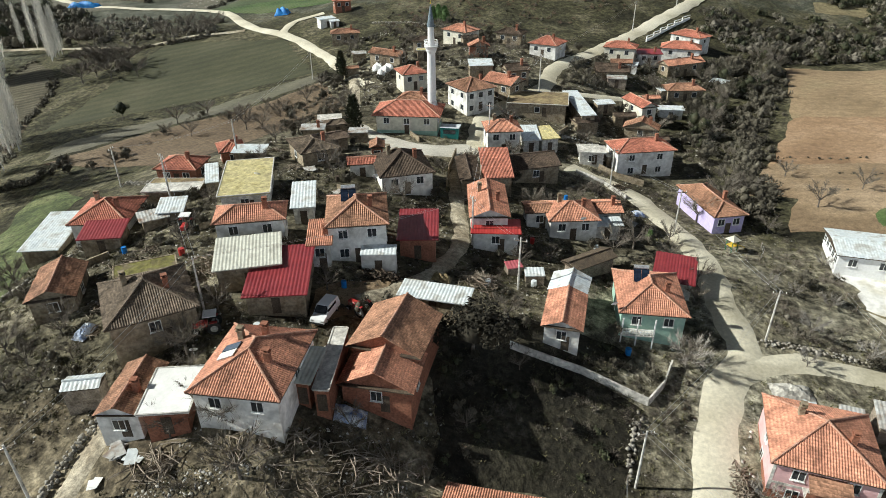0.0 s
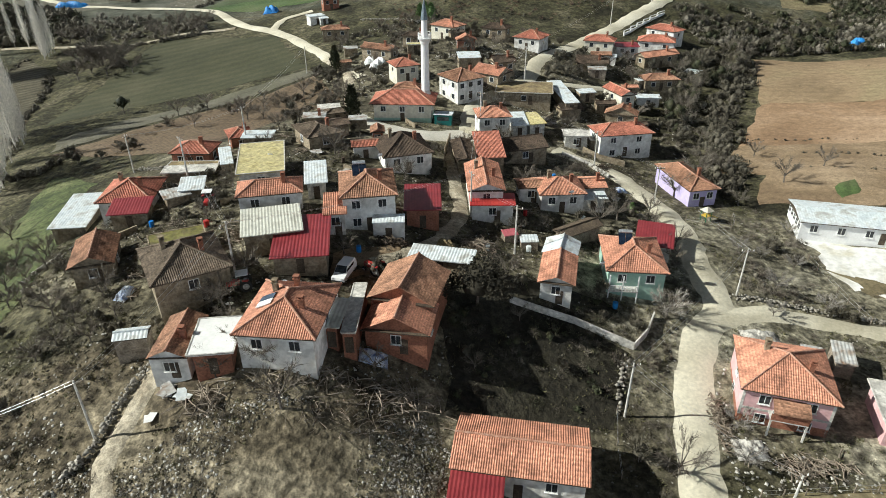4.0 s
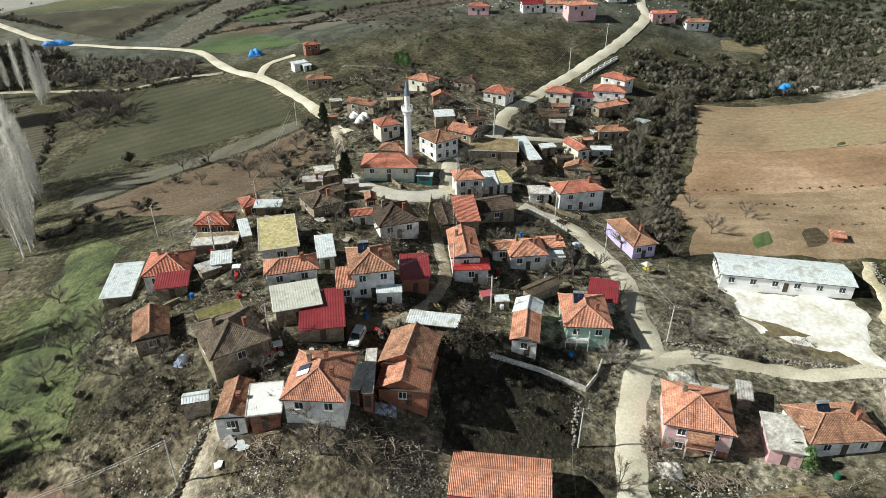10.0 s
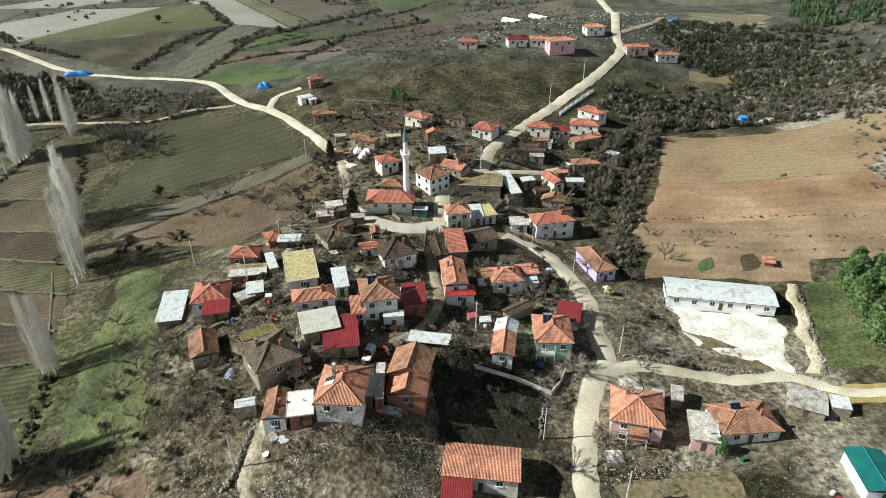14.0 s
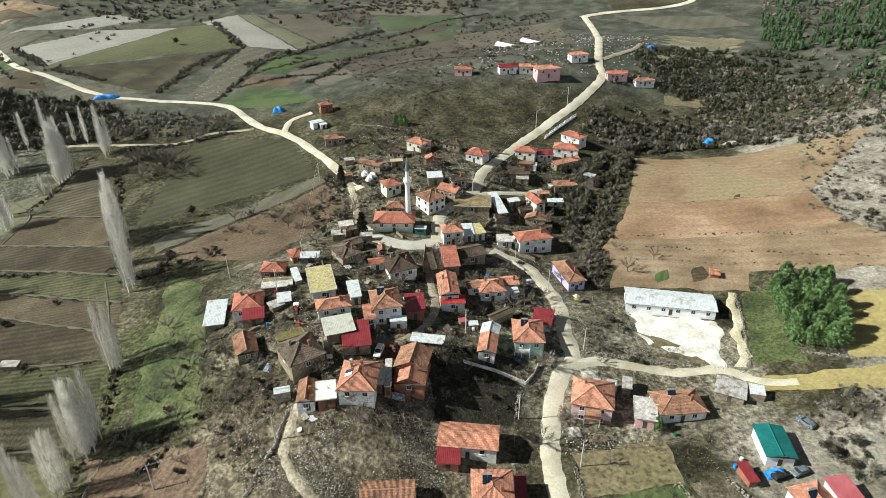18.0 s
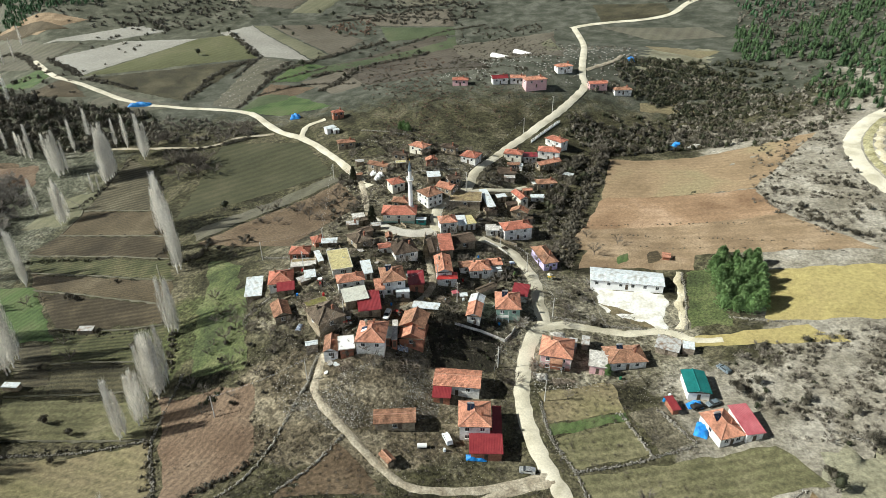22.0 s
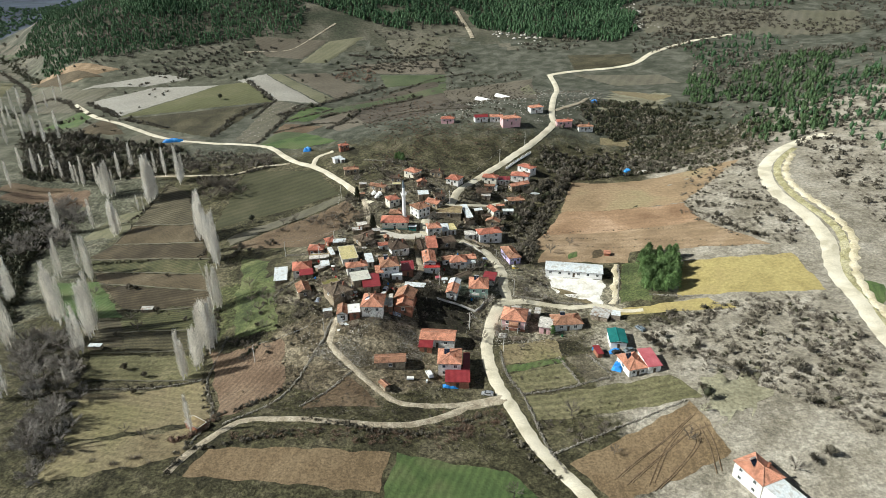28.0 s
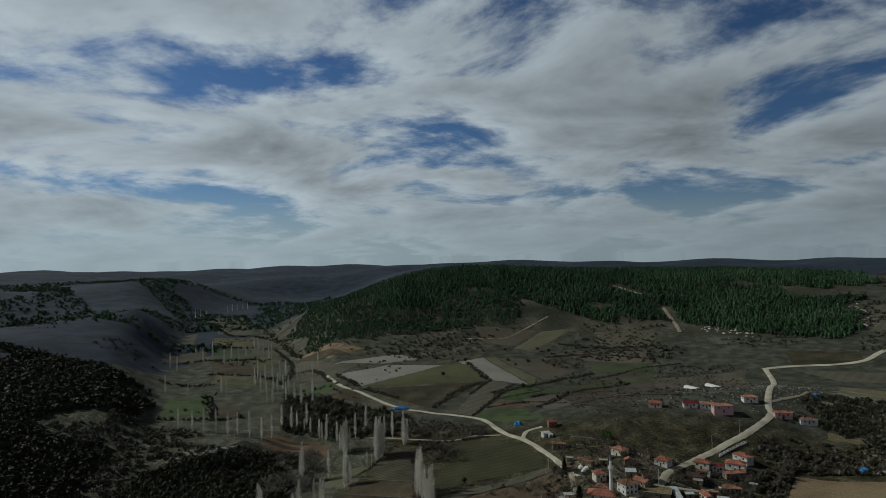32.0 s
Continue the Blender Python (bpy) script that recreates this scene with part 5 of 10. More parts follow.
        link("porch_roof", s.mesh("porch_roof", M["tile_old"]), root, pose(0.3, -Y, -0.55))
        part("balcony_slab", box_bm(-1.7, -Y - 1.6, -2.75, 2.2, -Y, -2.6), M["concrete"], root)
        part("balcony_wall", box_bm(-1.7, -Y - 1.6, -2.6, 2.2, -Y - 1.48, -1.7), M["brick"], root)
        for px in (-1.6, 2.1):
            part("post", box_bm(px - 0.1, -Y - 1.55, -hw - 0.5, px + 0.1, -Y - 1.35, -1.35), M["concrete"], root)
        for px in (-X + 0.12, X - 0.12):
            part("corner_column", box_bm(px - 0.15, -Y - 0.03, foot, px + 0.15, -Y + 0.05, -0.03), M["concrete"], root)
        part("floor_band", box_bm(-X, -Y - 0.025, -2.95, X, -Y, -2.65), M["concrete"], root)
    if "balcony" in extra:
        part("balcony_slab", box_bm(-X, -Y - 1.5, -2.7, 0.2, -Y, -2.55), M["concrete"], root)
        for px in (-X + 0.1, -X / 2, 0.1):
            part("post", box_bm(px - 0.08, -Y - 1.45, -hw - 0.6, px + 0.08, -Y - 1.3, -0.1), M["white"], root)
        for zz in (-2.1, -1.7):
            part("rail", box_bm(-X, -Y - 1.45, zz - 0.04, 0.2, -Y - 1.39, zz + 0.04), M["white"], root)
        for k in range(9):
            px = -X + 0.2 + k * (X / 9)
            part("baluster", box_bm(px - 0.03, -Y - 1.44, -2.55, px + 0.03, -Y - 1.4, -1.7), M["white"], root)
    return root


# the village, house by house: place, eave outline, turn, eave height, wall height
house(-19.3, 111.8, 14.7, 9.5, -1, 22.4, 4.2, "hip", "tile_new", "cream", "village mosque with cream walls and a red tile roof", win=3, chimneys=0, over=0.9, name="mosque", category="mosque", band="mint")
house(-54.3, 78.2, 7.7, 6.4, 1, 22.6, 2.9, "hip", "tile_new", "brick", "red brick house with a red hipped tile roof", win=2)
house(-57.6, 60.5, 8.7, 9.3, 10, 22.0, 3, "hip", "tile_new", "whitewash", "house with a new orange-red tile roof and maroon porch", chimneys=2)
house(-67.6, 60.6, 5.9, 11.7, 10, 17.8, 2.2, "shed", "tin", "mud", "low shed under pale tin sheets", win=0, pitch=4, name="shed", category="shed", chimneys=0, door=False)
house(-32.2, 52.9, 9.5, 5.7, 15, 26.3, 4, "hip", "tile", "whitewash", "whitewashed house with an orange hipped tile roof")
house(-18.3, 54.9, 8.3, 9.8, 12, 26.3, 5.5, "hip", "tile_old", "whitewash", "two-storey whitewashed house with a browned tile roof", chimneys=1, extra="solar", win=2)
house(-22.3, 50.7, 3.4, 6.6, 11, 24.8, 3.5, "shed", "tile", "whitewash", "tiled annex beside a whitewashed house", win=1, pitch=4, chimneys=1, name="annex", category="annex")
house(-10.5, 58.2, 5.7, 8.4, 5, 22.5, 3.2, "shed", "maroon", "brick", "brick barn under a maroon sheet roof", win=0, pitch=4, chimneys=0, name="barn", category="barn")
house(-16.0, 79.0, 9.3, 10.4, 20, 23.3, 3.5, "hip", "tile_dark", "whitewash", "whitewashed house with a blackened old tile roof", chimneys=2, pitch=28)
house(-33.0, 85.5, 7.4, 9.0, 34, 24.1, 3, "hip", "tile_moss", "mud", "old mud-walled house with a mossy sagging tile roof", chimneys=1, pitch=18, win=1)
house(-37.7, 66.2, 7.4, 14.0, 16, 25.6, 3, "flat", "yellowroof", "concrete", "flat-roofed house with a yellowed roof slab", chimneys=0, win=1)
house(-27.7, 61.7, 3.6, 8.1, 14, 24.9, 2.8, "shed", "tin", "concrete", "shed under blue-grey tin sheets", win=0, pitch=4, chimneys=0, name="shed", category="shed")
house(-29.8, 44.9, 8.1, 7.4, 18, 24.9, 3, "shed", "creamtin", "mud", "barn under grey corrugated sheets", win=0, pitch=4, chimneys=0, name="barn", category="barn")
house(-25.0, 42.2, 7.4, 10.5, 10, 24.0, 2.6, "shed", "maroon", "mud", "barn under a bright maroon sheet roof", win=0, pitch=4, chimneys=0, name="barn", category="barn")
house(-38.0, 35.5, 9.5, 10.4, 34, 24.5, 4, "hip", "tile_moss", "mud", "old mud-walled house with a mossy blackened tile roof", chimneys=2, pitch=25, win=1)
house(-53.6, 41.7, 5.8, 8.7, 22, 21.5, 2.8, "gable_y", "tile_old", "mud", "small stone house with a worn tile roof", win=1, chimneys=0)
house(-42.1, 42.5, 7.1, 3.1, 30, 23.6, 2.5, "flat", "moss", "mud", "low shed with a mossy earth roof", win=0, chimneys=0, name="shed", category="shed")
house(-22.5, 26.5, 9.1, 10.8, -3, 23.7, 3.7, "hip", "tile", "whitewash", "whitewashed house with a large orange hipped roof", chimneys=3, extra="skylight", door=False)
house(-34.8, 24.7, 4.4, 7.8, 5, 20.8, 2.8, "gable_y", "tile_old", "whitewash", "narrow annex with a worn tile roof", win=1, chimneys=1, name="annex", category="annex", over=0.2)
house(-30.1, 23.8, 4.8, 6.6, 10, 21.6, 2.8, "flat", "white", "brick", "flat white roof slab over a lean-to", win=0, chimneys=0, name="annex", category="annex")
house(-17.7, 27.8, 2.2, 5.3, -4, 22.2, 3, "shed", "creamtin", "brick", "lean-to under pale striped sheets", win=0, pitch=4, chimneys=0, name="lean_to", category="lean-to")
house(-10.1, 35.2, 8.4, 8.3, -11, 21.6, 3.8, "gable_y", "tile_old", "brick", "brick barn with an old sagging tile roof", win=0, chimneys=0, pitch=27, name="barn", category="barn")
house(-10.7, 30.2, 8.1, 6.5, -6, 20.3, 3.2, "gable_y", "tile", "brick", "brick barn with an orange tile roof", win=1, chimneys=0, pitch=27, name="barn", category="barn")
house(-6.7, 44.1, 9.0, 3.5, -10, 20.8, 2.5, "shed", "tin", "mud", "open shed under pale blue tin sheets", win=0, pitch=4, chimneys=0, name="shed", category="shed")
house(9.3, 45.7, 5.1, 8.2, -10, 18.0, 3.4, "gable_y", "tile", "whitewash", "narrow whitewashed house with an orange tile roof", win=1, chimneys=0, pitch=22)
house(20.9, 52.6, 8.8, 10.8, -3, 16.7, 4.2, "hip", "tile", "mint", "mint-green house with an orange tile roof", chimneys=1, extra="solar balcony", door=False)
house(26.3, 60.8, 5.9, 7.4, -16, 15.5, 3.2, "shed", "maroon", "concrete", "shed under a maroon sheet roof", win=0, pitch=4, chimneys=0, name="shed", category="shed")
house(34.4, 30.2, 10.4, 10.4, -14, 14.3, 4.8, "hip", "tile", "pinkwall", "two-storey pink and brick house with an orange roof", chimneys=2, band="brick", extra="porch", door=False)
house(14.2, 61.7, 8.0, 3.5, 36, 16.2, 2.2, "gable_x", "darkwood", "wood", "dark shed of weathered planks", win=0, chimneys=0, name="shed", category="shed", pitch=18)
house(-1.1, 69.2, 6.2, 12.1, 5, 21.6, 4.5, "gable_y", "tile", "whitewash", "long whitewashed house with an orange tile roof", chimneys=2, win=1, pitch=22)
house(0.3, 63.4, 7.4, 4.2, 2, 20.0, 3.2, "shed", "redmetal", "whitewash", "porch under bright red sheet metal", win=1, chimneys=0, pitch=4, name="porch", category="porch")
house(12.1, 73.3, 8.3, 7.6, 7, 18.3, 3.6, "hip", "tile", "whitewash", "whitewashed house with an orange hipped tile roof", chimneys=2)
house(-0.2, 86.5, 5.5, 10.8, 7, 20.3, 3.4, "shed", "tile_new", "mud", "old house with a patched red tile roof", win=0, chimneys=0, pitch=8)
house(6.1, 93.4, 9.9, 7.9, 20, 18.8, 3, "gable_x", "tile_dark", "mud", "old house with a blackened tile roof", win=1, chimneys=0, pitch=20)
house(-5.0, 84.2, 4.0, 11.3, 9, 20.7, 3, "gable_y", "tile_dark", "mud", "old house with a blackened tile roof", win=0, chimneys=0, pitch=14)
house(0.7, 104.8, 7.5, 6.8, 10, 21.5, 4.8, "hip", "tile", "whitewash", "two-storey white house with an orange tile roof", chimneys=2)
house(6.5, 108.6, 4.0, 8.1, 6, 18.8, 2.8, "shed", "tin", "concrete", "shed under pale tin", win=0, chimneys=0, pitch=4, name="shed", category="shed")
house(9.9, 109.6, 4.3, 7.0, 17, 18.6, 3, "shed", "yellowroof", "concrete", "shed with a yellowed roof", win=0, chimneys=0, pitch=4, name="shed", category="shed")
house(29.2, 107.1, 12.7, 7.5, 13, 17.3, 5, "hip", "tile_new", "whitewash", "two-storey white house with a red hipped roof", chimneys=1)
house(38.5, 87.2, 6.4, 13.8, 14, 14.7, 3.6, "hip", "tile_old", "lilac", "long lilac house with a brown-red tile roof", win=2, chimneys=1)
house(-6.8, 126.7, 8.5, 8.9, 37, 23.9, 5, "hip", "tile_old", "whitewash", "two-storey white house with a weathered tile roof", win=3)
house(12.8, 165.9, 8.7, 8.1, -27, 25.9, 3.5, "hip", "tile_new", "whitewash", "white house with a red tile roof")
house(2.5, 175.5, 8.5, 5.5, -21, 26.7, 3.3, "hip", "tile_dark", "mud", "old house with a dark tile roof")
house(-12.5, 176.4, 9.5, 7.1, -36, 27.2, 4, "hip", "tile", "cream", "cream house with an orange tile roof")
house(-6.5, 158.8, 6.0, 3.8, 8, 26.4, 3, "gable_y", "tile", "brick", "small house with an orange tile roof", win=1)
house(3.5, 141.9, 6.4, 5.7, 22, 24.3, 3.5, "gable_x", "tile_dark", "mud", "old house with a dark tile roof")
house(0.8, 134.7, 8.7, 6.7, -35, 23.1, 3.3, "gable_x", "tile", "mud", "mud-walled house with an orange tile roof")
house(9.0, 128.7, 14.0, 10.4, -5, 20.5, 2.8, "flat", "mudroof", "mud", "large old house with a flat earth roof", chimneys=0, win=1)
house(18.6, 129.3, 3.8, 16.5, 11, 19.0, 2.8, "shed", "tin", "mud", "shed under pale tin", win=0, chimneys=0, pitch=4, name="shed", category="shed")
house(33.8, 134.9, 4.7, 9.5, 22, 18.3, 4, "gable_y", "tile_new", "cream", "cream house with a red tile roof", win=1)
house(48.0, 151.7, 10.1, 5.6, 7, 17.4, 3, "hip", "tile_old", "mud", "old house with a red-brown tile roof")
house(51.8, 171.6, 13.4, 5.2, 27, 19.5, 3.5, "gable_x", "tile", "mud", "mud-walled house with an orange tile roof")
house(34.9, 176.4, 9.6, 6.5, -17, 22.9, 4, "hip", "tile_new", "cream", "cream house with a red tile roof")
house(54.1, 183.6, 11.8, 7.3, -15, 21.4, 4.5, "hip", "tile_new", "whitewash", "two-storey white house with a red tile roof")
house(43.4, 177.5, 7.5, 5.5, 1, 21.0, 3.4, "shed", "maroon", "whitewash", "house under a maroon sheet roof", pitch=4)
house(29.6, 156.1, 9.1, 4.7, 1, 20.7, 2.6, "gable_x", "tile_dark", "mud", "dark old mud-walled barn", name="barn", category="barn", win=0)
house(59.8, 196.3, 11.3, 6.7, -47, 22.5, 4.5, "hip", "tile_new", "whitewash", "white house with a red tile roof")
house(-52.6, 195.7, 9.8, 5.2, 14, 22.4, 3.3, "hip", "tile_old", "mud", "stone house with a brown tile roof")
house(-31.9, 160.3, 11.2, 4.8, -27, 23.5, 3, "gable_x", "tile_old", "mud", "long mud-walled house with a brown tile roof")
house(-22.4, 138.1, 6.9, 7.0, 27, 24.2, 4, "hip", "tile_new", "cream", "cream house with a red roof")
house(-19.3, 122.2, 7.7, 5.5, -10, 22.2, 3.4, "hip", "tile_old", "mud", "old house with a red-brown tile roof")
house(-62.3, 233.8, 7.1, 4.5, 28, 26.9, 4, "hip", "tile_new", "brick", "brick house with a red roof")
house(-64.2, 216.0, 6.7, 4.1, 39, 23.4, 3, "shed", "tin", "whitewash", "shed under pale tin", win=0, chimneys=0, pitch=4, name="shed", category="shed")
house(9.9, 260.3, 10.1, 5.7, -4, 38.2, 3.5, "hip", "tile_new", "pinkwall", "house with a red tile roof on the hill")
house(33.7, 260.1, 10.1, 5.9, 10, 39.2, 3.5, "gable_x", "maroon", "whitewash", "white house under a maroon roof on the hill")
house(45.0, 260.9, 9.7, 5.9, -4, 39.0, 3.3, "gable_x", "tile", "whitewash", "house with an orange tile roof on the hill")
house(54.5, 254.4, 14.1, 6.8, 16, 39.7, 4.6, "hip", "tile", "pinkwall", "two-storey pink house with an orange roof on the hill")
house(75.4, 277.3, 11.0, 6.1, 17, 41.8, 4, "hip", "tile", "whitewash", "house with an orange tile roof on the hill")
house(94.3, 262.2, 12.1, 5.3, 8, 34.8, 3.5, "gable_x", "tile_new", "pinkwall", "house with a red tile roof by the hill road")
house(109.5, 260.6, 11.7, 5.4, 9, 31.3, 3, "hip", "tile_old", "whitewash", "house with a brown tile roof by the hill road")
house(66.5, 71.3, 26.5, 9.5, -11, 14.2, 3, "gable_x", "tin", "white", "long white prefabricated hall with a pale tin roof", win=6, chimneys=0, pitch=9, name="hall", category="hall", door=True)
house(55.4, 29.0, 12.4, 8.5, 4, 12.3, 3, "hip", "tile_old", "whitewash", "house with a weathered red roof and a solar heater", extra="solar", chimneys=1)
house(70.6, 33.9, 7.6, 6.6, -26, 12.3, 2.6, "shed", "tin_rust", "wood", "long shed under striped rusty tin", win=0, chimneys=0, pitch=4, name="shed", category="shed")
house(72.4, 14.6, 6.9, 10.0, -6, 13.7, 3, "gable_y", "teal", "white", "barn under a teal tarpaulin roof", win=0, chimneys=0, pitch=10, name="barn", category="barn")
house(73.4, -2.6, 7.8, 10.3, 13, 14.1, 3, "hip", "tile", "whitewash", "house with an orange roof and pink sheet side", extra="solar", chimneys=1)
house(63.4, 7.0, 2.6, 5.4, 10, 12.4, 2.2, "shed", "maroon", "brick", "small shed under a maroon roof", win=0, chimneys=0, pitch=4, name="shed", category="shed")
house(3.1, 17.8, 14.1, 8.0, -7, 12.9, 3.6, "gable_x", "tile", "whitewash", "long barn with a broad orange tile roof", win=2, chimneys=0, pitch=16, name="barn", category="barn")
house(-1.6, 12.5, 5.5, 5.2, -5, 12.4, 2.6, "shed", "maroon", "brick", "lean-to under a maroon sheet roof", win=0, chimneys=0, pitch=4, name="lean_to", category="lean-to")
house(7.4, 2.4, 9.1, 10.1, -2, 13.5, 5.5, "hip", "tile", "whitewash", "large two-storey house with a pale orange roof", chimneys=1, extra="solar", pitch=16)
house(10.1, -5.2, 9.0, 7.7, -2, 10.4, 2.8, "shed", "maroon", "brick", "barn under a bright maroon roof", win=0, chimneys=0, pitch=4, name="barn", category="barn")
house(-14.6, 2.2, 11.8, 5.8, 3, 13.1, 2.5, "gable_x", "tile_old", "mud", "old low stable with a broken tile roof", win=1, chimneys=0, pitch=14, name="stable", category="stable")
house(-15.9, -10.7, 2.7, 4.5, 39, 11.5, 2.2, "gable_y", "tile_old", "mud", "small mud store with old tiles", win=0, chimneys=0, name="shed", category="shed")
house(85.2, 84.9, 3.4, 3.4, -17, 15.2, 2.2, "shed", "tile", "brick", "little tiled field hut", win=0, chimneys=0, pitch=4, name="hut", category="hut")
house(93.0, -58.9, 8.5, 10.7, 22, 17.7, 5, "hip", "tile", "whitewash", "two-storey white house with an orange roof", extra="solar", chimneys=1, win=3)
house(96.3, -66.8, 7.2, 8.8, 28, 17.1, 4, "shed", "tin", "whitewash", "lean-to under a pale blue tin roof", win=0, chimneys=0, pitch=4, name="lean_to", category="lean-to")
house(-16.0, 30.0, 1.6, 10.0, 2, 21.5, 2.6, "flat", "concrete", "brick", "flat concrete slab between house and barn", win=0, chimneys=0, name="annex", category="annex", over=0.1)
house(-22.0, 169.3, 8.0, 4.5, -13, 25.4, 3, "hip", "tile_dark", "mud", "old mud-walled house with a dark tile roof")
house(33.8, 166.3, 6.2, 3.2, -2, 20.6, 2.4, "gable_x", "tile_old", "mud", "small outhouse with a worn red tile roof", win=1, chimneys=0)
house(60.5, 161.9, 4.9, 3.6, -36, 16.7, 2.2, "shed", "tin", "mud", "low shed under pale tin", win=0, chimneys=0, name="shed", category="shed", pitch=4)
house(-36.4, 110.0, 5.1, 4.7, 15, 20.7, 2.5, "flat", "concrete", "mud", "flat-roofed outhouse beside the mosque", win=1, chimneys=0, name="outhouse", category="outhouse")
house(19.5, 122.7, 5.8, 4.2, 20, 17.5, 2.3, "gable_x", "tile_dark", "mud", "ruined barn with a blackened tile roof", win=0, chimneys=0, name="barn", category="barn")
house(19.2, 105.2, 5.6, 4.1, -2, 16.8, 2.5, "flat", "concrete", "concrete", "unfinished concrete outhouse beside a white house", win=1, chimneys=0, name="outhouse", category="outhouse")
house(42.4, 139.0, 6.5, 3.2, -2, 15.7, 2.3, "shed", "tin", "whitewash", "white shed under pale tin", win=1, chimneys=0, name="shed", category="shed", pitch=4)
house(32.5, 123.1, 8.0, 4.2, -17, 16.2, 3, "gable_y", "tile_old", "mud", "old house with a brown-red tile roof", win=1)
house(-22.0, 88.7, 2.9, 4.0, 10, 23.0, 3, "gable_y", "tile_old", "brick", "narrow brick outhouse with a red-brown tile roof", win=1, chimneys=0)
house(-51.6, 70.0, 8.5, 3.9, 4, 22.3, 2.2, "flat", "mudroof", "mud", "low mud-roofed shed in a yard", win=0, chimneys=0, name="shed", category="shed")
house(-49.2, 57.9, 4.2, 3.4, 36, 22.8, 2.1, "shed", "tin_rust", "mud", "small shed under rusty tin", win=0, chimneys=0, name="shed", category="shed", pitch=4)


# ---- plants ----
rng = np.random.default_rng(7)
KEEP_OUT = []  # x, y, radius of what stands on the ground already


def blades(base, way, length, width):
    """Thin pointed blades as triangles: arrays of foot points, directions, lengths and widths."""
    base, way = np.asarray(base, float), np.asarray(way, float)
    way = way / np.linalg.norm(way, axis=1, keepdims=True)
    side = np.cross(way, rng.normal(size=way.shape))
    side /= np.linalg.norm(side, axis=1, keepdims=True) + 1e-9
    tip = base + way * np.asarray(length)[:, None]
    w = np.asarray(width)[:, None] / 2
    v = np.stack([base - side * w, base + side * w, tip], 1).reshape(-1, 3)
    return v, np.arange(len(v)).reshape(-1, 3)


def leaves(points, size):
    """Small loose triangles at the points."""
    n = len(points)
    a, b = rng.normal(size=(n, 3)), rng.normal(size=(n, 3))
    a /= np.linalg.norm(a, axis=1, keepdims=True)
    b /= np.linalg.norm(b, axis=1, keepdims=True)
    s = size * rng.uniform(0.6, 1.3, n)[:, None]
    v = np.stack([points - a * s * 0.6, points + a * s * 0.6, points + b * s], 1).reshape(-1, 3)
    return v, np.arange(3 * n).reshape(-1, 3)


def raw_mesh(name, v, f, mat):
    me = bpy.data.meshes.new(name)
    v, f = np.asarray(v, np.float32), np.asarray(f, np.int32)
    me.vertices.add(len(v))
    me.vertices.foreach_set("co", v.ravel())
    me.loops.add(f.size)
    me.loops.foreach_set("vertex_index", f.ravel())
    me.polygons.add(len(f))
    me.polygons.foreach_set("loop_start", np.arange(0, f.size, f.shape[1], dtype=np.int32))
    me.materials.append(mat)
    me.update(calc_edges=True)
    return me


def bare_proto(h=6.0, spread_=2.6, twigs=420, limbs=9):
    s = Soup()
    lean = rng.normal(0, 0.06, 2)
    fork = h * 0.28
    s.rod((0, 0, -0.4), (lean[0] * fork, lean[1] * fork, fork), 0.17 * h / 6, 0.12 * h / 6, 6)
    tips, ways = [], []
    for k in range(limbs):
        a = k * 2.4 + rng.uniform(0, 0.6)
        up_ = rng.uniform(0.5, 1.0)
        p0 = Vector((lean[0] * fork, lean[1] * fork, fork * rng.uniform(0.75, 1.0)))
        p1 = p0 + Vector((math.cos(a) * spread_ * 0.5 * (1.3 - up_ * 0.6), math.sin(a) * spread_ * 0.5 * (1.3 - up_ * 0.6), h * 0.28 * up_))
        p2 = p1 + Vector((math.cos(a + 0.3) * spread_ * 0.45, math.sin(a + 0.3) * spread_ * 0.45, h * 0.26 * up_))
        s.rod(p0, p1, 0.075 * h / 6, 0.05 * h / 6, 4)
        s.rod(p1, p2, 0.05 * h / 6, 0.02 * h / 6, 3)
        for q in range(5):
            t = q / 4
            tips.append(p1 * (1 - t) + p2 * t)
            ways.append(Vector((math.cos(a), math.sin(a), 1.1)))
    tips, ways = np.array(tips), np.array(ways)
    i = rng.integers(0, len(tips), twigs)
    v, f = blades(tips[i] + rng.normal(0, 0.12, (twigs, 3)), ways[i] + rng.normal(0, 0.75, (twigs, 3)), rng.uniform(0.6, 1.7, twigs) * h / 6, rng.uniform(0.04, 0.09, twigs))
    return s.mesh("trunk", M["bark"]), (v, f)


def poplar_proto(h=21.0, twigs=1100):
    s = Soup()
    s.rod((0, 0, -0.5), (0.1, 0.05, h * 0.5), 0.22, 0.14, 5)
    s.rod((0.1, 0.05, h * 0.5), (0.0, 0.1, h * 0.97), 0.14, 0.02, 4)
    z = h * rng.uniform(0.08, 0.92, twigs)
    a = rng.uniform(0, 2 * math.pi, twigs)
    wide = (0.15 + float(rng.uniform(1.5, 2.3)) * np.sin(np.clip(z / h, 0, 1) ** 0.62 * math.pi) ** 0.9) * rng.uniform(0.1, 1.0, twigs)
    base = np.stack([np.cos(a) * wide * 0.62, np.sin(a) * wide * 0.62, z], 1)
    way = np.stack([np.cos(a) * 0.2, np.sin(a) * 0.2, np.ones(twigs)], 1) + rng.normal(0, 0.08, (twigs, 3))
    v, f = blades(base, way, rng.uniform(1.0, 3.2, twigs), rng.uniform(0.035, 0.075, twigs))
    return s.mesh("trunk", M["twig_pale"]), (v, f)


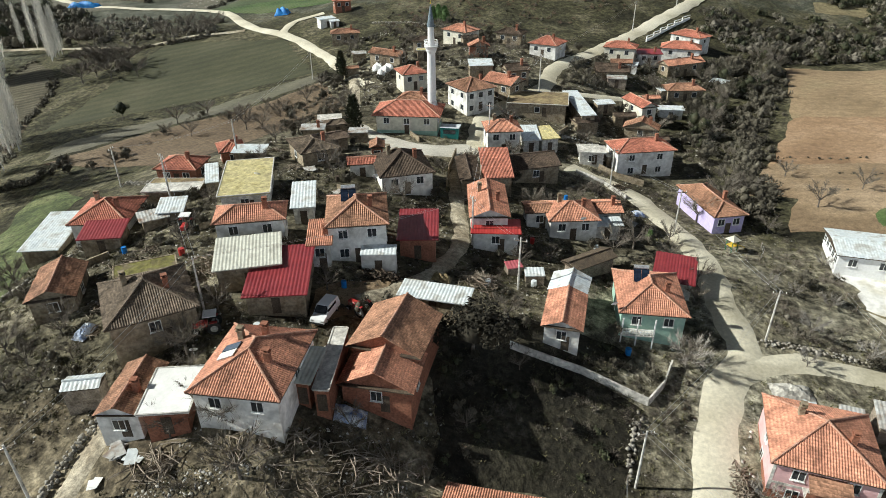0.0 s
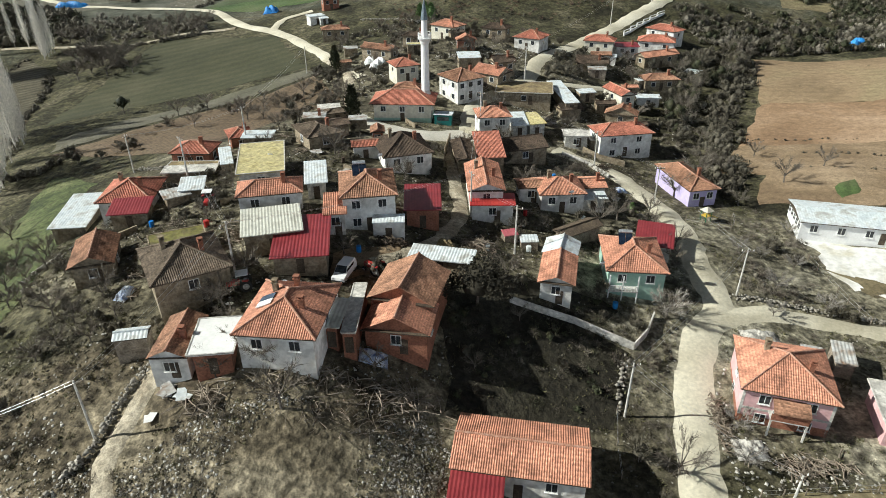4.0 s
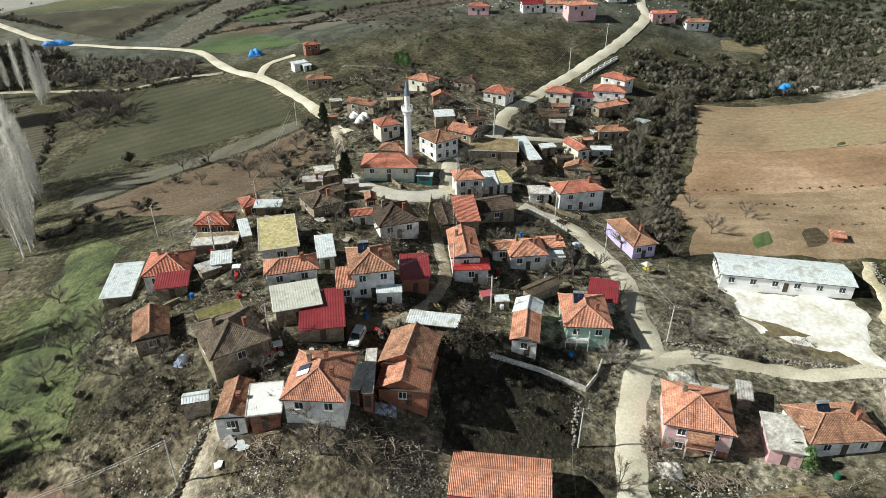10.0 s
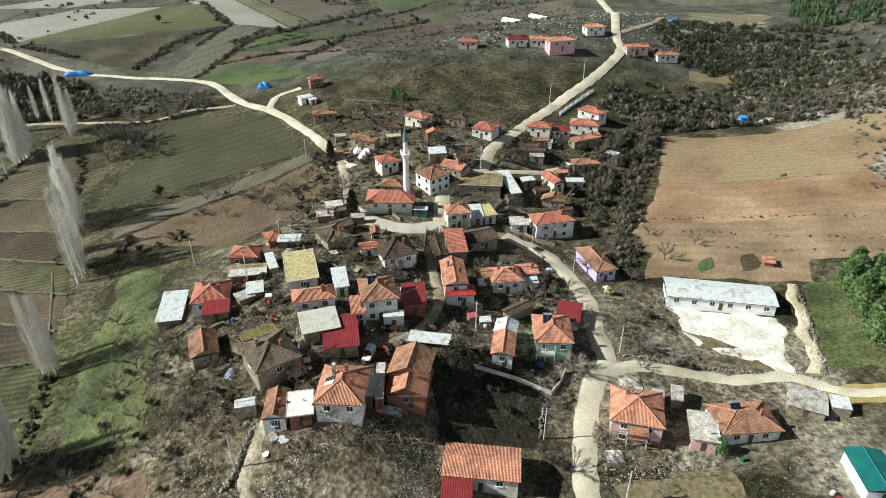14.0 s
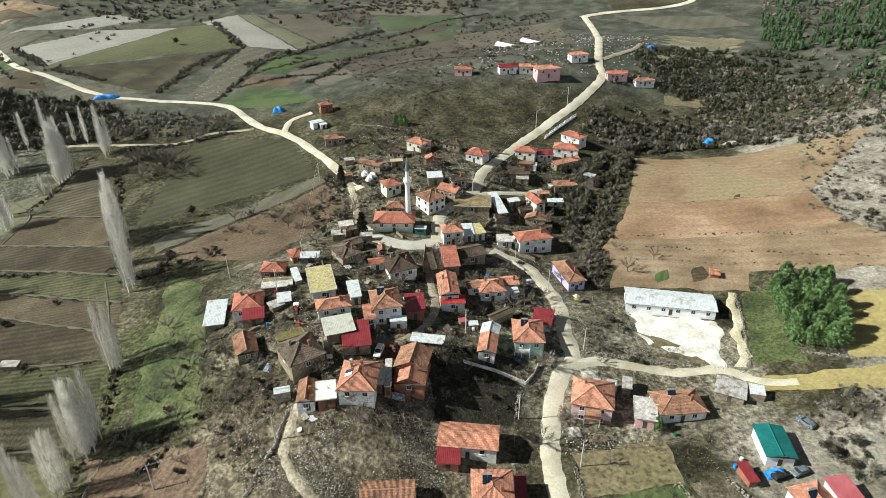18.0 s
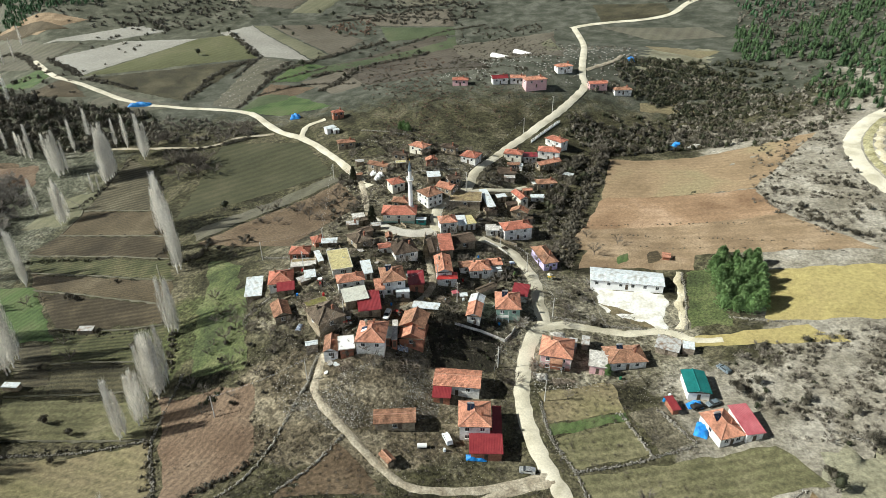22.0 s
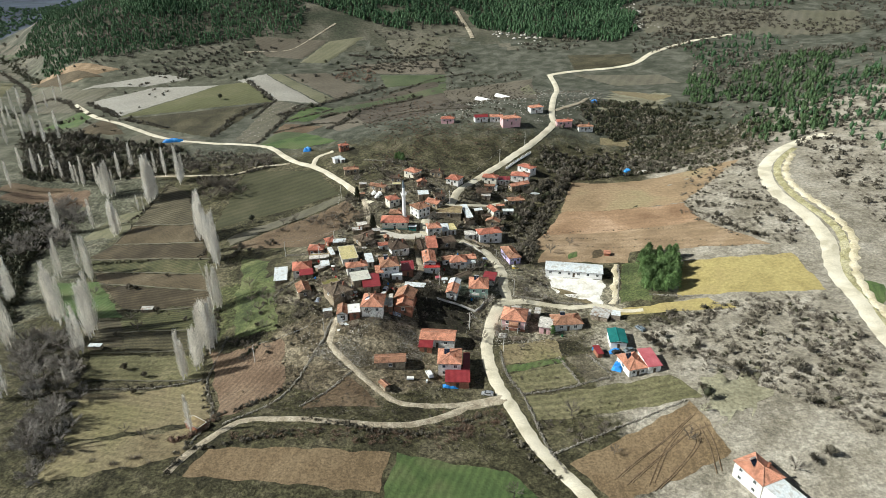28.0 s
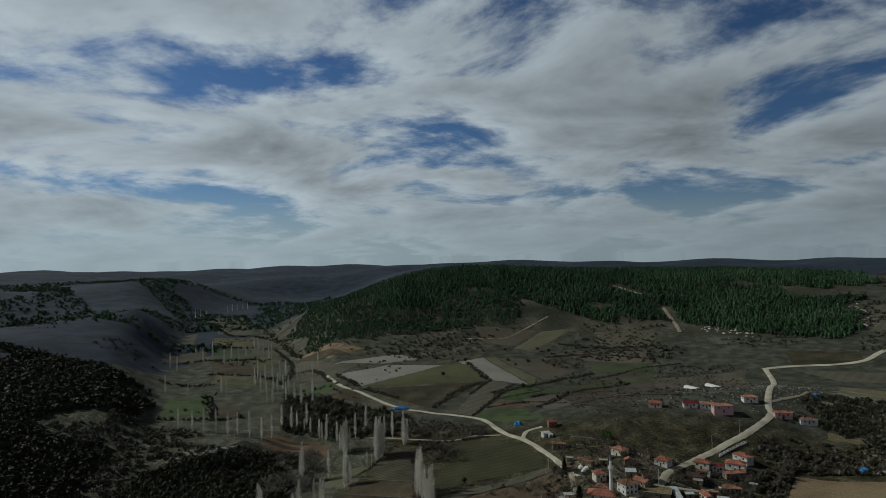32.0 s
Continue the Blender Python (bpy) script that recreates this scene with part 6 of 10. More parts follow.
def leafy_points(h, r, n, lumps=9):
    c = np.stack([rng.normal(0, r * 0.45, lumps), rng.normal(0, r * 0.45, lumps), h * rng.uniform(0.42, 0.85, lumps)], 1)
    i = rng.integers(0, lumps, n)
    d = rng.normal(size=(n, 3))
    d /= np.linalg.norm(d, axis=1, keepdims=True)
    rad = r * rng.uniform(0.35, 0.62, lumps)[i] * rng.uniform(0.55, 1.05, n)
    return c[i] + d * rad[:, None] * (1, 1, 0.8)


def heart(z, r, h, sides=7):
    """The dense inside of a crown: an uneven closed shape of short rings."""
    v, f = [], []
    levels = ((-0.5, 0.45), (-0.15, 0.95), (0.2, 0.9), (0.5, 0.4))
    for lz, lr in levels:
        for k in range(sides):
            a = 2 * math.pi * k / sides + lz
            q = r * lr * float(rng.uniform(0.65, 1.2))
            v.append((math.cos(a) * q, math.sin(a) * q, z + h * (lz + float(rng.uniform(-0.08, 0.08)))))
    for j in range(len(levels) - 1):
        for k in range(sides):
            a, b = j * sides + k, j * sides + (k + 1) % sides
            f += [(a, b, b + sides), (a, b + sides, a + sides)]
    v.append((0, 0, z + h * 0.6))
    f += [((len(levels) - 1) * sides + k, (len(levels) - 1) * sides + (k + 1) % sides, len(v) - 1) for k in range(sides)]
    return np.array(v, float), np.array(f)


def joined(a, b):
    return np.concatenate([a[0], b[0]]), np.concatenate([a[1], b[1] + len(a[0])])


def oak_proto(h=5.0, r=2.3, n=420):
    s = Soup()
    s.rod((0, 0, -0.4), (0.1, 0.0, h * 0.45), 0.18, 0.12, 6)
    for k in range(4):
        a = k * 1.6
        s.rod((0.1, 0, h * 0.4), (math.cos(a) * r * 0.5, math.sin(a) * r * 0.5, h * 0.68), 0.09, 0.03, 4)
    return s.mesh("trunk", M["bark"]), joined(heart(h * 0.62, r * 0.62, h * 0.5), leaves(leafy_points(h, r, n), 0.30))


def scrub_oak_proto(h=4.2, r=2.1, n=620, fine=1.0):
    """A thicket-like leafless crown: a dense ball of short twigs and withered leaves."""
    s = Soup()
    for k in range(4):
        a = k * 1.6
        s.rod((math.cos(a) * 0.15, math.sin(a) * 0.15, -0.3), (math.cos(a) * r * 0.5, math.sin(a) * r * 0.5, h * 0.6), 0.08, 0.03, 4)
    p = leafy_points(h, r, n, 8)
    way = p - np.array((0, 0, h * 0.3)) + rng.normal(0, 0.5, p.shape)
    v, f = blades(p * (0.85, 0.85, 0.9), way, rng.uniform(0.35, 0.9, n) * fine, rng.uniform(0.10, 0.22, n) * fine)
    return s.mesh("trunk", M["bark"]), joined(heart(h * 0.5, r * 0.55, h * 0.5), (v, f))


def pine_proto(h=7.2, r=2.5, n=900):
    s = Soup()
    s.rod((0, 0, -0.4), (0, 0, h * 0.93), 0.16, 0.03, 6)
    z = h * (0.08 + 0.9 * rng.uniform(0, 1, n) ** 0.85)
    a = np.floor(rng.uniform(0, 9, n)) * 2.4 + np.floor(z / h * 8) * 0.7 + rng.normal(0, 0.2, n)
    reach = r * np.clip(1.05 - (z / h) ** 2.2, 0.05, 1) * rng.uniform(0.3, 1.0, n)
    p = np.stack([np.cos(a) * reach, np.sin(a) * reach, z + reach * 0.12], 1)
    way = np.stack([np.cos(a), np.sin(a), 0.8 + 0 * a], 1) + rng.normal(0, 0.4, (n, 3))
    return s.mesh("trunk", M["bark"]), joined(heart(h * 0.48, r * 0.5, h * 0.75), blades(p, way, rng.uniform(0.4, 0.85, n), rng.uniform(0.24, 0.45, n)))


def plant(protos, name, places, label, category, group, size=(0.8, 1.2), clear=0.0):
    for k, place in enumerate(places):
        x, y = place[:2]
        trunk, crown = protos[k % len(protos)]
        sc = place[2] / 20.0 if len(place) > 2 else rng.uniform(*size)
        root = link(name, None, m=pose(x, y, gz(x, y), 0, 0, float(rng.uniform(0, 360))) @ Matrix.Diagonal((sc * rng.uniform(0.9, 1.1), sc, sc * rng.uniform(0.88, 1.12), 1)),
                    label=label, category=category, group=group)
        link("trunk", trunk, root)
        link("crown", crown, root)


def inside(poly, x, y):
    hit = np.zeros(len(x), bool)
    px, py = [p[0] for p in poly], [p[1] for p in poly]
    j = len(poly) - 1
    for i in range(len(poly)):
        c = ((py[i] > y) != (py[j] > y)) & (x < (px[j] - px[i]) * (y - py[i]) / (py[j] - py[i] + 1e-9) + px[i])
        hit ^= c
        j = i
    return hit


def free_of(x, y, gap=0.0):
    ok = np.ones(len(x), bool)
    for a, b, r in KEEP_OUT:
        ok &= (x - a) ** 2 + (y - b) ** 2 > (r + gap) ** 2
    return ok


def sprinkle(poly, per_100m2, clump=0.0, gap=0.3, cap=4000):
    """Random free places in a polygon; clump: 0 even, to 1 in patches."""
    px, py = np.array([p[0] for p in poly]), np.array([p[1] for p in poly])
    box = (px.max() - px.min()) * (py.max() - py.min())
    n = int(min(cap * 4, box * per_100m2 / 100 * (1 + clump)))
    x, y = rng.uniform(px.min(), px.max(), n), rng.uniform(py.min(), py.max(), n)
    ok = inside(poly, x, y)
    if clump:
        m = np.sin(x / 6.1 + 1.7 * np.sin(y / 9.3)) * np.sin(y / 5.3 + 1.3 * np.sin(x / 8.1))
        ok &= m > -1 + clump * 1.4 * rng.uniform(0.4, 1, n)
    x, y = x[ok][:cap], y[ok][:cap]
    ok = free_of(x, y, gap)
    return x[ok], y[ok]


def scatter(name, protos, x, y, size, mat, label, category, stretch=(0.8, 1.2), sink=0.05):
    """Many copies of small shapes, joined: for what nobody could count."""
    if not len(x):
        return
    z = ground(x, y) - sink
    vs, fs, n = [], [], 0
    which = rng.integers(0, len(protos), len(x))
    for k, (pv, pf) in enumerate(protos):
        sel = np.flatnonzero(which == k)
        if not len(sel):
            continue
        s = rng.uniform(*size, len(sel))
        a = rng.uniform(0, 2 * math.pi, len(sel))
        c, sn = np.cos(a) * s, np.sin(a) * s
        h = s * rng.uniform(*stretch, len(sel))
        X = pv[None, :, 0] * c[:, None] - pv[None, :, 1] * sn[:, None] + x[sel, None]
        Y = pv[None, :, 0] * sn[:, None] + pv[None, :, 1] * c[:, None] + y[sel, None]
        Z = pv[None, :, 2] * h[:, None] + z[sel, None]
        vs.append(np.stack([X, Y, Z], -1).reshape(-1, 3))
        fs.append((pf[None] + (np.arange(len(sel)) * len(pv))[:, None, None] + n).reshape(-1, pf.shape[1]))
        n += len(vs[-1])
    me = raw_mesh(name, np.concatenate(vs), np.concatenate(fs), mat)
    return link(name, me, label=label, category=category, kind="stuff")


def shrub_proto(n=56, h=1.5, wide=(0.05, 0.11), long=(0.25, 0.6)):
    """A rounded leafless bush: short twigs all through a dome."""
    d = rng.normal(size=(n, 3))
    d /= np.linalg.norm(d, axis=1, keepdims=True)
    d[:, 2] = np.abs(d[:, 2])
    base = d * rng.uniform(0.15, 0.85, n)[:, None] * (0.75 * h * 0.8, 0.75 * h * 0.8, 0.6 * h)
    way = d * (1, 1, 0.7) + rng.normal(0, 0.45, (n, 3)) + (0, 0, 0.35)
    return blades(base, way, rng.uniform(*long, n) * h, rng.uniform(*wide, n))


def leafbush_proto(n=60, h=1.6, r=1.0, size=0.36):
    p = leafy_points(h * 1.25, r, n, 5)
    p[:, 2] = np.maximum(0.1, p[:, 2] - h * 0.35)
    return joined(heart(h * 0.36, r * 0.5, h * 0.6), leaves(p, size))


def fir_far_proto(h=5.5, n=17, spray=0.27):
    """A distant pine: a loose, rounded cone of needle sprays."""
    z = h * rng.uniform(0.08, 0.95, n)
    a = rng.uniform(0, 2 * math.pi, n)
    q = 0.36 * h * np.clip(1.08 - (z / h) ** 1.6, 0.1, 1) * rng.uniform(0.4, 1.0, n)
    return joined(heart(h * 0.42, 0.2 * h, h * 0.62), leaves(np.stack([np.cos(a) * q, np.sin(a) * q, z], 1), spray * h))


def stone_proto():
    c = np.array([(x, y, z) for z in (-0.3, 0.42) for y in (-0.5, 0.5) for x in (-0.5, 0.5)], float)
    c[4:, :2] *= rng.uniform(0.55, 0.95)
    c += rng.normal(0, 0.09, c.shape)
    return c, np.array([(0, 2, 3, 1), (4, 5, 7, 6), (0, 1, 5, 4), (2, 6, 7, 3), (0, 4, 6, 2), (1, 3, 7, 5)])


def tuft_proto(n=9, h=0.4):
    a = rng.uniform(0, 2 * math.pi, n)
    way = np.stack([np.cos(a) * 0.7, np.sin(a) * 0.7, np.ones(n)], 1)
    return blades(rng.normal(0, 0.12, (n, 3)) * (1, 1, 0), way, rng.uniform(0.5, 1.1, n) * h, np.full(n, 0.09))


def crowned(protos, mat):
    return [(t, raw_mesh("crown", v, f, mat)) for t, (v, f) in protos]


BARE = crowned([bare_proto() for _ in range(4)], M["twig"])
BARE_PALE = crowned([bare_proto(5.5, 2.8, 620) for _ in range(3)], M["twig_mid"])
WIDE_BARE = crowned([bare_proto(6.5, 4.2, 900, 12) for _ in range(3)], M["twig"])
POPLARS = crowned([poplar_proto(h) for h in (21, 20, 21.5, 19.5, 20.5)], M["twig_pale"])
OAKS = crowned([oak_proto() for _ in range(3)], M["oak"])
BIG_BUSH = crowned([oak_proto(5.6, 3.4, 5200)], M["darkbush"])
SCRUBOAKS = crowned([scrub_oak_proto() for _ in range(4)], M["scrubleaf"])
PINES = crowned([pine_proto() for _ in range(4)], M["pine"])
DARK_PINES = crowned([pine_proto(7.5, 1.5, 900)], M["oak"])
SHRUBS = [shrub_proto() for _ in range(5)]
FINE_SHRUBS = [shrub_proto(130, 1.5, (0.02, 0.045), (0.25, 0.7)) for _ in range(6)]
BUSHES = [leafbush_proto() for _ in range(4)]
STONES = [stone_proto() for _ in range(6)]
TUFTS = [tuft_proto() for _ in range(4)]
FIRS = [fir_far_proto(5.2, 22, 0.17) for _ in range(9)]
MID_FIRS = [fir_far_proto(5.0, 90, 0.115) for _ in range(8)]
FINE_LUMPS = [leafbush_proto(95, 3.6, 2.6, 0.62) for _ in range(5)]
LUMPS = [leafbush_proto(22, 3.2, 2.2, 1.5) for _ in range(4)]


KEEP_OUT.extend(TAKEN)

ZONES = {
    "ravine": [(43.4, 108.7), (59.1, 152.7), (74.8, 162.9), (87.8, 193.5), (82.1, 201.3), (68.8, 183.3), (56.4, 165.9), (45.9, 133.0)],
    "belt": [(71.2, 227.9), (130.6, 226.4), (169.1, 202.3), (164.8, 183.1), (120.3, 195.5), (88.8, 190.1), (72.1, 200.0)],
    "oakhill": [(113.9, 305.4), (160.3, 316.6), (179.8, 294.2), (182.6, 219.0), (169.1, 202.3), (134.4, 238.7), (122.2, 256.4), (109.5, 278.8)],
    "hillE": [(165.2, 194.2), (235.0, 233.6), (145.9, 83.2), (134.8, 101.6), (137.8, 138.9)],
    "pinesE": [(245.0, 429.3), (334.3, 501.1), (412.4, 397.5), (292.4, 210.9), (246.8, 230.6), (210.0, 249.3), (213.1, 335.3)],
    "slopeF": [(86.2, 32.8), (119.8, 32.4), (158.2, 29.5), (159.0, 5.5), (152.9, -17.3), (133.0, -49.5), (124.2, -34.6), (103.4, -12.4), (87.8, -8.3), (84.7, 9.3)],
    "slopeG": [(224.8, 178.7), (278.1, 187.3), (208.4, 72.5), (204.7, 88.5), (208.2, 141.3)],
    "slopeH": [(129.7, 120.7), (186.1, 143.1), (180.7, 72.9), (173.0, 63.3), (157.9, 74.0), (138.7, 102.6)],
    "oakNW": [(-280.8, 223), (-352.8, 340.4), (-259.1, 291.7), (-190.8, 272.3), (-165.6, 233.7), (-172.8, 223), (-208.3, 221.2)],
    "river": [(-110.4, -61.4), (-111.6, -42.8), (-117.4, -23.9), (-130, 4.4), (-153.5, 35.4), (-176.3, 36.5)],
    "riverK": [(-237.4, 125.8), (-214.1, 141.3), (-218.2, 175.1), (-237.1, 202.1), (-265.1, 177.3)],
    "sw": [(-138.0, -28.9), (-98.7, -46.7), (-78.9, -45.1), (-84.7, -52.7), (-129.6, -43.2)],
    "westslope": [(-86.3, 65.6), (-62.2, 48.0), (-51.9, 33.9), (-53.0, 29.9), (-64.4, 33.1), (-77.6, 46.6)],
    "nwfringe": [(-86.8, 90.1), (-78.9, 103.8), (-79.3, 124.9), (-62.4, 126.6), (-49.7, 128.0), (-39.3, 144.6), (-43.5, 155.8), (-59.5, 140.8), (-82.1, 138.5), (-87.9, 101.8)],
    "shedW": [(42.2, 70.9), (54.0, 77.5), (54.6, 61.2), (66.1, 46.2), (47.5, 48.6), (37.3, 50.3)],
    "hedge": [(-67.2, -35.3), (-27.9, -33.3), (3.7, -29.5), (3.7, -40.3), (-26.9, -40.0), (-60.1, -38.8)],
    "hedge2": [(4.3, -21.8), (26.3, -20.9), (27.1, -26.0), (11.5, -35.0), (4.3, -38.6)],
    "bushR": [(34.1, -26.1), (59.1, -29.0), (54.5, -38.1), (40.1, -38.9)],
    "northscrub": [(-65.7, 326.8), (-47.9, 421.1), (1.3, 371.9), (0.1, 238.0), (-41.6, 250.0)],
    "hillgrass": [(7.3, 434.4), (74.2, 424.2), (95.6, 392.2), (56.5, 278.9), (21.6, 252.2), (5.6, 253.6)],
    "oakmid": [(-147.6, 185.4), (-153.5, 202.9), (-139.9, 209.4), (-127.3, 190.2), (-127.3, 179)],
    "village": [(-62.3, 54.7), (-28.8, 102.1), (23.7, 111.8), (39.1, 69.3), (23.4, 33.5), (-41.9, 15.3)],
    "darkplot": [(-1.3, 55.6), (4.3, 47.2), (11.5, 47.1), (20.2, 45.0), (12.7, 25.9), (-4.0, 23.4), (-5.2, 36.1)],
    "roadside": [(17.8, 35.4), (24.3, 40.3), (20.3, 18.9), (14.1, 18.4)],
    "rside2": [(29.6, 34.9), (30.0, 30.4), (26.5, 18.9), (23.5, 18.9)],
    "nwwood": [(-272.8, 22.3), (-314.2, 60.9), (-330.3, 125.7), (-302.8, 155.4), (-256.5, 192), (-232.9, 176.1), (-225.2, 121), (-184.2, 41.4)],
    "belt2": [(86.6, 260.6), (108.6, 274.6), (138.9, 285.0), (144.5, 272.3), (115.7, 266.9), (90.6, 252.8)],
    "terraces": [(-154.4, -7.0), (-151.4, 113.8), (-91.5, 104.1), (-90.2, -23.8)],
    "northvillage": [(-47.3, 94.2), (-53.8, 142.8), (-49.7, 199.2), (-17.7, 208.4), (12.9, 176.6), (51.4, 182.5), (56.5, 133.5), (43.9, 105.5), (18.3, 103.9), (12.7, 121.5), (-18.6, 125.0), (-28.8, 102.1)],
    "eastbrush": [(131.5, 264.6), (177.0, 306.2), (199.7, 246.9), (246.8, 272.0), (210.7, 191.1), (185.8, 175.9), (160.4, 176.0), (146.1, 201.6), (129.8, 225.1)],
    "redscrub": [(-103.9, 466.5), (-59.1, 455.8), (-64.1, 512.6), (-104, 510.5)],
    "redbank": [(-178.6, 262.3), (-114, 244.3), (-111.2, 220.5), (-124, 215.3), (-163, 225.9)],
    "farhedge": [(-129.2, 331.9), (-98, 384.3), (-48.1, 437.5), (-46.3, 452.6), (-100.8, 401.6), (-134, 342)],
    "scrubmid": [(13.3, 457.1), (15.3, 426.6), (40.3, 425.8), (86.4, 435.8), (84, 459.2), (37, 459.5)],
    "hillside": [(-42.7, 204.3), (-36.9, 271.2), (12.1, 260.6), (52.7, 260.3), (63.1, 242.6), (33.2, 210.4), (-3.3, 188.3)],
    "hamlet": [(-4.2, 269.4), (10.2, 353.0), (67.1, 381.7), (99.5, 390.9), (143.3, 355.9), (124.0, 275.3), (94.4, 264.1), (53.0, 262.8)],
    "foot": [(-312.9, 496.7), (-270.7, 467.8), (-186.1, 523.6), (-211.5, 574.2), (-252.9, 599.3), (-286.5, 593.3)],
    "foot2": [(-106, 515.2), (16.7, 469.9), (18.8, 590.5), (-60.5, 607.4)],
    "rocks": [(95.5, 630.5), (141.4, 628.5), (144.9, 585.1), (106.6, 575.8), (61.5, 602.7)],
    "pinesA": [(198.3, 318.8), (216.8, 302), (244.1, 355.1), (249.8, 397.5), (227.9, 387.4)],
    "pinesB": [(223.9, 310.1), (254.6, 285.7), (271.9, 241.5), (352.2, 383.3), (344.4, 424), (305.7, 401.4), (260.2, 368.4)],
    "pinesC": [(202.2, 219.9), (214.7, 192), (249.8, 202.6), (281.1, 258.1), (254.6, 285.7), (228.1, 266.8)],
    "darkoaks": [(114.8, 254), (167.6, 246.4), (190, 216.2), (218.2, 286.3), (198.1, 315.8), (160.6, 314.4), (122, 290.2)],
    "darkoaks_low": [(66.3, 209.6), (89.1, 195.7), (157.3, 190), (183.2, 216.6), (119.2, 239.5), (74.7, 232.9)],
    "fieldtrees": [(-82.1, 399.5), (-37, 312.6), (45.2, 309), (101.6, 436.3), (5.6, 493.3)],
}
# poplars: x, y, height
POPLAR_PLACES = [(-124.2, 122.3, 27.75), (-130.3, 132.2, 24.5), (-127.1, 127.1, 27.75), (-169.4, 209.4, 24), (-168.1, 211.8, 18.5), (-106.6, 91.2, 26.75), (-111.5, 98.9, 21), (-108.4, 94.4, 24.25), (-116.5, 107.2, 21.25), (-95.1, 52.8, 20.75), (-92.9, 49.8, 18.75), (-90, 21.8, 24), (-88.2, 22.8, 21), (-88.7, 20.9, 23.25), (-92.4, 24.4, 19), (-89.3, 10.2, 20.5), (-93.1, 16.2, 14.75), (-93.3, 4.4, 20), (-92.7, 5.8, 15.5), (-179.7, 189.5, 27.75)]
POPLAR_PLACES += [(-180.1, 186.4, 27.75), (-179.7, 193.1, 23.5), (-185, 194.2, 26), (-212.8, 198.5, 24.5), (-211.7, 200.7, 22.75), (-218.5, 204.4, 19), (-187.9, 151.2, 22.25), (-187, 152.6, 19), (-185.6, 179, 11), (-181.6, 178.3, 9), (-281.3, 235.4, 12), (-273.4, 232.7, 13.75), (-264.1, 228.5, 13.5), (-257.2, 226.3, 15.25), (-242.9, 219.1, 15.75), (-237.8, 216, 15.5), (-226.3, 158.3, 24), (-196.3, 105.2, 22.25), (-174.7, 95.6, 25.75), (-178.8, 99.8, 21.5)]
POPLAR_PLACES += [(-192.2, 115.8, 16.75), (-165, 49.8, 27.75), (-169.5, 54.2, 27.75), (-145.8, 40.2, 27.75), (-143.8, 34.9, 27.75), (-145.8, 41.7, 16.75), (-140.5, 21.8, 22.25), (-132.6, -4, 8.5), (-75.9, -33.7, 14.75), (-203.2, 74.9, 27.75), (-174, 28.6, 27.75), (-151.1, -11.7, 27.75)]
FAR_POPLARS = [(-592.2, 536.8), (-550.1, 523.1), (-538.9, 540.9), (-372.7, 417.1), (-366.2, 423.1), (-371.3, 397.7), (-380.2, 461.2), (-431.1, 291.5), (-567.9, 423.9), (-551.6, 416.9), (-481, 316.4), (-424.1, 333.9), (-411.1, 324.4), (-333.6, 329.2), (-345.2, 298.6), (-288.8, 234.2), (-277.2, 230.6), (-266.8, 237.1), (-227.4, 214.9), (-215, 222), (-194.3, 215.7), (-191.2, 224.2), (-183.4, 221.5), (-212.3, 236), (-209.8, 201.6), (-207.5, 163.3), (-194.7, 161.8)]
FAR_POPLARS += [(-994.2, 994.6), (-994.1, 1013.3), (-1015, 1061.1), (-1037.2, 1172), (-1054.9, 1216.1), (-1055.7, 1238.1), (-1056.5, 1265), (-1027.2, 1245), (-595.1, 505.2), (-577.7, 498), (-540.1, 493.8), (-528.6, 509.5), (-435.3, 416.3), (-418.1, 405.5), (-419.3, 422.5), (-400, 407.7), (-401.8, 423.4), (-372.9, 209.1), (-355.7, 205.4), (-342.4, 203.3), (-331.9, 204.8), (-316.9, 200), (-311.9, 205.6), (-296.4, 199.7), (-284.2, 198.1), (-281.5, 207.7), (-246.4, 221.1), (-238, 218), (-575.2, 614.6), (-554.9, 595.2), (-519.9, 555.2), (-499.2, 536.9), (-494.4, 536.8), (-378.1, 360.7), (-368.7, 354), (-366.3, 360.4), (-355.1, 353), (-387.1, 350.4), (-383.4, 354.3), (-409.1, 371.7), (-320.4, 307.4), (-303.8, 291.6), (-332.1, 310.7), (-292.1, 292.2), (-342.6, 304.2)]
OAK_PLACES = [(-102.8, 140.2), (91.6, -25.3), (-196.9, 393.2), (-155.5, 390), (-107.1, 360.1), (-48.9, 490.7), (-20, 388.8), (-71.7, 332), (-91.8, 457.8), (38.7, 423.8), (-212.1, 477), (-204.6, 472.6), (-195.2, 472), (-134.6, 460.9), (-63.9, 345.3), (-107.2, 523.8), (-121.3, 530.2), (-160.2, 525.7)]
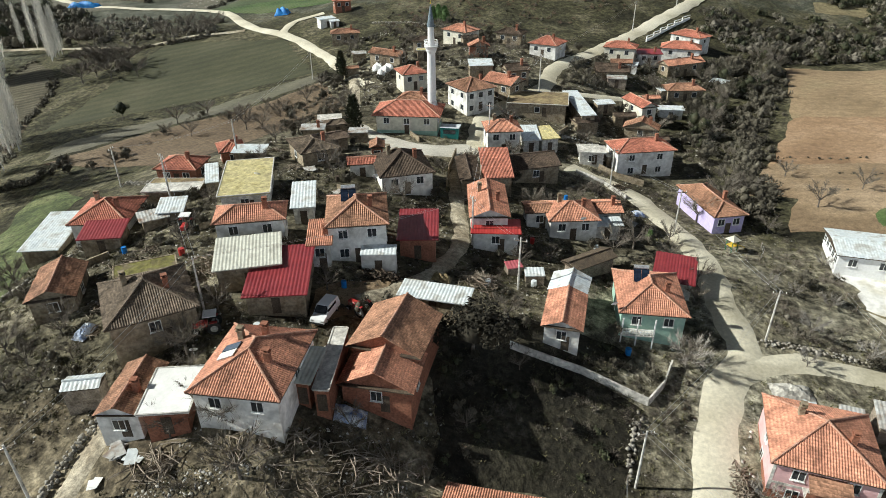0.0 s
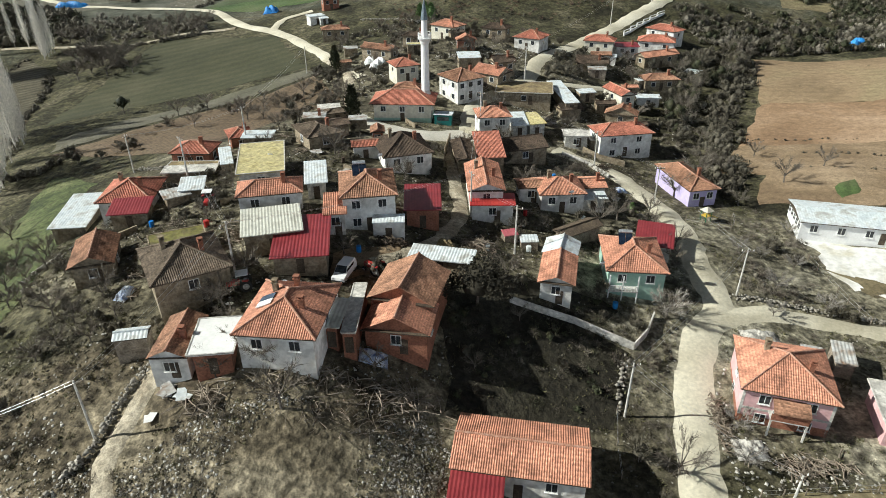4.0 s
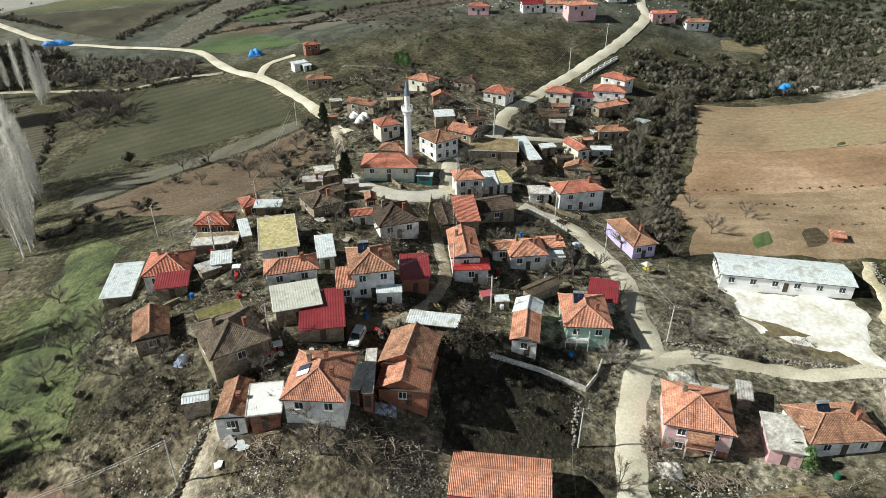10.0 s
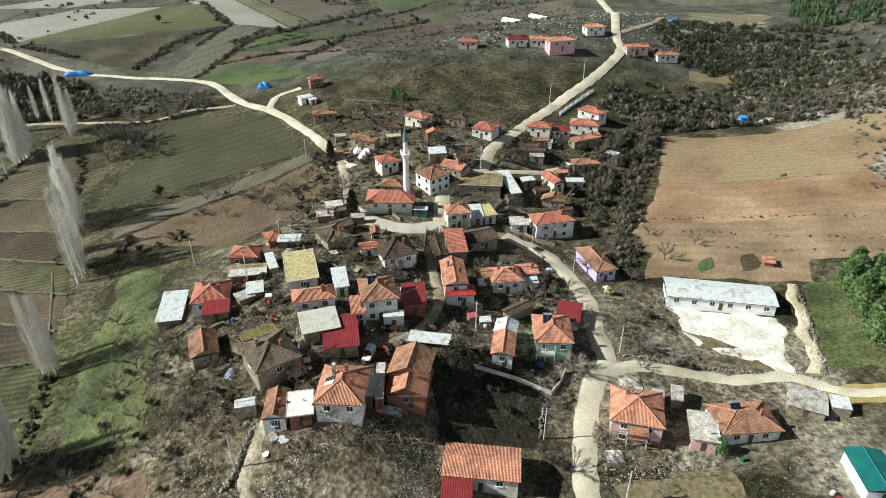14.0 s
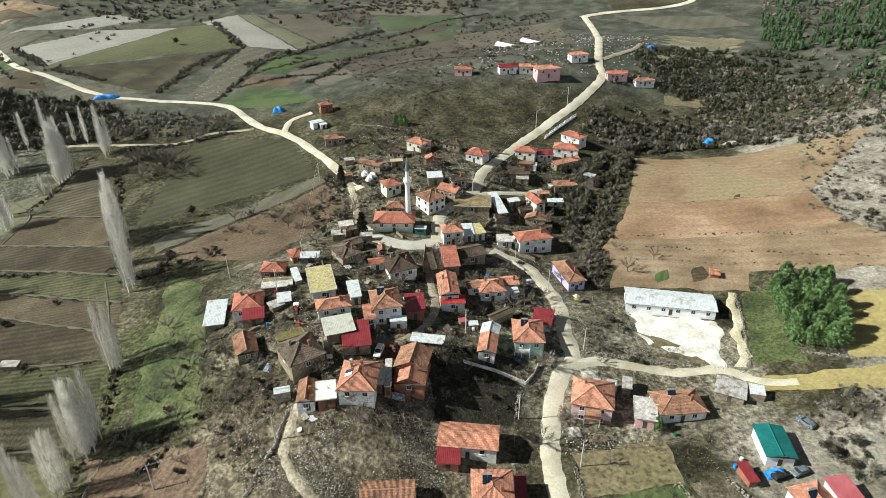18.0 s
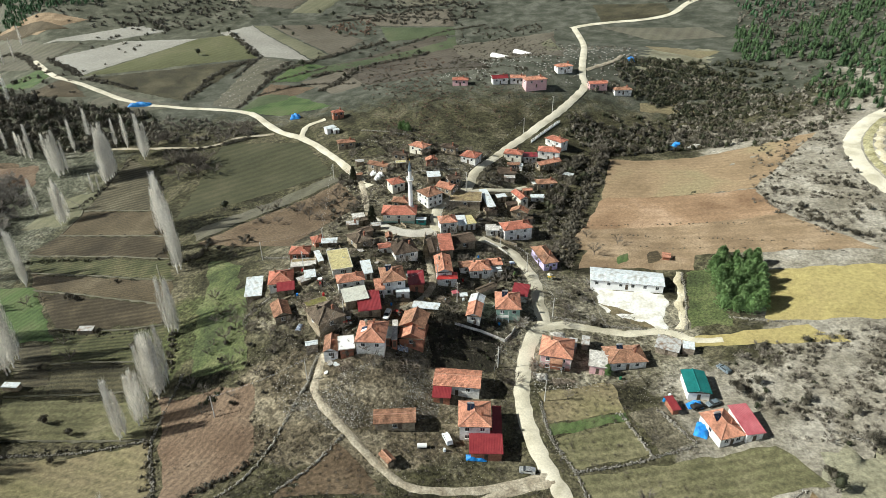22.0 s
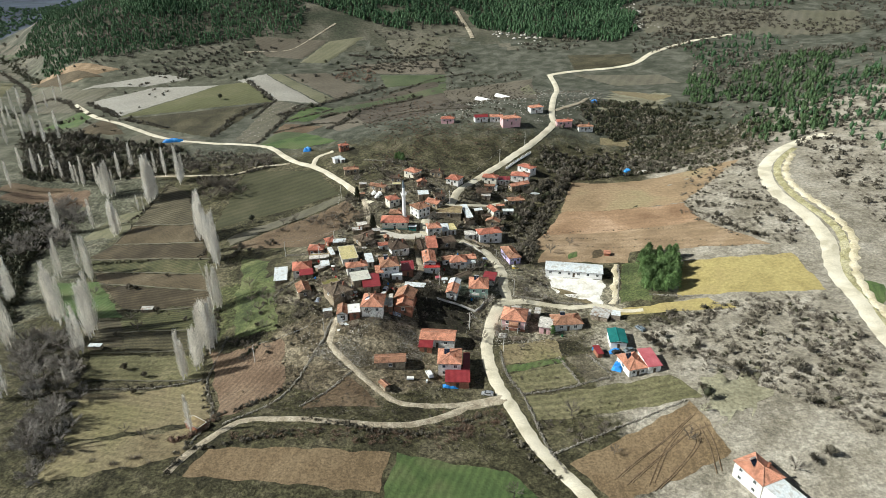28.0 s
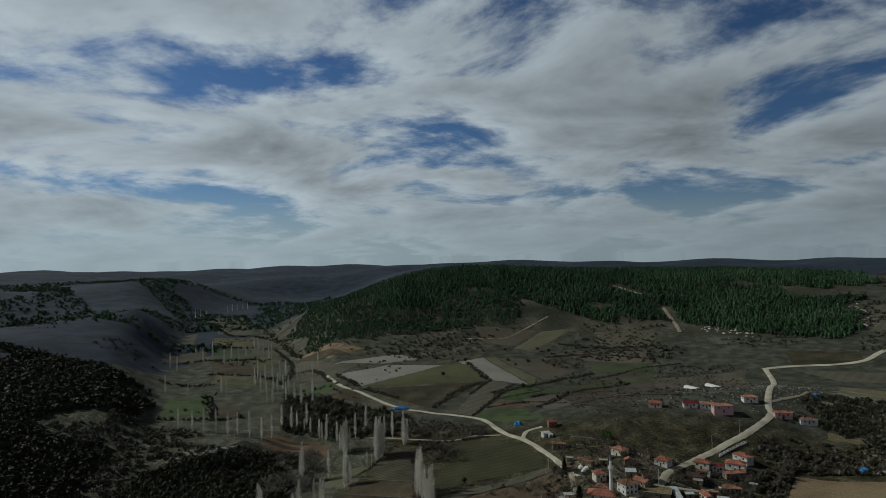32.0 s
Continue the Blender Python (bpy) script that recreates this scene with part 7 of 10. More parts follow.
BARE_PLACES = [(-32.2, 30.9), (-25.0, 22.1), (-49.7, 36.0), (-21.7, 17.6), (24.5, 43.8), (18.5, 67.4), (35.2, 12.9), (20.3, 18.9), (-72.2, 117.3), (-59.0, 118.5), (-54.2, 116.4), (-35.9, 123.5), (-28.4, 78.8), (-77.1, 137.4), (-83.1, 132.0), (-64.9, 127.6), (-62.8, 37.0), (-57.1, 19.0), (-67.6, 50.2), (-70.0, 43.4), (-33.7, 31.5), (-71.8, 37.6), (58.6, 90.0), (69.3, 97.0), (48.4, 96.8), (47.2, 81.8), (49.0, 126.1), (50.3, 115.9), (58.8, 106.1), (3.2, 100.1), (104.8, -56.5), (56.4, -35.0), (57.2, -43.8), (123.8, -71.8), (47.4, -25.4), (80.6, -40.9), (89.2, -30.1), (24.7, -60.3), (-90.1, -35.9), (-97.5, -33.2), (-164.2, 78.1), (-160.3, 81.8), (-125.7, 38.9), (-133.3, 48.8)]


def in_zone(zone, per_100m2, clump=0.3, gap=0.6, cap=4000):
    return sprinkle(ZONES[zone], per_100m2, clump, gap, cap)


def pairs(xy, most=1000):
    return list(zip(xy[0].tolist(), xy[1].tolist()))[:most]


# single trees
POPLAR_PLACES += [(x + float(rng.normal(0, 1.0)), y + side * float(rng.uniform(1.0, 2.4)), h * float(rng.uniform(0.75, 1.0))) for x, y, h in POPLAR_PLACES if h > 18 for side in (-1, 1)]
plant(POPLARS, "poplar", POPLAR_PLACES, "tall bare pale-grey poplar in a field row", "tree", "poplars", (1.0, 1.0))
plant(POPLARS, "poplar", FAR_POPLARS, "tall bare pale-grey poplar by the far river", "tree", "river poplars", (0.8, 1.1))
plant(WIDE_BARE, "bare_tree", [(-137, 184.5), (-129, 180.1), (-120.2, 181.1), (-138.8, 179), (-136.9, 192.4), (-126, 217.9), (-115.4, 222.6), (-134.1, 230), (-125.5, 232.7), (-113.5, 230.1), (-161, 224.8), (-166.2, 222.3)], "brown leafless oak beside a green field", "tree", "field oaks", (0.9, 1.3))
plant(OAKS, "oak", OAK_PLACES, "dark evergreen oak standing on rough grass", "tree", "oaks", (0.85, 1.35))
plant(BARE, "bare_tree", BARE_PLACES, "leafless grey-brown tree with a spreading crown", "tree", "bare trees", (0.6, 1.05))
plant(DARK_PINES, "conifer", [(-30.4, 107.2), (-43.7, 152.1)], "slim dark green conifer beside a village street", "tree", "", (1.0, 1.2))
grove = [(90.3, 49.4), (92.7, 78.3), (116.0, 74.3), (105.2, 44.3)]
gx, gy = [], []
for i in range(5):
    for j in range(6):
        u, v = (i + 0.5 + rng.uniform(-0.3, 0.3)) / 5, (j + 0.5 + rng.uniform(-0.3, 0.3)) / 6
        u = 0.2 + 0.78 * u
        p = [(grove[0][k] * (1 - u) + grove[3][k] * u) * (1 - v) + (grove[1][k] * (1 - u) + grove[2][k] * u) * v for k in (0, 1)]
        gx.append(p[0])
        gy.append(p[1])
plant(PINES, "pine", list(zip(gx, gy)), "young dense green pine in a planted grove", "tree", "pine grove", (0.95, 1.3))
plant(SCRUBOAKS, "scrub_oak", pairs(in_zone("ravine", 4.5), 110), "dense grey-brown scrub oak in the ravine", "tree", "ravine trees", (0.6, 1.25))
plant(OAKS, "oak", pairs(in_zone("ravine", 1.2), 30), "dark oak in the ravine beside the village", "tree", "ravine oaks", (0.6, 1.1))
plant(BARE, "bare_tree", pairs(in_zone("ravine", 1.6), 40), "leafless grey tree in the ravine", "tree", "ravine bare trees", (0.7, 1.2))
plant(SCRUBOAKS, "scrub_oak", pairs(in_zone("belt", 2.0), 60), "grey-brown scrub oak at the field's upper edge", "tree", "field edge trees", (0.6, 1.15))
plant(OAKS, "oak", pairs(in_zone("belt", 0.5), 25), "dark oak at the field's upper edge", "tree", "field edge oaks", (0.6, 1.0))
plant(SCRUBOAKS, "scrub_oak", pairs(in_zone("slopeH", 1.0), 30), "grey-brown scrub oak below the upper road", "tree", "slope scrub oaks", (0.4, 0.8))
plant(SCRUBOAKS, "scrub_oak", pairs(in_zone("slopeF", 0.6), 35), "low brown scrub oak on the stony slope", "tree", "slope scrub oaks", (0.35, 0.75))
plant(OAKS, "oak", pairs(in_zone("oakNW", 0.5), 36), "dark oak in the riverside wood", "tree", "riverside oaks", (0.9, 1.6))
plant(SCRUBOAKS, "scrub_oak", pairs(in_zone("oakNW", 0.9), 60), "grey-brown oak in the riverside wood", "tree", "riverside oaks", (1.0, 1.7))
plant(WIDE_BARE, "bare_tree", pairs(in_zone("oakmid", 0.8), 40), "brown leafless oak among fields", "tree", "field oaks", (1.0, 1.6))
plant(BARE_PALE, "bare_tree", pairs(in_zone("river", 3.4), 180), "pale leafless riverside tree", "tree", "riverside trees", (0.9, 1.7))
plant(BARE_PALE, "bare_tree", pairs(in_zone("riverK", 2.4), 90), "pale leafless riverside tree", "tree", "riverside trees", (0.9, 1.5))
plant(SCRUBOAKS, "scrub_oak", pairs(in_zone("river", 0.5), 18), "grey-brown thicket tree by the river", "tree", "riverside thickets", (0.9, 1.6))
plant(BARE, "bare_tree", pairs(in_zone("slopeF", 0.55), 26), "low leafless tree on the stony slope", "tree", "slope trees", (0.45, 0.75))
plant(BARE, "bare_tree", pairs(in_zone("nwfringe", 0.8), 22), "low leafless fruit tree at the village edge", "tree", "fruit trees", (0.5, 0.85))
plant(BARE, "bare_tree", pairs(in_zone("westslope", 0.7), 9), "leafless fruit tree on rough ground", "tree", "fruit trees", (0.5, 0.9))
plant(BARE_PALE, "bare_tree", pairs(in_zone("shedW", 0.9), 8), "pale leafless tree beside the white yard", "tree", "fruit trees", (0.5, 0.8))
scatter("oak_wood", FINE_LUMPS, *in_zone("nwwood", 13, 0.0, cap=2600), (0.9, 1.6), M["oak"], "dense dark oak wood on the river bank", "wood")
scatter("oak_wood", FINE_LUMPS, *in_zone("oakNW", 3.6, 0.15, cap=1700), (0.8, 1.6), M["scrubleaf"], "dense brown wood below the valley road", "wood")
scatter("underwood", FINE_LUMPS, *in_zone("ravine", 8, 0.2, cap=1100), (0.4, 1.0), M["scrubleaf"], "dense brown underwood in the ravine", "underwood")
scatter("underwood", FINE_LUMPS, *in_zone("belt", 6, 0.2, cap=1200), (0.4, 1.0), M["scrubpale"], "dense brown underwood at the field edge", "underwood")
for zone, dens, size in (("slopeF", 3.6, (0.2, 0.55)), ("hillE", 2.4, (0.2, 0.5)), ("slopeH", 3.4, (0.2, 0.55)), ("slopeG", 1.3, (0.2, 0.45)), ("northscrub", 1.6, (0.2, 0.55)), ("westslope", 1.0, (0.15, 0.35))):
    scatter("shrubs", FINE_LUMPS, *in_zone(zone, dens, 0.6, cap=900), size, M["scrubleaf"], "brown shrubs dotted over a stony slope", "shrub")
scatter("underwood", FINE_LUMPS, *in_zone("oakhill", 4.5, 0.4, cap=900), (0.4, 0.95), M["scrubleaf"], "dense brown scrub on the hill", "underwood")
scatter("underwood", FINE_LUMPS, *in_zone("oakhill", 1.6, 0.6, cap=400), (0.4, 0.9), M["oak"], "dark evergreen scrub on the hill", "underwood")
scatter("shrubs", FINE_LUMPS, *in_zone("hillgrass", 3.2, 0.6, cap=1000), (0.16, 0.48), M["scrubleaf"], "dark shrubs dotted over the grassy hill", "shrub")
scatter("underwood", FINE_LUMPS, *in_zone("eastbrush", 5.5, 0.4, cap=1500), (0.3, 0.8), M["scrubpale"], "dense grey-brown brush below the eastern pines", "underwood")
for zone, dens, cap in (("ravine", 5.0, 700), ("belt", 3.2, 900), ("oakhill", 2.6, 700), ("eastbrush", 1.6, 500)):
    scatter("underwood", FINE_LUMPS, *in_zone(zone, dens, 0.5, cap=cap), (0.4, 1.0), M["oak"], "dark green evergreen underwood", "underwood")
scatter("underwood", FINE_LUMPS, *in_zone("eastbrush", 0.8, 0.6, cap=250), (0.3, 0.7), M["oak"], "dark evergreen brush below the eastern pines", "underwood")
scatter("weeds", FINE_LUMPS, *in_zone("village", 9.0, 0.5, cap=1500), (0.08, 0.26), M["scrubleaf"], "low brown weeds and brush in the yards", "weeds")
scatter("weeds", FINE_LUMPS, *in_zone("northvillage", 8.0, 0.5, cap=2200), (0.12, 0.36), M["scrubleaf"], "low brown brush between the upper houses", "weeds")
scatter("scrub", LUMPS, *in_zone("belt2", 2.2, 0.3, cap=900), (0.5, 1.1), M["scrubleaf"], "grey-brown scrub round the hill houses", "scrub")
plant(SCRUBOAKS, "scrub_oak", pairs(in_zone("terraces", 0.16), 20), "small leafless tree on a field terrace", "tree", "terrace trees", (0.4, 0.8))

plant(BIG_BUSH, "bush", [(-1.8, 38.6)], "big dark leafless bush beside a tiled barn", "bush", "", (1.15, 1.17))
plant(BARE_PALE, "bare_tree", [(24.5, 43.8)], "pale leafless tree at the road junction", "tree", "", (0.95, 1.0))

plant(SCRUBOAKS, "thorn_bush", pairs(in_zone("northvillage", 1.6), 130), "grey-brown bush between the upper houses", "bush", "upper village bushes", (0.3, 0.75))
plant(BARE, "bare_tree", pairs(in_zone("northvillage", 0.8), 60), "leafless garden tree between the upper houses", "tree", "upper village trees", (0.5, 1.0))
plant(SCRUBOAKS, "thorn_bush", [(18.2, 147.7), (22.9, 153.1), (15.8, 143.2), (21.5, 146.9), (20.2, 154.9), (18.8, 151.0), (24.3, 150.6)], "dense grey-brown bush in the fork of two roads", "bush", "road fork bushes", (0.7, 1.0))
plant(BARE, "bare_tree", [(-36.6, 129.0), (-4.3, 153.2), (1.7, 118.4), (22.2, 70.2), (45.4, 100.3), (30.0, 61.6), (42.2, 92.6), (36.0, 85.0)], "leafless grey tree in the village", "tree", "village trees", (0.8, 1.15))
plant(PINES, "conifer", [(-22.4, 208.0), (-20.1, 206.3), (-24.2, 208.8)], "small dark conifer on the grassy hill", "tree", "", (0.6, 0.8))
plant(PINES, "sapling", [(25.4, 73.8)], "small green sapling beside the road", "tree", "", (0.3, 0.32))
plant(PINES, "round_bush", [(48.8, 22.8)], "round green bush beside a rubble-strewn annex", "bush", "", (0.62, 0.64))

plant(SCRUBOAKS, "thorn_bush", [(-62 + 5 * math.sin(k * 2.1) * 2, 10 + k * 2.3) for k in range(16)], "brown leafless thicket on the slope below the village", "bush", "slope thickets", (0.35, 0.65))
plant(BARE, "bare_tree", [(-71 + 8 * math.sin(k * 1.7), 9 + k * 4.0) for k in range(11)], "leafless fruit tree on the slope below the village", "tree", "fruit trees", (0.5, 0.8))

plant(SCRUBOAKS, "thorn_bush", pairs(in_zone("nwfringe", 1.2), 30), "thorny brown bush at the village edge", "bush", "village edge bushes", (0.3, 0.65))

plant(BARE, "bare_tree", [(-51.1, 30.6), (-55.3, 32.7), (-47.5, 27.6), (-49.2, 34.6), (-34.7, 32.9), (-28.5, 24.2), (-23.6, 21.8), (-29.7, 21.0), (-51.6, 27.3), (-53.3, 25.4)], "low leafless thorny tree on the slope", "tree", "slope fruit trees", (0.45, 0.75))
plant(BARE_PALE, "bare_tree", [(28.2, 25.2), (27.6, 20.3), (40.1, 46.1), (43.9, 61.5), (48.5, 59.7)], "pale leafless tree beside the road", "tree", "roadside trees", (0.4, 0.65))
plant(SCRUBOAKS, "thorn_bush", [(16.3, 20.5), (51.7, 47.0), (49.6, 48.2), (49.2, 61.4), (46.9, 64.4)], "rounded brown bush beside the road", "bush", "roadside bushes", (0.5, 0.8))
scatter("scrub", FINE_LUMPS, *in_zone("shedW", 7, 0.4, cap=400), (0.12, 0.36), M["scrubpale"], "grey-brown brush below the white yard", "scrub")
scatter("scrub", FINE_LUMPS, *in_zone("slopeF", 7, 0.5, cap=1900), (0.16, 0.42), M["scrubpale"], "dense grey-brown brush on the stony slope", "scrub")
scatter("scrub", FINE_LUMPS, *in_zone("hillE", 2.5, 0.5, cap=1200), (0.16, 0.42), M["scrubpale"], "grey-brown brush on the stony hill", "scrub")
scatter("shrubs", FINE_LUMPS, *in_zone("hillside", 3.0, 0.6, cap=1100), (0.12, 0.34), M["scrubleaf"], "low brown shrubs on the grassy hill", "shrub")
scatter("scrub", FINE_SHRUBS, *in_zone("hillside", 5.0, 0.5, cap=1500), (0.5, 1.1), M["twig_red"], "dry brush on the grassy hill", "scrub")
scatter("rubble", STONES, *in_zone("hamlet", 6.0, 0.6, cap=1200), (0.3, 1.1), M["palestone"], "pale rubble round the hill hamlet", "rubble", (0.5, 0.9))
scatter("scrub", FINE_LUMPS, *in_zone("hamlet", 2.0, 0.5, cap=500), (0.2, 0.5), M["scrubpale"], "brown brush round the hill hamlet", "scrub")
scatter("scrub", FINE_LUMPS, *in_zone("redscrub", 3.5, 0.1, cap=700), (0.4, 0.8), M["twig_red"], "reddish thicket among far fields", "scrub")
scatter("scrub", FINE_LUMPS, *in_zone("redbank", 9.0, 0.2, cap=1100), (0.35, 0.8), M["scrubpale"], "brown brush on a bank between two roads", "scrub")
scatter("hedgerows", FINE_LUMPS, *in_zone("farhedge", 1.6, 0.4, cap=500), (0.4, 0.8), M["scrubleaf"], "dark hedge along a green field", "hedge")
scatter("scrub", FINE_LUMPS, *in_zone("scrubmid", 1.8, 0.4, cap=500), (0.4, 0.8), M["scrubleaf"], "dark brush between hill fields", "scrub")
NEAR_SLOPES = [(-76, 8), (-72, 62), (-60, 66), (-52, 40), (-36, 26), (-34, 6), (-28, -6), (-50, -14)]
SLOPE = [(-41.9, 15.3), (-7.5, 21.5), (-1.0, 14.3), (-3.2, 5.0), (-31.1, -1.8), (-44.0, 5.9)]
scatter("rubble", STONES, *sprinkle(SLOPE, 420, 0.9, 0.0, 5200), (0.06, 0.34), M["palestone"], "pale stones and litter on the slope", "rubble", (0.5, 1.0))
scatter("clods", STONES, *sprinkle(SLOPE, 520, 0.8, 0.0, 6000), (0.08, 0.36), M["yardearth"], "dark clods and dung on the slope", "clods", (0.5, 1.0))
scatter("clods", STONES, *sprinkle(NEAR_SLOPES, 150, 0.9, 0.0, 9000), (0.1, 0.42), M["yardearth"], "dark clods on rough ground", "clods", (0.4, 0.9))
scatter("scrub", FINE_SHRUBS, *sprinkle(NEAR_SLOPES, 12, 0.7, 0.2, 1500), (0.25, 0.7), M["darkbush"], "dark leafless brush on rough ground", "scrub")
scatter("tufts", TUFTS, *sprinkle(SLOPE, 300, 0.8, 0.0, 4500), (0.5, 1.1), M["twig_mid"], "dry grass tufts on the slope", "grass")

plant(SCRUBOAKS, "thorn_bush", pairs(in_zone("village", 1.2), 90), "dense grey-brown bush in a village yard", "bush", "yard bushes", (0.3, 0.62))
plant(BARE, "bare_tree", pairs(in_zone("village", 0.7), 55), "leafless fruit tree in a village yard", "tree", "yard trees", (0.4, 0.75))

# scrub, by slope
for zone, dens, size, mat, label in (
    ("ravine", 10, (0.9, 1.9), "twig", "leafless scrub in the ravine"), ("belt", 5, (0.8, 1.7), "twig", "leafless scrub along the field edge"),
    ("hillE", 5.5, (0.6, 1.3), "twig", "sparse leafless scrub on the stony hill"), ("slopeF", 9, (0.7, 1.5), "twig", "leafless scrub on the stony slope"),
    ("slopeG", 3.6, (0.7, 1.4), "twig", "thin scrub above the upper road"), ("slopeH", 6, (0.8, 1.5), "twig", "leafless scrub below the upper road"),
    ("river", 12, (1.0, 2.2), "twig_mid", "pale riverside scrub"), ("riverK", 9, (1.0, 2.0), "twig_mid", "pale riverside scrub"),
    ("sw", 12, (0.7, 1.6), "twig", "leafless thicket by the stream"), ("westslope", 9, (0.5, 1.2), "twig", "leafless scrub on rough ground"),
    ("nwfringe", 8, (0.5, 1.2), "twig", "leafless scrub at the village edge"), ("shedW", 24, (0.5, 1.1), "twig", "leafless scrub beside the yard"),
    ("hedge", 20, (0.6, 1.2), "twig_red", "reddish bramble hedge along the track"), ("hedge2", 22, (0.6, 1.3), "twig_red", "bramble thicket by the road"),
    ("bushR", 10, (0.8, 1.5), "twig", "leafless thicket at a field corner"), ("northscrub", 2.0, (0.8, 1.6), "twig_red", "reddish scrub on the hill"),
    # the darkplot weeds take the dark oak colour to paint in the plot's shade
    ("village", 7.0, (0.4, 0.9), "twig", "leafless weeds and brush between houses"), ("northvillage", 9, (0.4, 1.1), "twig", "leafless bushes between the upper houses"), ("darkplot", 20, (0.3, 0.75), "oak", "dense dark weeds in a shaded plot"),
    ("roadside", 26, (0.3, 0.7), "twig", "dry weeds along the road"), ("rside2", 20, (0.3, 0.7), "twig", "dry weeds along the road")):
    near = zone in ("village", "darkplot", "roadside", "rside2", "shedW", "westslope", "nwfringe", "northvillage")
    scatter("scrub", FINE_SHRUBS if near else SHRUBS, *in_zone(zone, dens, 0.45), size, M[mat], label, "scrub")
for zone, dens, size, label in (("oakhill", 2.6, (1.0, 2.2), "dark evergreen scrub on the hill"), ("ravine", 3, (0.8, 1.6), "dark evergreen bushes in the ravine"),
                                ("hillgrass", 1.0, (0.4, 1.0), "low dark bushes on the grassy hill"), ("hedge", 4, (0.5, 0.9), "dark bushes in the hedge"),
                                ("slopeF", 0.8, (0.7, 1.3), "dark bushes on the slope"), ("oakNW", 5.0, (1.2, 2.4), "dark underwood by the river"), ("belt", 2, (0.8, 1.5), "dark bushes at the field edge"),
                                ("darkplot", 2.0, (0.5, 1.0), "dark bushes in a shaded plot")):
    scatter("bushes", BUSHES, *in_zone(zone, dens, 0.5), size, M["oak"], label, "bush")

# pines on the eastern hills and the wooded ridge
def masked(x0, x1, y0, y1, n, test):
    x, y = rng.uniform(x0, x1, n), rng.uniform(y0, y1, n)
    ok = test(x, y, ground(x, y))
    return x[ok], y[ok]


def patchy(x, y, s):
    return np.sin(x / s + 1.9 * np.sin(y / (s * 1.4))) * np.sin(y / (s * 0.8) + 1.4 * np.sin(x / (s * 1.7)))


FOREST_TRACKS = [[(-42.8, 772.9), (-19.7, 755.5), (0.8, 739)], [(27.7, 690.3), (34.4, 655), (40.6, 622.6), (43.6, 592.8)]]
for line in FOREST_TRACKS:
    road("track", line, 5, M["track"], "pale track through the forest", lift=0.6, step=8)


def open_of(x, y):
    """Away from the tracks and the pale clearings of the forest."""
    ok = np.ones(len(x), bool)
    for line in FOREST_TRACKS:
        for p in smooth_line(line, 8):
            ok &= np.hypot(x - p.x, y - p.y) > 9
    return ok


scatter("scrub", LUMPS, *masked(150, 620, 480, 1000, 2600, lambda x, y, z: (x > 0.29 * (y + 222)) & (patchy(x, y, 45) > 0.1)), (0.5, 1.1), M["scrubleaf"], "leafless scrub on a bare slope", "scrub")
scatter("rocks", STONES, *masked(80, 260, 560, 720, 900, lambda x, y, z: patchy(x, y, 30) > 0.2), (1.0, 3.2), M["palestone"], "pale rocks at the forest edge", "rock", (0.5, 0.9))
px_, py_ = in_zone("pinesE", 3.2, 0.0, cap=4000)
keep = patchy(px_, py_, 38) + 0.6 * patchy(px_, py_, 13) > 0.75
scatter("pine_wood", MID_FIRS, px_[keep], py_[keep], (0.7, 1.3), M["midpine"], "green pine clumps on the eastern hills", "wood")
scatter("scrub", FINE_LUMPS, px_[~keep][::2], py_[~keep][::2], (0.35, 0.85), M["scrubpale"], "leafless brown scrub among the pines", "scrub")
for zone, dens in (("pinesA", 3.6), ("pinesB", 3.0), ("pinesC", 3.4)):
    scatter("pine_wood", MID_FIRS, *in_zone(zone, dens, 0.45, cap=2500), (0.7, 1.35), M["midpine"], "dense green pines on the eastern hills", "wood")
scatter("oak_wood", FINE_LUMPS, *in_zone("darkoaks", 3.6, 0.35, cap=1500), (0.5, 1.15), M["oak"], "dark evergreen oaks round the hill thickets", "wood")
scatter("oak_wood", FINE_LUMPS, *in_zone("darkoaks_low", 2.6, 0.45, cap=1200), (0.4, 0.9), M["scrubleaf"], "brown leafless oaks below the hill road", "wood")
scatter("oak_wood", FINE_LUMPS, *in_zone("darkoaks_low", 1.2, 0.6, cap=500), (0.4, 0.9), M["oak"], "dark oaks below the hill road", "wood")
scatter("wood", LUMPS, *masked(-1850, -530, 400, 1480, 5200, lambda x, y, z: (x < -570 - 0.3 * (y - 420)) & (patchy(x, y, 120) > -0.25)), (1.2, 2.6), M["farpine"], "dark wooded hills across the valley", "wood")
scatter("pine_wood", FIRS, *masked(-560, 680, 520, 1180, 60000, lambda x, y, z: (z > 52 + 10 * patchy(x, y, 60)) & (patchy(x, y, 95) > -0.75 + 0.3 * patchy(x, y, 23)) & (y > 607 - 0.2 * x + 55 * patchy(x, y, 70)) & (x < 0.29 * (y + 222) - 25 * patchy(x, y, 30)) & open_of(x, y)), (0.85, 1.7), M["farpine"], "dense pine forest on the ridge", "wood")
scatter("pine_wood", FIRS, *masked(-570, -165, 480, 785, 9000, lambda x, y, z: (z > 26 + 8 * patchy(x, y, 40)) & (y > 480 + (x + 460) * 0.45)), (0.6, 1.2), M["farpine"], "pine forest at the foot of the ridge", "wood")
scatter("scrub", LUMPS, *masked(-460, 460, 485, 785, 2600, lambda x, y, z: patchy(x, y, 45) > 0.15), (0.6, 1.3), M["scrubleaf"], "leafless scrub below the forest", "scrub")
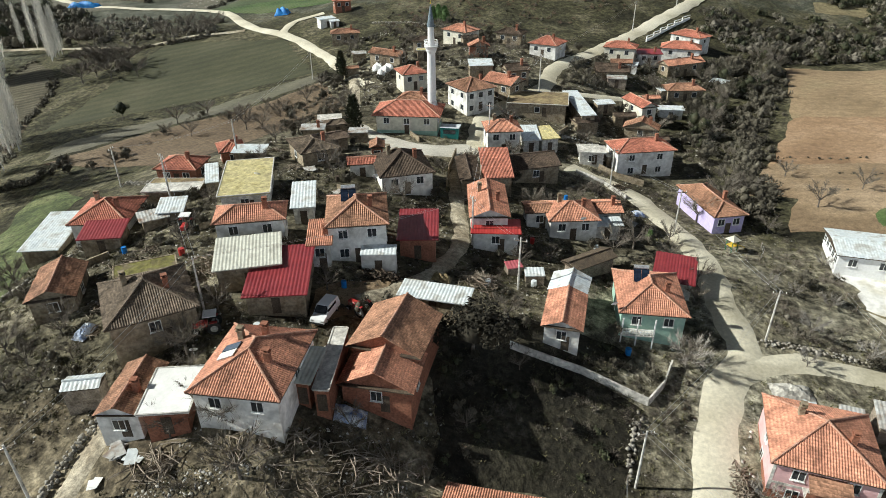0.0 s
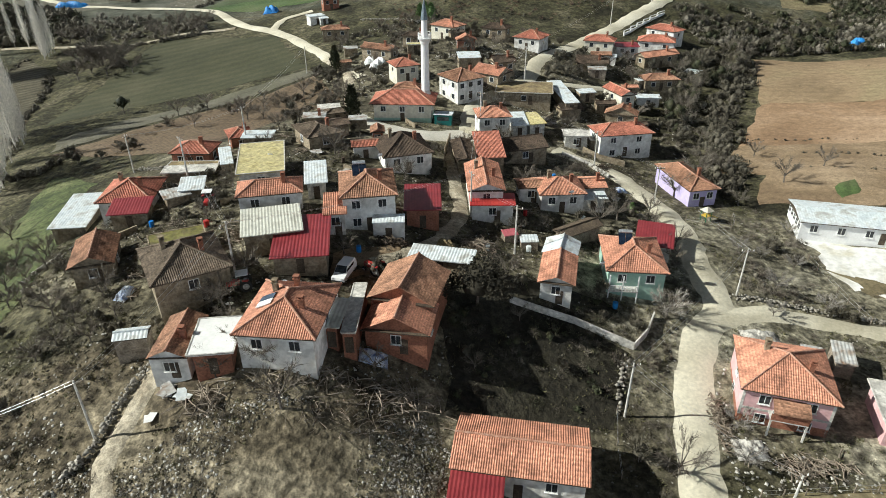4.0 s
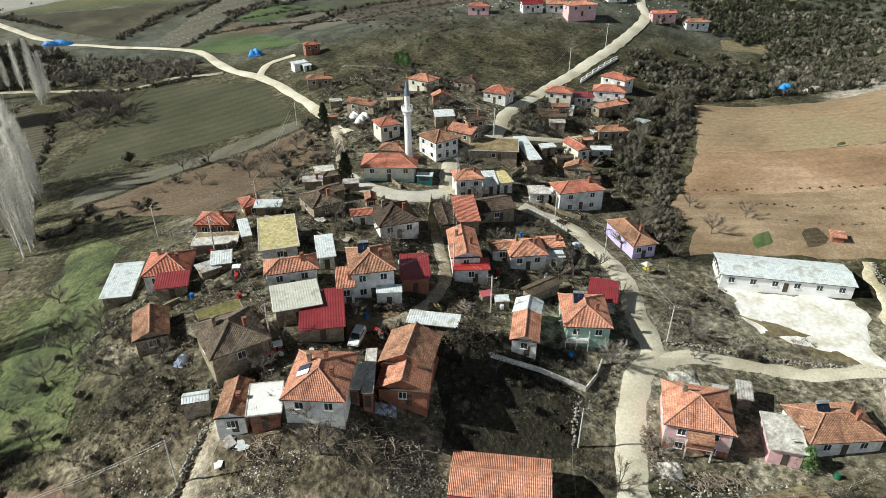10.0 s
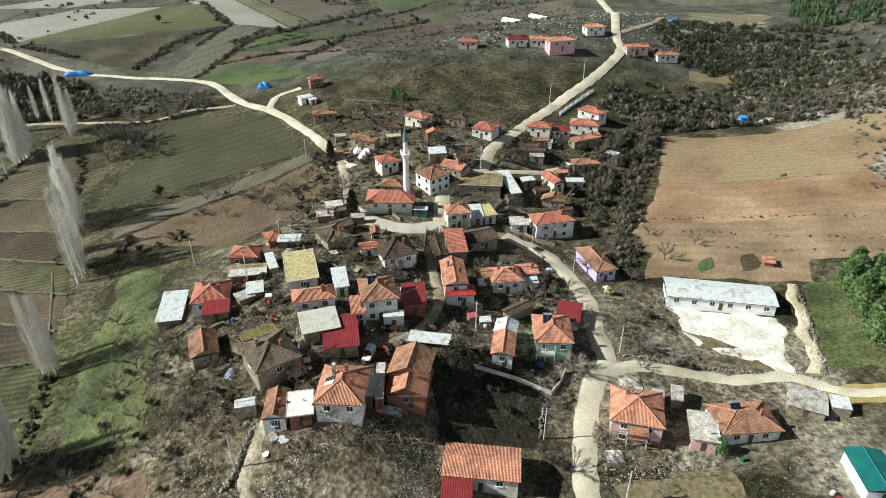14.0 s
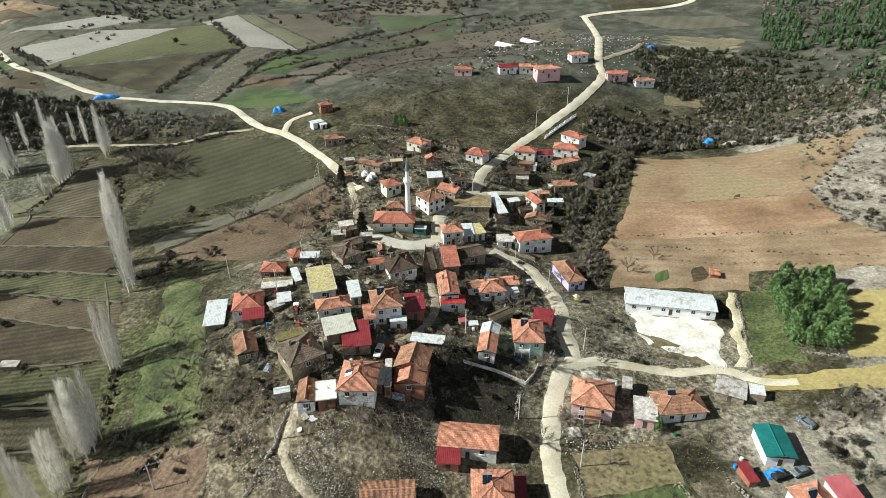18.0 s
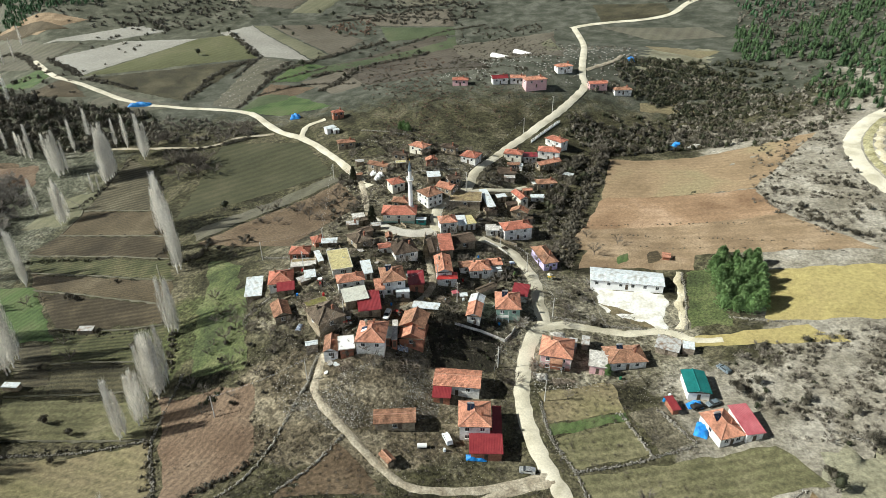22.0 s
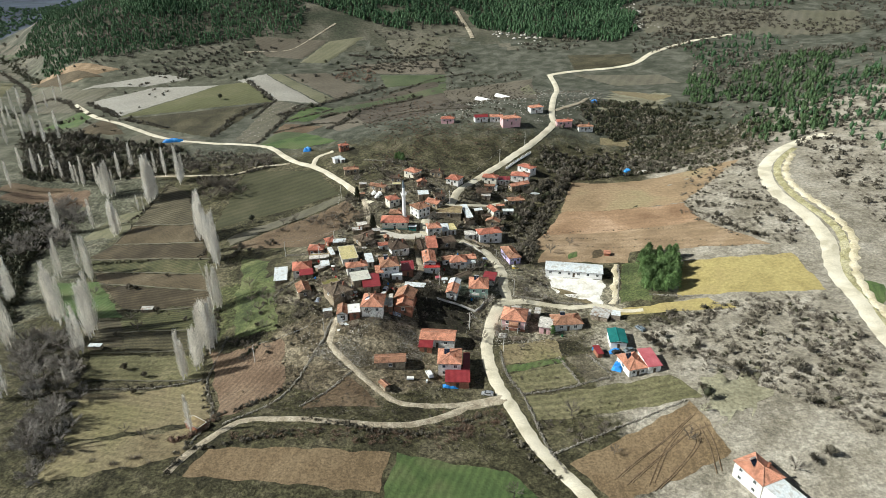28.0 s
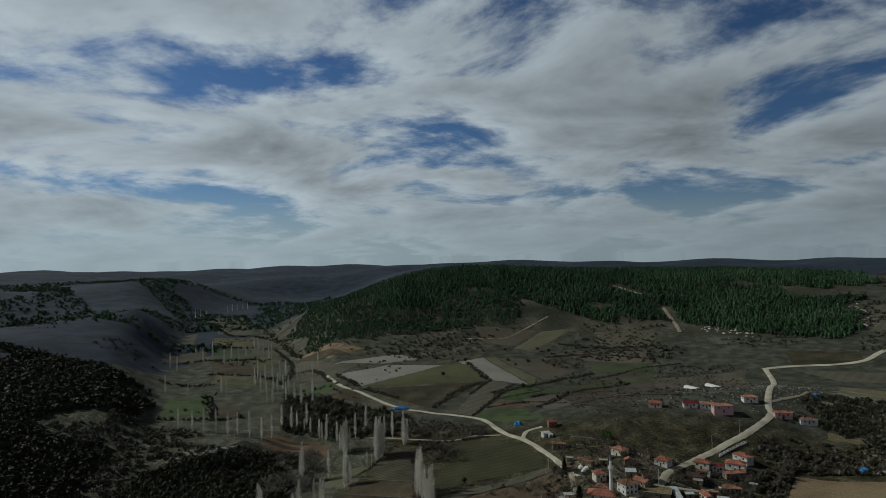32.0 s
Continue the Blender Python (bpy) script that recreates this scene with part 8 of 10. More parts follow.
scatter("scrub", LUMPS, *masked(132, 770, -75, 660, 9000, lambda x, y, z: (x > 209 + 0.12 * np.abs(y - 68)) & (patchy(x, y, 50) > -0.1)), (0.5, 1.1), M["scrubleaf"], "leafless scrub on the eastern hills", "scrub")
scatter("pine_wood", FIRS, *masked(253, 880, 110, 780, 6000, lambda x, y, z: patchy(x, y, 80) > 0.42), (0.8, 1.3), M["farpine"], "scattered pines on the eastern hills", "wood")
scatter("hedgerows", LUMPS, *masked(-1000, -253, 246, 1330, 5200, lambda x, y, z: (patchy(x, y, 42) > 0.45) | ((np.abs(np.sin(x / 31 + y / 44)) < 0.05) & (z < 30))), (0.5, 1.2), M["scrubleaf"], "leafless trees in the river valley", "hedge")
scatter("wood", LUMPS, *masked(-820, -330, -120, 300, 16000, lambda x, y, z: (x < -335 - 0.55 * (y - 60)) & (patchy(x, y, 60) > -0.55)), (1.0, 2.0), M["oak"], "dark wood on the western bank", "wood")
scatter("scrub", LUMPS, *masked(-520, -260, -120, 200, 3000, lambda x, y, z: patchy(x, y, 40) > -0.4), (0.7, 1.3), M["scrubleaf"], "dark scrub on the western bank", "scrub")

scatter("scrub", FINE_LUMPS, *in_zone("foot", 1.6, 0.2, cap=1600), (0.5, 1.0), M["scrubleaf"], "brown leafless scrub at the foot of the forest", "scrub")
scatter("scrub", FINE_LUMPS, *in_zone("foot2", 1.4, 0.3, cap=1200), (0.5, 1.0), M["scrubleaf"], "brown leafless scrub below the ridge", "scrub")
scatter("rocks", STONES, *in_zone("rocks", 2.2, 0.3, cap=500), (1.0, 4.0), M["palestone"], "pale rocks on the open slope", "rock", (0.5, 0.9))
scatter("bushes", FINE_LUMPS, *in_zone("fieldtrees", 0.22, 0.5, cap=260), (0.4, 0.9), M["scrubleaf"], "scattered brown bushes between hill fields", "bush")

# weeds, rubble and stones near the houses
NEAR = [(-79.9, -13.4), (-70.8, 70.3), (-28.6, 109.2), (34.8, 112.5), (69.5, 41.8), (66.0, -22.8), (11.7, -42.2), (-51.5, -35.1)]
scatter("scrub", FINE_SHRUBS, *sprinkle(NEAR, 9, 0.5, 0.2, 2200), (0.3, 0.85), M["twig"], "dry brown bushes on waste ground", "scrub")
scatter("scrub", FINE_SHRUBS, *sprinkle(NEAR, 5, 0.7, 0.2, 1200), (0.3, 0.8), M["scrubleaf"], "dark dry bushes on waste ground", "scrub")
scatter("weeds", TUFTS, *sprinkle(NEAR, 120, 0.5, 0.1, 15000), (0.6, 1.5), M["f_olive"], "tufts of dry grass and weeds", "weeds")
scatter("rubble", STONES, *sprinkle(NEAR, 90, 1.0, 0.0, 9500), (0.06, 0.3), M["stone"], "loose stones strewn over the ground", "rubble", (0.6, 1.0))
scatter("rubble", STONES, *sprinkle([(-56.9, 9.6), (-39.7, 25.5), (-36.6, 17.3), (-40.8, 5.8), (-50.5, -0.0)], 150, 0.9, 0.0, 1100), (0.05, 0.4), M["palestone"], "pale rubble beside the path", "rubble", (0.6, 1.0))
scatter("rubble", STONES, *sprinkle([(-31.2, 17.4), (-5.3, 19.7), (-3.2, 12.3), (-26.9, 2.1), (-35.2, 7.6)], 80, 1.0, 0.0, 1000), (0.04, 0.26), M["palestone"], "pale rubble on rough grass", "rubble", (0.6, 1.0))
scatter("rubble", STONES, *sprinkle([(25.5, 35.1), (30.4, 34.9), (28.8, 24.5), (40.7, 18.7), (45.1, 20.4), (45.1, 15.0), (25.5, 15.7)], 160, 0.8, 0.1, 1300), (0.06, 0.42), M["palestone"], "heaps of pale stones round a brick house", "rubble", (0.6, 1.0))
scatter("gravestones", STONES, *sprinkle([(-153.1, 280.8), (-132.7, 273.2), (-121, 376.1), (-146.1, 387.7)], 12, 0.2, 0.3, 700), (0.35, 0.9), M["stone"], "grey gravestones in an old graveyard", "gravestone", (0.8, 1.6))


def hedge_line(points, label, mat="scrubleaf", wide=0.9, size=(0.18, 0.48), step=0.8):
    line = smooth_line(points, step)
    x = np.array([p.x for p in line]) + rng.normal(0, wide, len(line))
    y = np.array([p.y for p in line]) + rng.normal(0, wide * 0.6, len(line))
    scatter("hedge", FINE_LUMPS, x, y, size, M[mat], label, "hedge")


hedge_line([(-187.3, 116.9), (-172.9, 114.4), (-152.2, 109.9)], "dark hedge along a field terrace", mat="oak", wide=0.9, size=(0.18, 0.48))
hedge_line([(-187.7, 164.7), (-181.5, 177.2), (-176.3, 208)], "dark hedge beside the terraces", mat="scrubleaf", wide=0.9, size=(0.18, 0.48))
hedge_line([(-141.7, 58.1), (-123, 53), (-109.6, 54.1), (-100.1, 56.9)], "dry stalks along a terrace", mat="scrubleaf", wide=0.9, size=(0.12, 0.32))
hedge_line([(-90.6, 13.7), (-88.9, 18.8), (-89.6, 30.1), (-94.7, 49.1)], "dark hedge below poplars", mat="scrubleaf", wide=0.9, size=(0.18, 0.48))
hedge_line([(-120.4, 102.5), (-120.3, 115.4), (-128.5, 126.2)], "dark hedge below poplars", mat="scrubleaf", wide=0.9, size=(0.18, 0.48))
hedge_line([(-129.9, 123.8), (-141.5, 159.2), (-153.8, 186.8)], "dark hedge below poplars", mat="scrubleaf", wide=0.9, size=(0.2, 0.5))
hedge_line([(-127, -6.1), (-112, -1.6), (-85.9, 2)], "dry bank along a field edge", mat="scrubleaf", wide=0.9, size=(0.12, 0.3))
hedge_line([(-84.9, 1.8), (-77, -15), (-70.4, -27.1)], "dark hedge along a field bank", mat="scrubleaf", wide=0.9, size=(0.18, 0.48))
hedge_line([(-81, -37.9), (-74.8, -36.1), (-72.5, -30.6), (-72.2, -25.5)], "bramble thicket round a ruin", mat="twig_red", wide=0.9, size=(0.3, 0.7))
hedge_line([(-111.9, 95.3), (-101.3, 99.4), (-101.1, 112.3)], "bushes by a ditch", mat="scrubleaf", wide=0.9, size=(0.3, 0.65))
hedge_line([(-72.7, 12.4), (-68.9, 13.6), (-66.6, 16.5)], "dark bushes in a field corner", mat="oak", wide=0.9, size=(0.3, 0.6))
hedge_line([(-151.1, 196), (-141.6, 203.8), (-128.1, 187.2)], "leafless bushes between two fields", mat="scrubleaf", wide=0.9, size=(0.4, 0.8))
hedge_line([(-158.4, 212.5), (-133.8, 212.6), (-111.2, 220.5)], "bramble hedge along a track", mat="scrubleaf", wide=0.9, size=(0.25, 0.6))
hedge_line([(-134, 342), (-114.8, 359.8), (-93.5, 389.9), (-48.1, 437.5)], "dark hedge between far fields", mat="scrubleaf", wide=1.6, size=(0.35, 0.8))
hedge_line([(-95.7, 338.9), (-72.5, 353.4), (-12, 395.8)], "dark hedge between far fields", mat="scrubleaf", wide=1.6, size=(0.35, 0.8))
hedge_line([(-147.8, 378.3), (-165, 353.5), (-174.4, 293.6)], "dark hedge between far fields", mat="scrubleaf", wide=1.6, size=(0.35, 0.8))
hedge_line([(-191.9, 471.3), (-149, 390.2)], "dark hedge between far fields", mat="scrubleaf", wide=1.6, size=(0.35, 0.8))
hedge_line([(-218.6, 318.6), (-261.9, 339.5)], "dark hedge between far fields", mat="scrubleaf", wide=1.6, size=(0.35, 0.8))
hedge_line([(-83.8, 296.7), (-74.6, 314.3), (-66.5, 345.8)], "dark hedge between far fields", mat="scrubleaf", wide=1.6, size=(0.35, 0.8))
hedge_line([(-108.3, 508.6), (-53.8, 514.1), (10.8, 488.7)], "dark hedge between far fields", mat="scrubleaf", wide=1.6, size=(0.35, 0.8))
hedge_line([(-98.2, 558.2), (-55.9, 542.3), (4.6, 538.5)], "dark hedge between far fields", mat="scrubleaf", wide=1.6, size=(0.35, 0.8))
hedge_line([(-405.3, 441.8), (-372.3, 437.7), (-316.2, 375.7)], "dark hedge between far fields", mat="scrubleaf", wide=1.6, size=(0.35, 0.8))
hedge_line([(-323.8, 401.8), (-270.2, 346.8)], "dark hedge between far fields", mat="scrubleaf", wide=1.6, size=(0.35, 0.8))
hedge_line([(-537, 613.2), (-437.2, 495.9), (-389.3, 405.3)], "dark hedge between far fields", mat="scrubleaf", wide=1.6, size=(0.35, 0.8))
hedge_line([(-146.1, 387.7), (-152.5, 335.7)], "dark hedge between hill fields", mat="scrubleaf", wide=1, size=(0.25, 0.6))
hedge_line([(-121, 376.1), (-127.2, 321.1), (-132.7, 273.2)], "dark hedge between hill fields", mat="scrubleaf", wide=1, size=(0.25, 0.6))
hedge_line([(-123.4, 323.4), (-86.6, 363.3)], "dark hedge between hill fields", mat="scrubleaf", wide=1, size=(0.25, 0.6))
hedge_line([(-125.3, 295.2), (-96.5, 316.2), (-61.6, 308.3)], "dark hedge between hill fields", mat="scrubleaf", wide=1, size=(0.25, 0.6))
hedge_line([(-49, 299), (-20.7, 321.7), (27.9, 289.1)], "dark hedge between hill fields", mat="scrubleaf", wide=1, size=(0.25, 0.6))
hedge_line([(-44.5, 415.7), (0.2, 455.9), (37.4, 467.4)], "dark hedge between hill fields", mat="scrubleaf", wide=1, size=(0.25, 0.6))
hedge_line([(-900.1, 928.8), (-715.1, 749.7), (-665.4, 751.1), (-490.8, 624.5)], "dark hedge on the valley floor", mat="oak", wide=3.0, size=(0.5, 1.2), step=3.0)
hedge_line([(-606, 451.6), (-576.1, 505.9), (-509.2, 526.3)], "dark hedge on the valley floor", mat="oak", wide=3.0, size=(0.5, 1.2), step=3.0)
hedge_line([(-505.6, 419.8), (-435.7, 421.9), (-379.8, 385.6)], "dark hedge on the valley floor", mat="oak", wide=3.0, size=(0.5, 1.2), step=3.0)
hedge_line([(-428.4, 316.5), (-356, 236.5)], "dark hedge on the valley floor", mat="oak", wide=3.0, size=(0.5, 1.2), step=3.0)
hedge_line([(-406.1, 225.2), (-361.5, 237.2), (-336.8, 251.2)], "dark hedge on the valley floor", mat="oak", wide=3.0, size=(0.5, 1.2), step=3.0)
hedge_line([(-787.9, 931.9), (-564.9, 671.2), (-437.8, 517.3)], "dark hedge on the valley floor", mat="oak", wide=3.0, size=(0.5, 1.2), step=3.0)
hedge_line([(-664.9, 625.3), (-580.3, 619)], "dark hedge on the valley floor", mat="oak", wide=3.0, size=(0.5, 1.2), step=3.0)
hedge_line([(-528.4, 363.5), (-481.7, 353), (-462.3, 368)], "dark hedge on the valley floor", mat="oak", wide=3.0, size=(0.5, 1.2), step=3.0)
hedge_line([(-71.8, -24.3), (-60.4, -17.7), (-51.5, -10.8), (-48.4, -7.1)], "dark hedge along a curved bank")
hedge_line([(-71.3, -43.1), (-59.3, -39.9), (-43.0, -34.7)], "dark thicket along the track")
hedge_line([(-40.6, -28.7), (-21.9, -32.4), (-0.1, -33.3), (18.8, -23.2)], "bramble thicket below the track")
hedge_line([(22.5, -24.8), (29.9, -40.5), (38.4, -53.7)], "dry hedge beside the road")
hedge_line([(-74.9, -40.5), (-75.0, -53.8), (-73.8, -54.1)], "dark thicket by the stream")
hedge_line([(81.1, 178.1), (64.5, 139.2), (54.4, 111.8), (47.6, 86.3)], "grey-brown hedge along the orange field", wide=1.6, size=(0.35, 0.8))
hedge_line([(77.6, 177.6), (61.0, 138.7), (50.9, 111.3), (44.3, 86.3)], "grey-brown hedge along the orange field", wide=1.6, size=(0.35, 0.8))
for line, label in (([(61.6, 116.8), (97.2, 110.3), (131.3, 99.4)], "row of low vine stumps in a bare field"), ([(70.3, 106.9), (105.0, 95.5), (134.4, 83.4)], "row of low vine stumps in a bare field"),
                    ([(61.0, 98.5), (102.6, 88.2), (145.4, 74.0)], "row of low vine stumps in a bare field")):
    hedge_line(line, label, wide=0.5, size=(0.08, 0.24), step=1.6)
plant(SCRUBOAKS, "thorn_bush", [(111.1, -54.3), (116.4, -53.1), (92.3, -21.8), (125.8, -15.5), (107.1, -12.9), (90.3, 14.3), (83.8, 11.7), (86.8, 8.3)], "round brown bush on dry ground", "bush", "", (0.7, 1.25))
plant(OAKS, "oak", [(92.3, -20.7)], "small dark oak beside a plot", "tree", "", (0.7, 0.72))
for line in ([(63.9, -56.9), (72.7, -43.3), (82.4, -35.0), (82.3, -42.4), (73.7, -51.5), (64.7, -59.2)], [(54.8, -54.3), (63.5, -46.8), (76.3, -37.8), (84.6, -31.3)], [(85.7, -35.4), (85.6, -45.1), (83.9, -54.8)], [(57.5, -56.6), (66.1, -49.2), (79.1, -39.6), (86.9, -37.0)]):
    for off in (0, 1.7):
        road("wheel_rut", [(x + off, y + off * 0.4) for x, y in line], 0.45, M["f_brown"], "wheel rut pressed into a tan plot", lift=0.16, ragged=0.1)


def stone_wall(points, label, height=0.9, mat="stone", step=0.42):
    line = smooth_line(points, step)
    x, y, s = [], [], []
    vs, fs, n = [], [], 0
    for p in line:
        for layer in range(max(1, int(height / 0.3))):
            for side in (-0.18, 0.18):
                pv, pf = STONES[int(rng.integers(0, len(STONES)))]
                if rng.uniform() < 0.22:
                    continue
                k = rng.uniform(0.16, 0.44)
                a = rng.uniform(0, 6.28)
                q = np.array([[math.cos(a), -math.sin(a), 0], [math.sin(a), math.cos(a), 0], [0, 0, 1]])
                px, py = p.x + side + rng.normal(0, 0.2), p.y + side + rng.normal(0, 0.2)
                vs.append(pv @ q.T * k * (1, 1, 0.8) + (px, py, gz(px, py) + 0.1 + layer * 0.28))
                fs.append(pf + n)
                n += len(pv)
    link("stone_wall", raw_mesh("stone_wall", np.concatenate(vs), np.concatenate(fs), M[mat]), label=label, category="wall", kind="stuff")


for pts_, label, ht in (
    ([(-38.8, 23.6), (-40.0, 19.1), (-40.4, 15.3), (-41.4, 11.6)], "dry stone wall along a sunken path", 0.9),
    ([(35.8, 49.8), (49.4, 48.7), (59.6, 46.4), (65.5, 45.5)], "low dry stone wall along the lane", 0.7),
    ([(26.9, 11.8), (28.5, -1.9), (33.3, -15.5), (36.6, -35.3), (41.2, -51.1)], "low pale wall along the road", 0.6),
    ([(-83.3, 27.1), (-84.0, 7.7), (-82.4, -2.1), (-72.9, -23.3), (-73.7, -40.8)], "overgrown stone bank along a ditch", 0.7),
    ([(-126.4, -5.0), (-105.6, -1.7), (-85.5, 2.5)], "stone bank between fields", 0.6),
    ([(-66.8, -29.9), (-51.3, -15.2), (-42.9, 8.1), (-41.5, 12.5)], "stone bank at a field edge", 0.7),
    ([(33.0, -13.4), (48.6, -11.0), (65.4, -7.1)], "stone bank below the gardens", 0.6),
    ([(48.7, 6.4), (51.1, -1.5), (53.5, -9.4)], "pale stone wall between gardens", 0.7),
    ([(39.5, -42.0), (63.2, -31.8), (85.2, -24.1)], "stone bank between plots", 0.6),
    ([(59.4, 6.8), (65.7, -6.1)], "pale stone wall beside a yard", 0.7),
    ([(-43.7, -21.4), (-35.2, -13.5), (-28.4, -3.0)], "dark stone bank", 0.7),
    ([(99.1, -5.9), (108.4, -12.3), (115.5, -13.3)], "pale rock outcrop on the slope", 0.9),
    ([(94.8, 46.9), (106.3, 41.8), (114.6, 39.8)], "stone bank below the pines", 0.6),
    ([(17.1, 34.6), (15.9, 30.3), (15.1, 26.7)], "stone bank by the road", 0.7),
    ([(-60.2, 53.2), (-67.4, 46.2), (-65.1, 40.8)], "tumbled stone wall on the slope", 0.7),
    ([(-14.2, 150.9), (-7.0, 152.5), (-1.5, 153.3), (6.6, 155.3)], "terrace wall of old stones along a lane", 0.9),
    ([(88.3, 75.5), (85.8, 63.0), (80.2, 44.2)], "pale tumbled wall beside the pines", 0.6),
    ([(54.7, 47.6), (65.1, 45.8), (78.4, 42.6)], "pale stones along the lane", 0.4),
    ([(-46.6, 212.9), (-33.7, 208.3), (-19.5, 201.6)], "tumbled terrace wall on the hill", 0.7),
    ([(-70.7, 85.7), (-60.0, 80.1), (-46.7, 72.1)], "tumbled stone wall behind houses", 0.7)):
    stone_wall(pts_, label, ht)


# ---- landmarks and things ----
def turned(profile, sides, mat, name, parent, label=""):
    """A lathe-turned part from (radius, height) pairs."""
    v, f = [], []
    for r, z in profile:
        v += [(r * math.cos(2 * math.pi * k / sides), r * math.sin(2 * math.pi * k / sides), z) for k in range(sides)]
    for i in range(len(profile) - 1):
        for k in range(sides):
            a, b = i * sides + k, i * sides + (k + 1) % sides
            f.append((a, b, b + sides, a + sides))
    f.append(tuple(range(sides - 1, -1, -1)))
    f.append(tuple(range((len(profile) - 1) * sides, len(profile) * sides)))
    return link(name, mesh_of(name, v, f, mat), parent, label=label)


def minaret(x, y):
    z = gz(x, y)
    root = link("minaret", None, m=pose(x, y, z) @ Matrix.Diagonal((1, 1, 1.08, 1)), label="slender white minaret with one balcony and a grey cone", category="minaret")
    turned([(1.35, -0.5), (1.35, 4.2), (0.95, 5.4)], 8, M["whitewash"], "base", root)
    turned([(0.92, 5.3), (0.86, 15.2)], 16, M["white"], "shaft", root)
    turned([(0.86, 14.6), (1.1, 15.1), (1.15, 15.4), (1.45, 15.8), (1.5, 16.0), (0.8, 16.02)], 16, M["white"], "balcony_corbel", root)
    s = Soup()
    for k in range(16):
        a = 2 * math.pi * k / 16
        b = 2 * math.pi * (k + 1) / 16
        pa, pb = Vector((1.42 * math.cos(a), 1.42 * math.sin(a), 0)), Vector((1.42 * math.cos(b), 1.42 * math.sin(b), 0))
        s.rod(pa + Vector((0, 0, 16)), pa + Vector((0, 0, 16.95)), 0.05, 0.05)
        s.rod(pa + Vector((0, 0, 16.95)), pb + Vector((0, 0, 16.95)), 0.05, 0.05)
        s.rod(pa + Vector((0, 0, 16.45)), pb + Vector((0, 0, 16.45)), 0.04, 0.04)
    link("balustrade", s.mesh("balustrade", M["white"]), root)
    turned([(0.68, 16.0), (0.64, 19.3), (0.78, 19.5)], 16, M["white"], "upper_shaft", root)
    turned([(0.8, 19.5), (0.42, 21.6), (0.08, 23.4), (0.02, 23.5)], 16, M["lead"], "cone", root, "grey-blue pointed cap")
    turned([(0.03, 23.4), (0.1, 23.7), (0.03, 23.9), (0.08, 24.1), (0.01, 24.5)], 8, M["plastic_yellow"], "finial", root)


minaret(-14.5, 113.4)


def wheel(parent, x, y, z, r, w):
    s = Soup()
    s.rod((x, y - w / 2, z), (x, y + w / 2, z), r, r, 14)
    t = link("wheel", s.mesh("wheel", M["rubber"]), parent)
    s = Soup()
    s.rod((x, y - w / 2 - 0.02, z), (x, y + w / 2 + 0.02, z), r * 0.55, r * 0.55, 10)
    link("rim", s.mesh("rim", M["silver"]), t)


def car(name, x, y, rot, body, label, van=False, category="car"):
    z = gz(x, y) + 0.1
    root = link(name, None, m=pose(x, y, z, 0, 0, rot), label=label, category=category)
    L, W, H = (4.35, 1.75, 1.8) if van else (4.2, 1.7, 1.45)
    side = [(-L / 2, 0.35), (-L / 2, 0.95), (-L / 2 + 0.1, 1.1), (-L / 2 + 0.2, H - 0.1) if van else (-L / 2 + 0.75, H - 0.05), (L / 2 - 1.75, H), (L / 2 - 1.05, 1.02), (L / 2 - 0.15, 0.85), (L / 2, 0.6), (L / 2, 0.35)]
    n = len(side)
    v = [(px, sgn * (W / 2 - (0.14 if pz > 1.2 else 0.0)), pz) for sgn in (-1, 1) for px, pz in side]
    f = [tuple(range(n)), tuple(range(2 * n - 1, n - 1, -1))] + [(k, n + k, n + (k + 1) % n, (k + 1) % n) for k in range(n)]
    link("body", mesh_of("body", v, f, body), root)
    s = Soup()
    s.add([(L / 2 - 1.72, -W / 2 + 0.2, H - 0.06), (L / 2 - 1.72, W / 2 - 0.2, H - 0.06), (L / 2 - 1.05, W / 2 - 0.1, 1.08), (L / 2 - 1.05, -W / 2 + 0.1, 1.08)], [(0, 3, 2, 1)])
    me = s.mesh("windscreen", M["glass"])
    me.transform(Matrix.Translation((0.03, 0, 0.03)))
    link("windscreen", me, root)
    for sgn in (-1, 1):
        s = Soup()
        s.box(Matrix.Translation((-0.2, sgn * (W / 2 - 0.06), 1.3 if van else 1.2)), L * 0.5, 0.06, 0.36)
        link("side_window", s.mesh("side_window", M["glass"]), root)
        s = Soup()
        s.box(Matrix.Translation((L / 2 - 0.03, sgn * 0.6, 0.72)), 0.08, 0.3, 0.16)
        link("headlight", s.mesh("headlight", M["silver"]), root)
        for px in (-L / 2 + 0.8, L / 2 - 0.8):
            wheel(root, px, sgn * (W / 2 - 0.1), 0.32, 0.32, 0.2)
    s = Soup()
    s.box(Matrix.Translation((L / 2 + 0.02, 0, 0.42)), 0.12, W * 0.94, 0.2)
    link("bumper", s.mesh("bumper", M["rubber"]), root)
    return root


car("van", -19.0, 38.8, 258, M["carwhite"], "white van parked on a muddy yard", True, "van")
car("van", -0.2, -2.6, 110, M["carwhite"], "white van parked beside a tiled house", True, "van")
car("pickup", 20.4, -12.5, 170, M["silver"], "silver-grey pickup beside the village road", False, "pickup")
car("car", 70.7, 6.9, 20, M["rubber"], "black car parked beside a barn")
car("car", 75.2, 7.7, 200, M["lead"], "dark grey car parked beside a barn")
car("pickup", 83.5, 21.8, 120, M["lead"], "blue-grey pickup on a bare yard", False, "pickup")


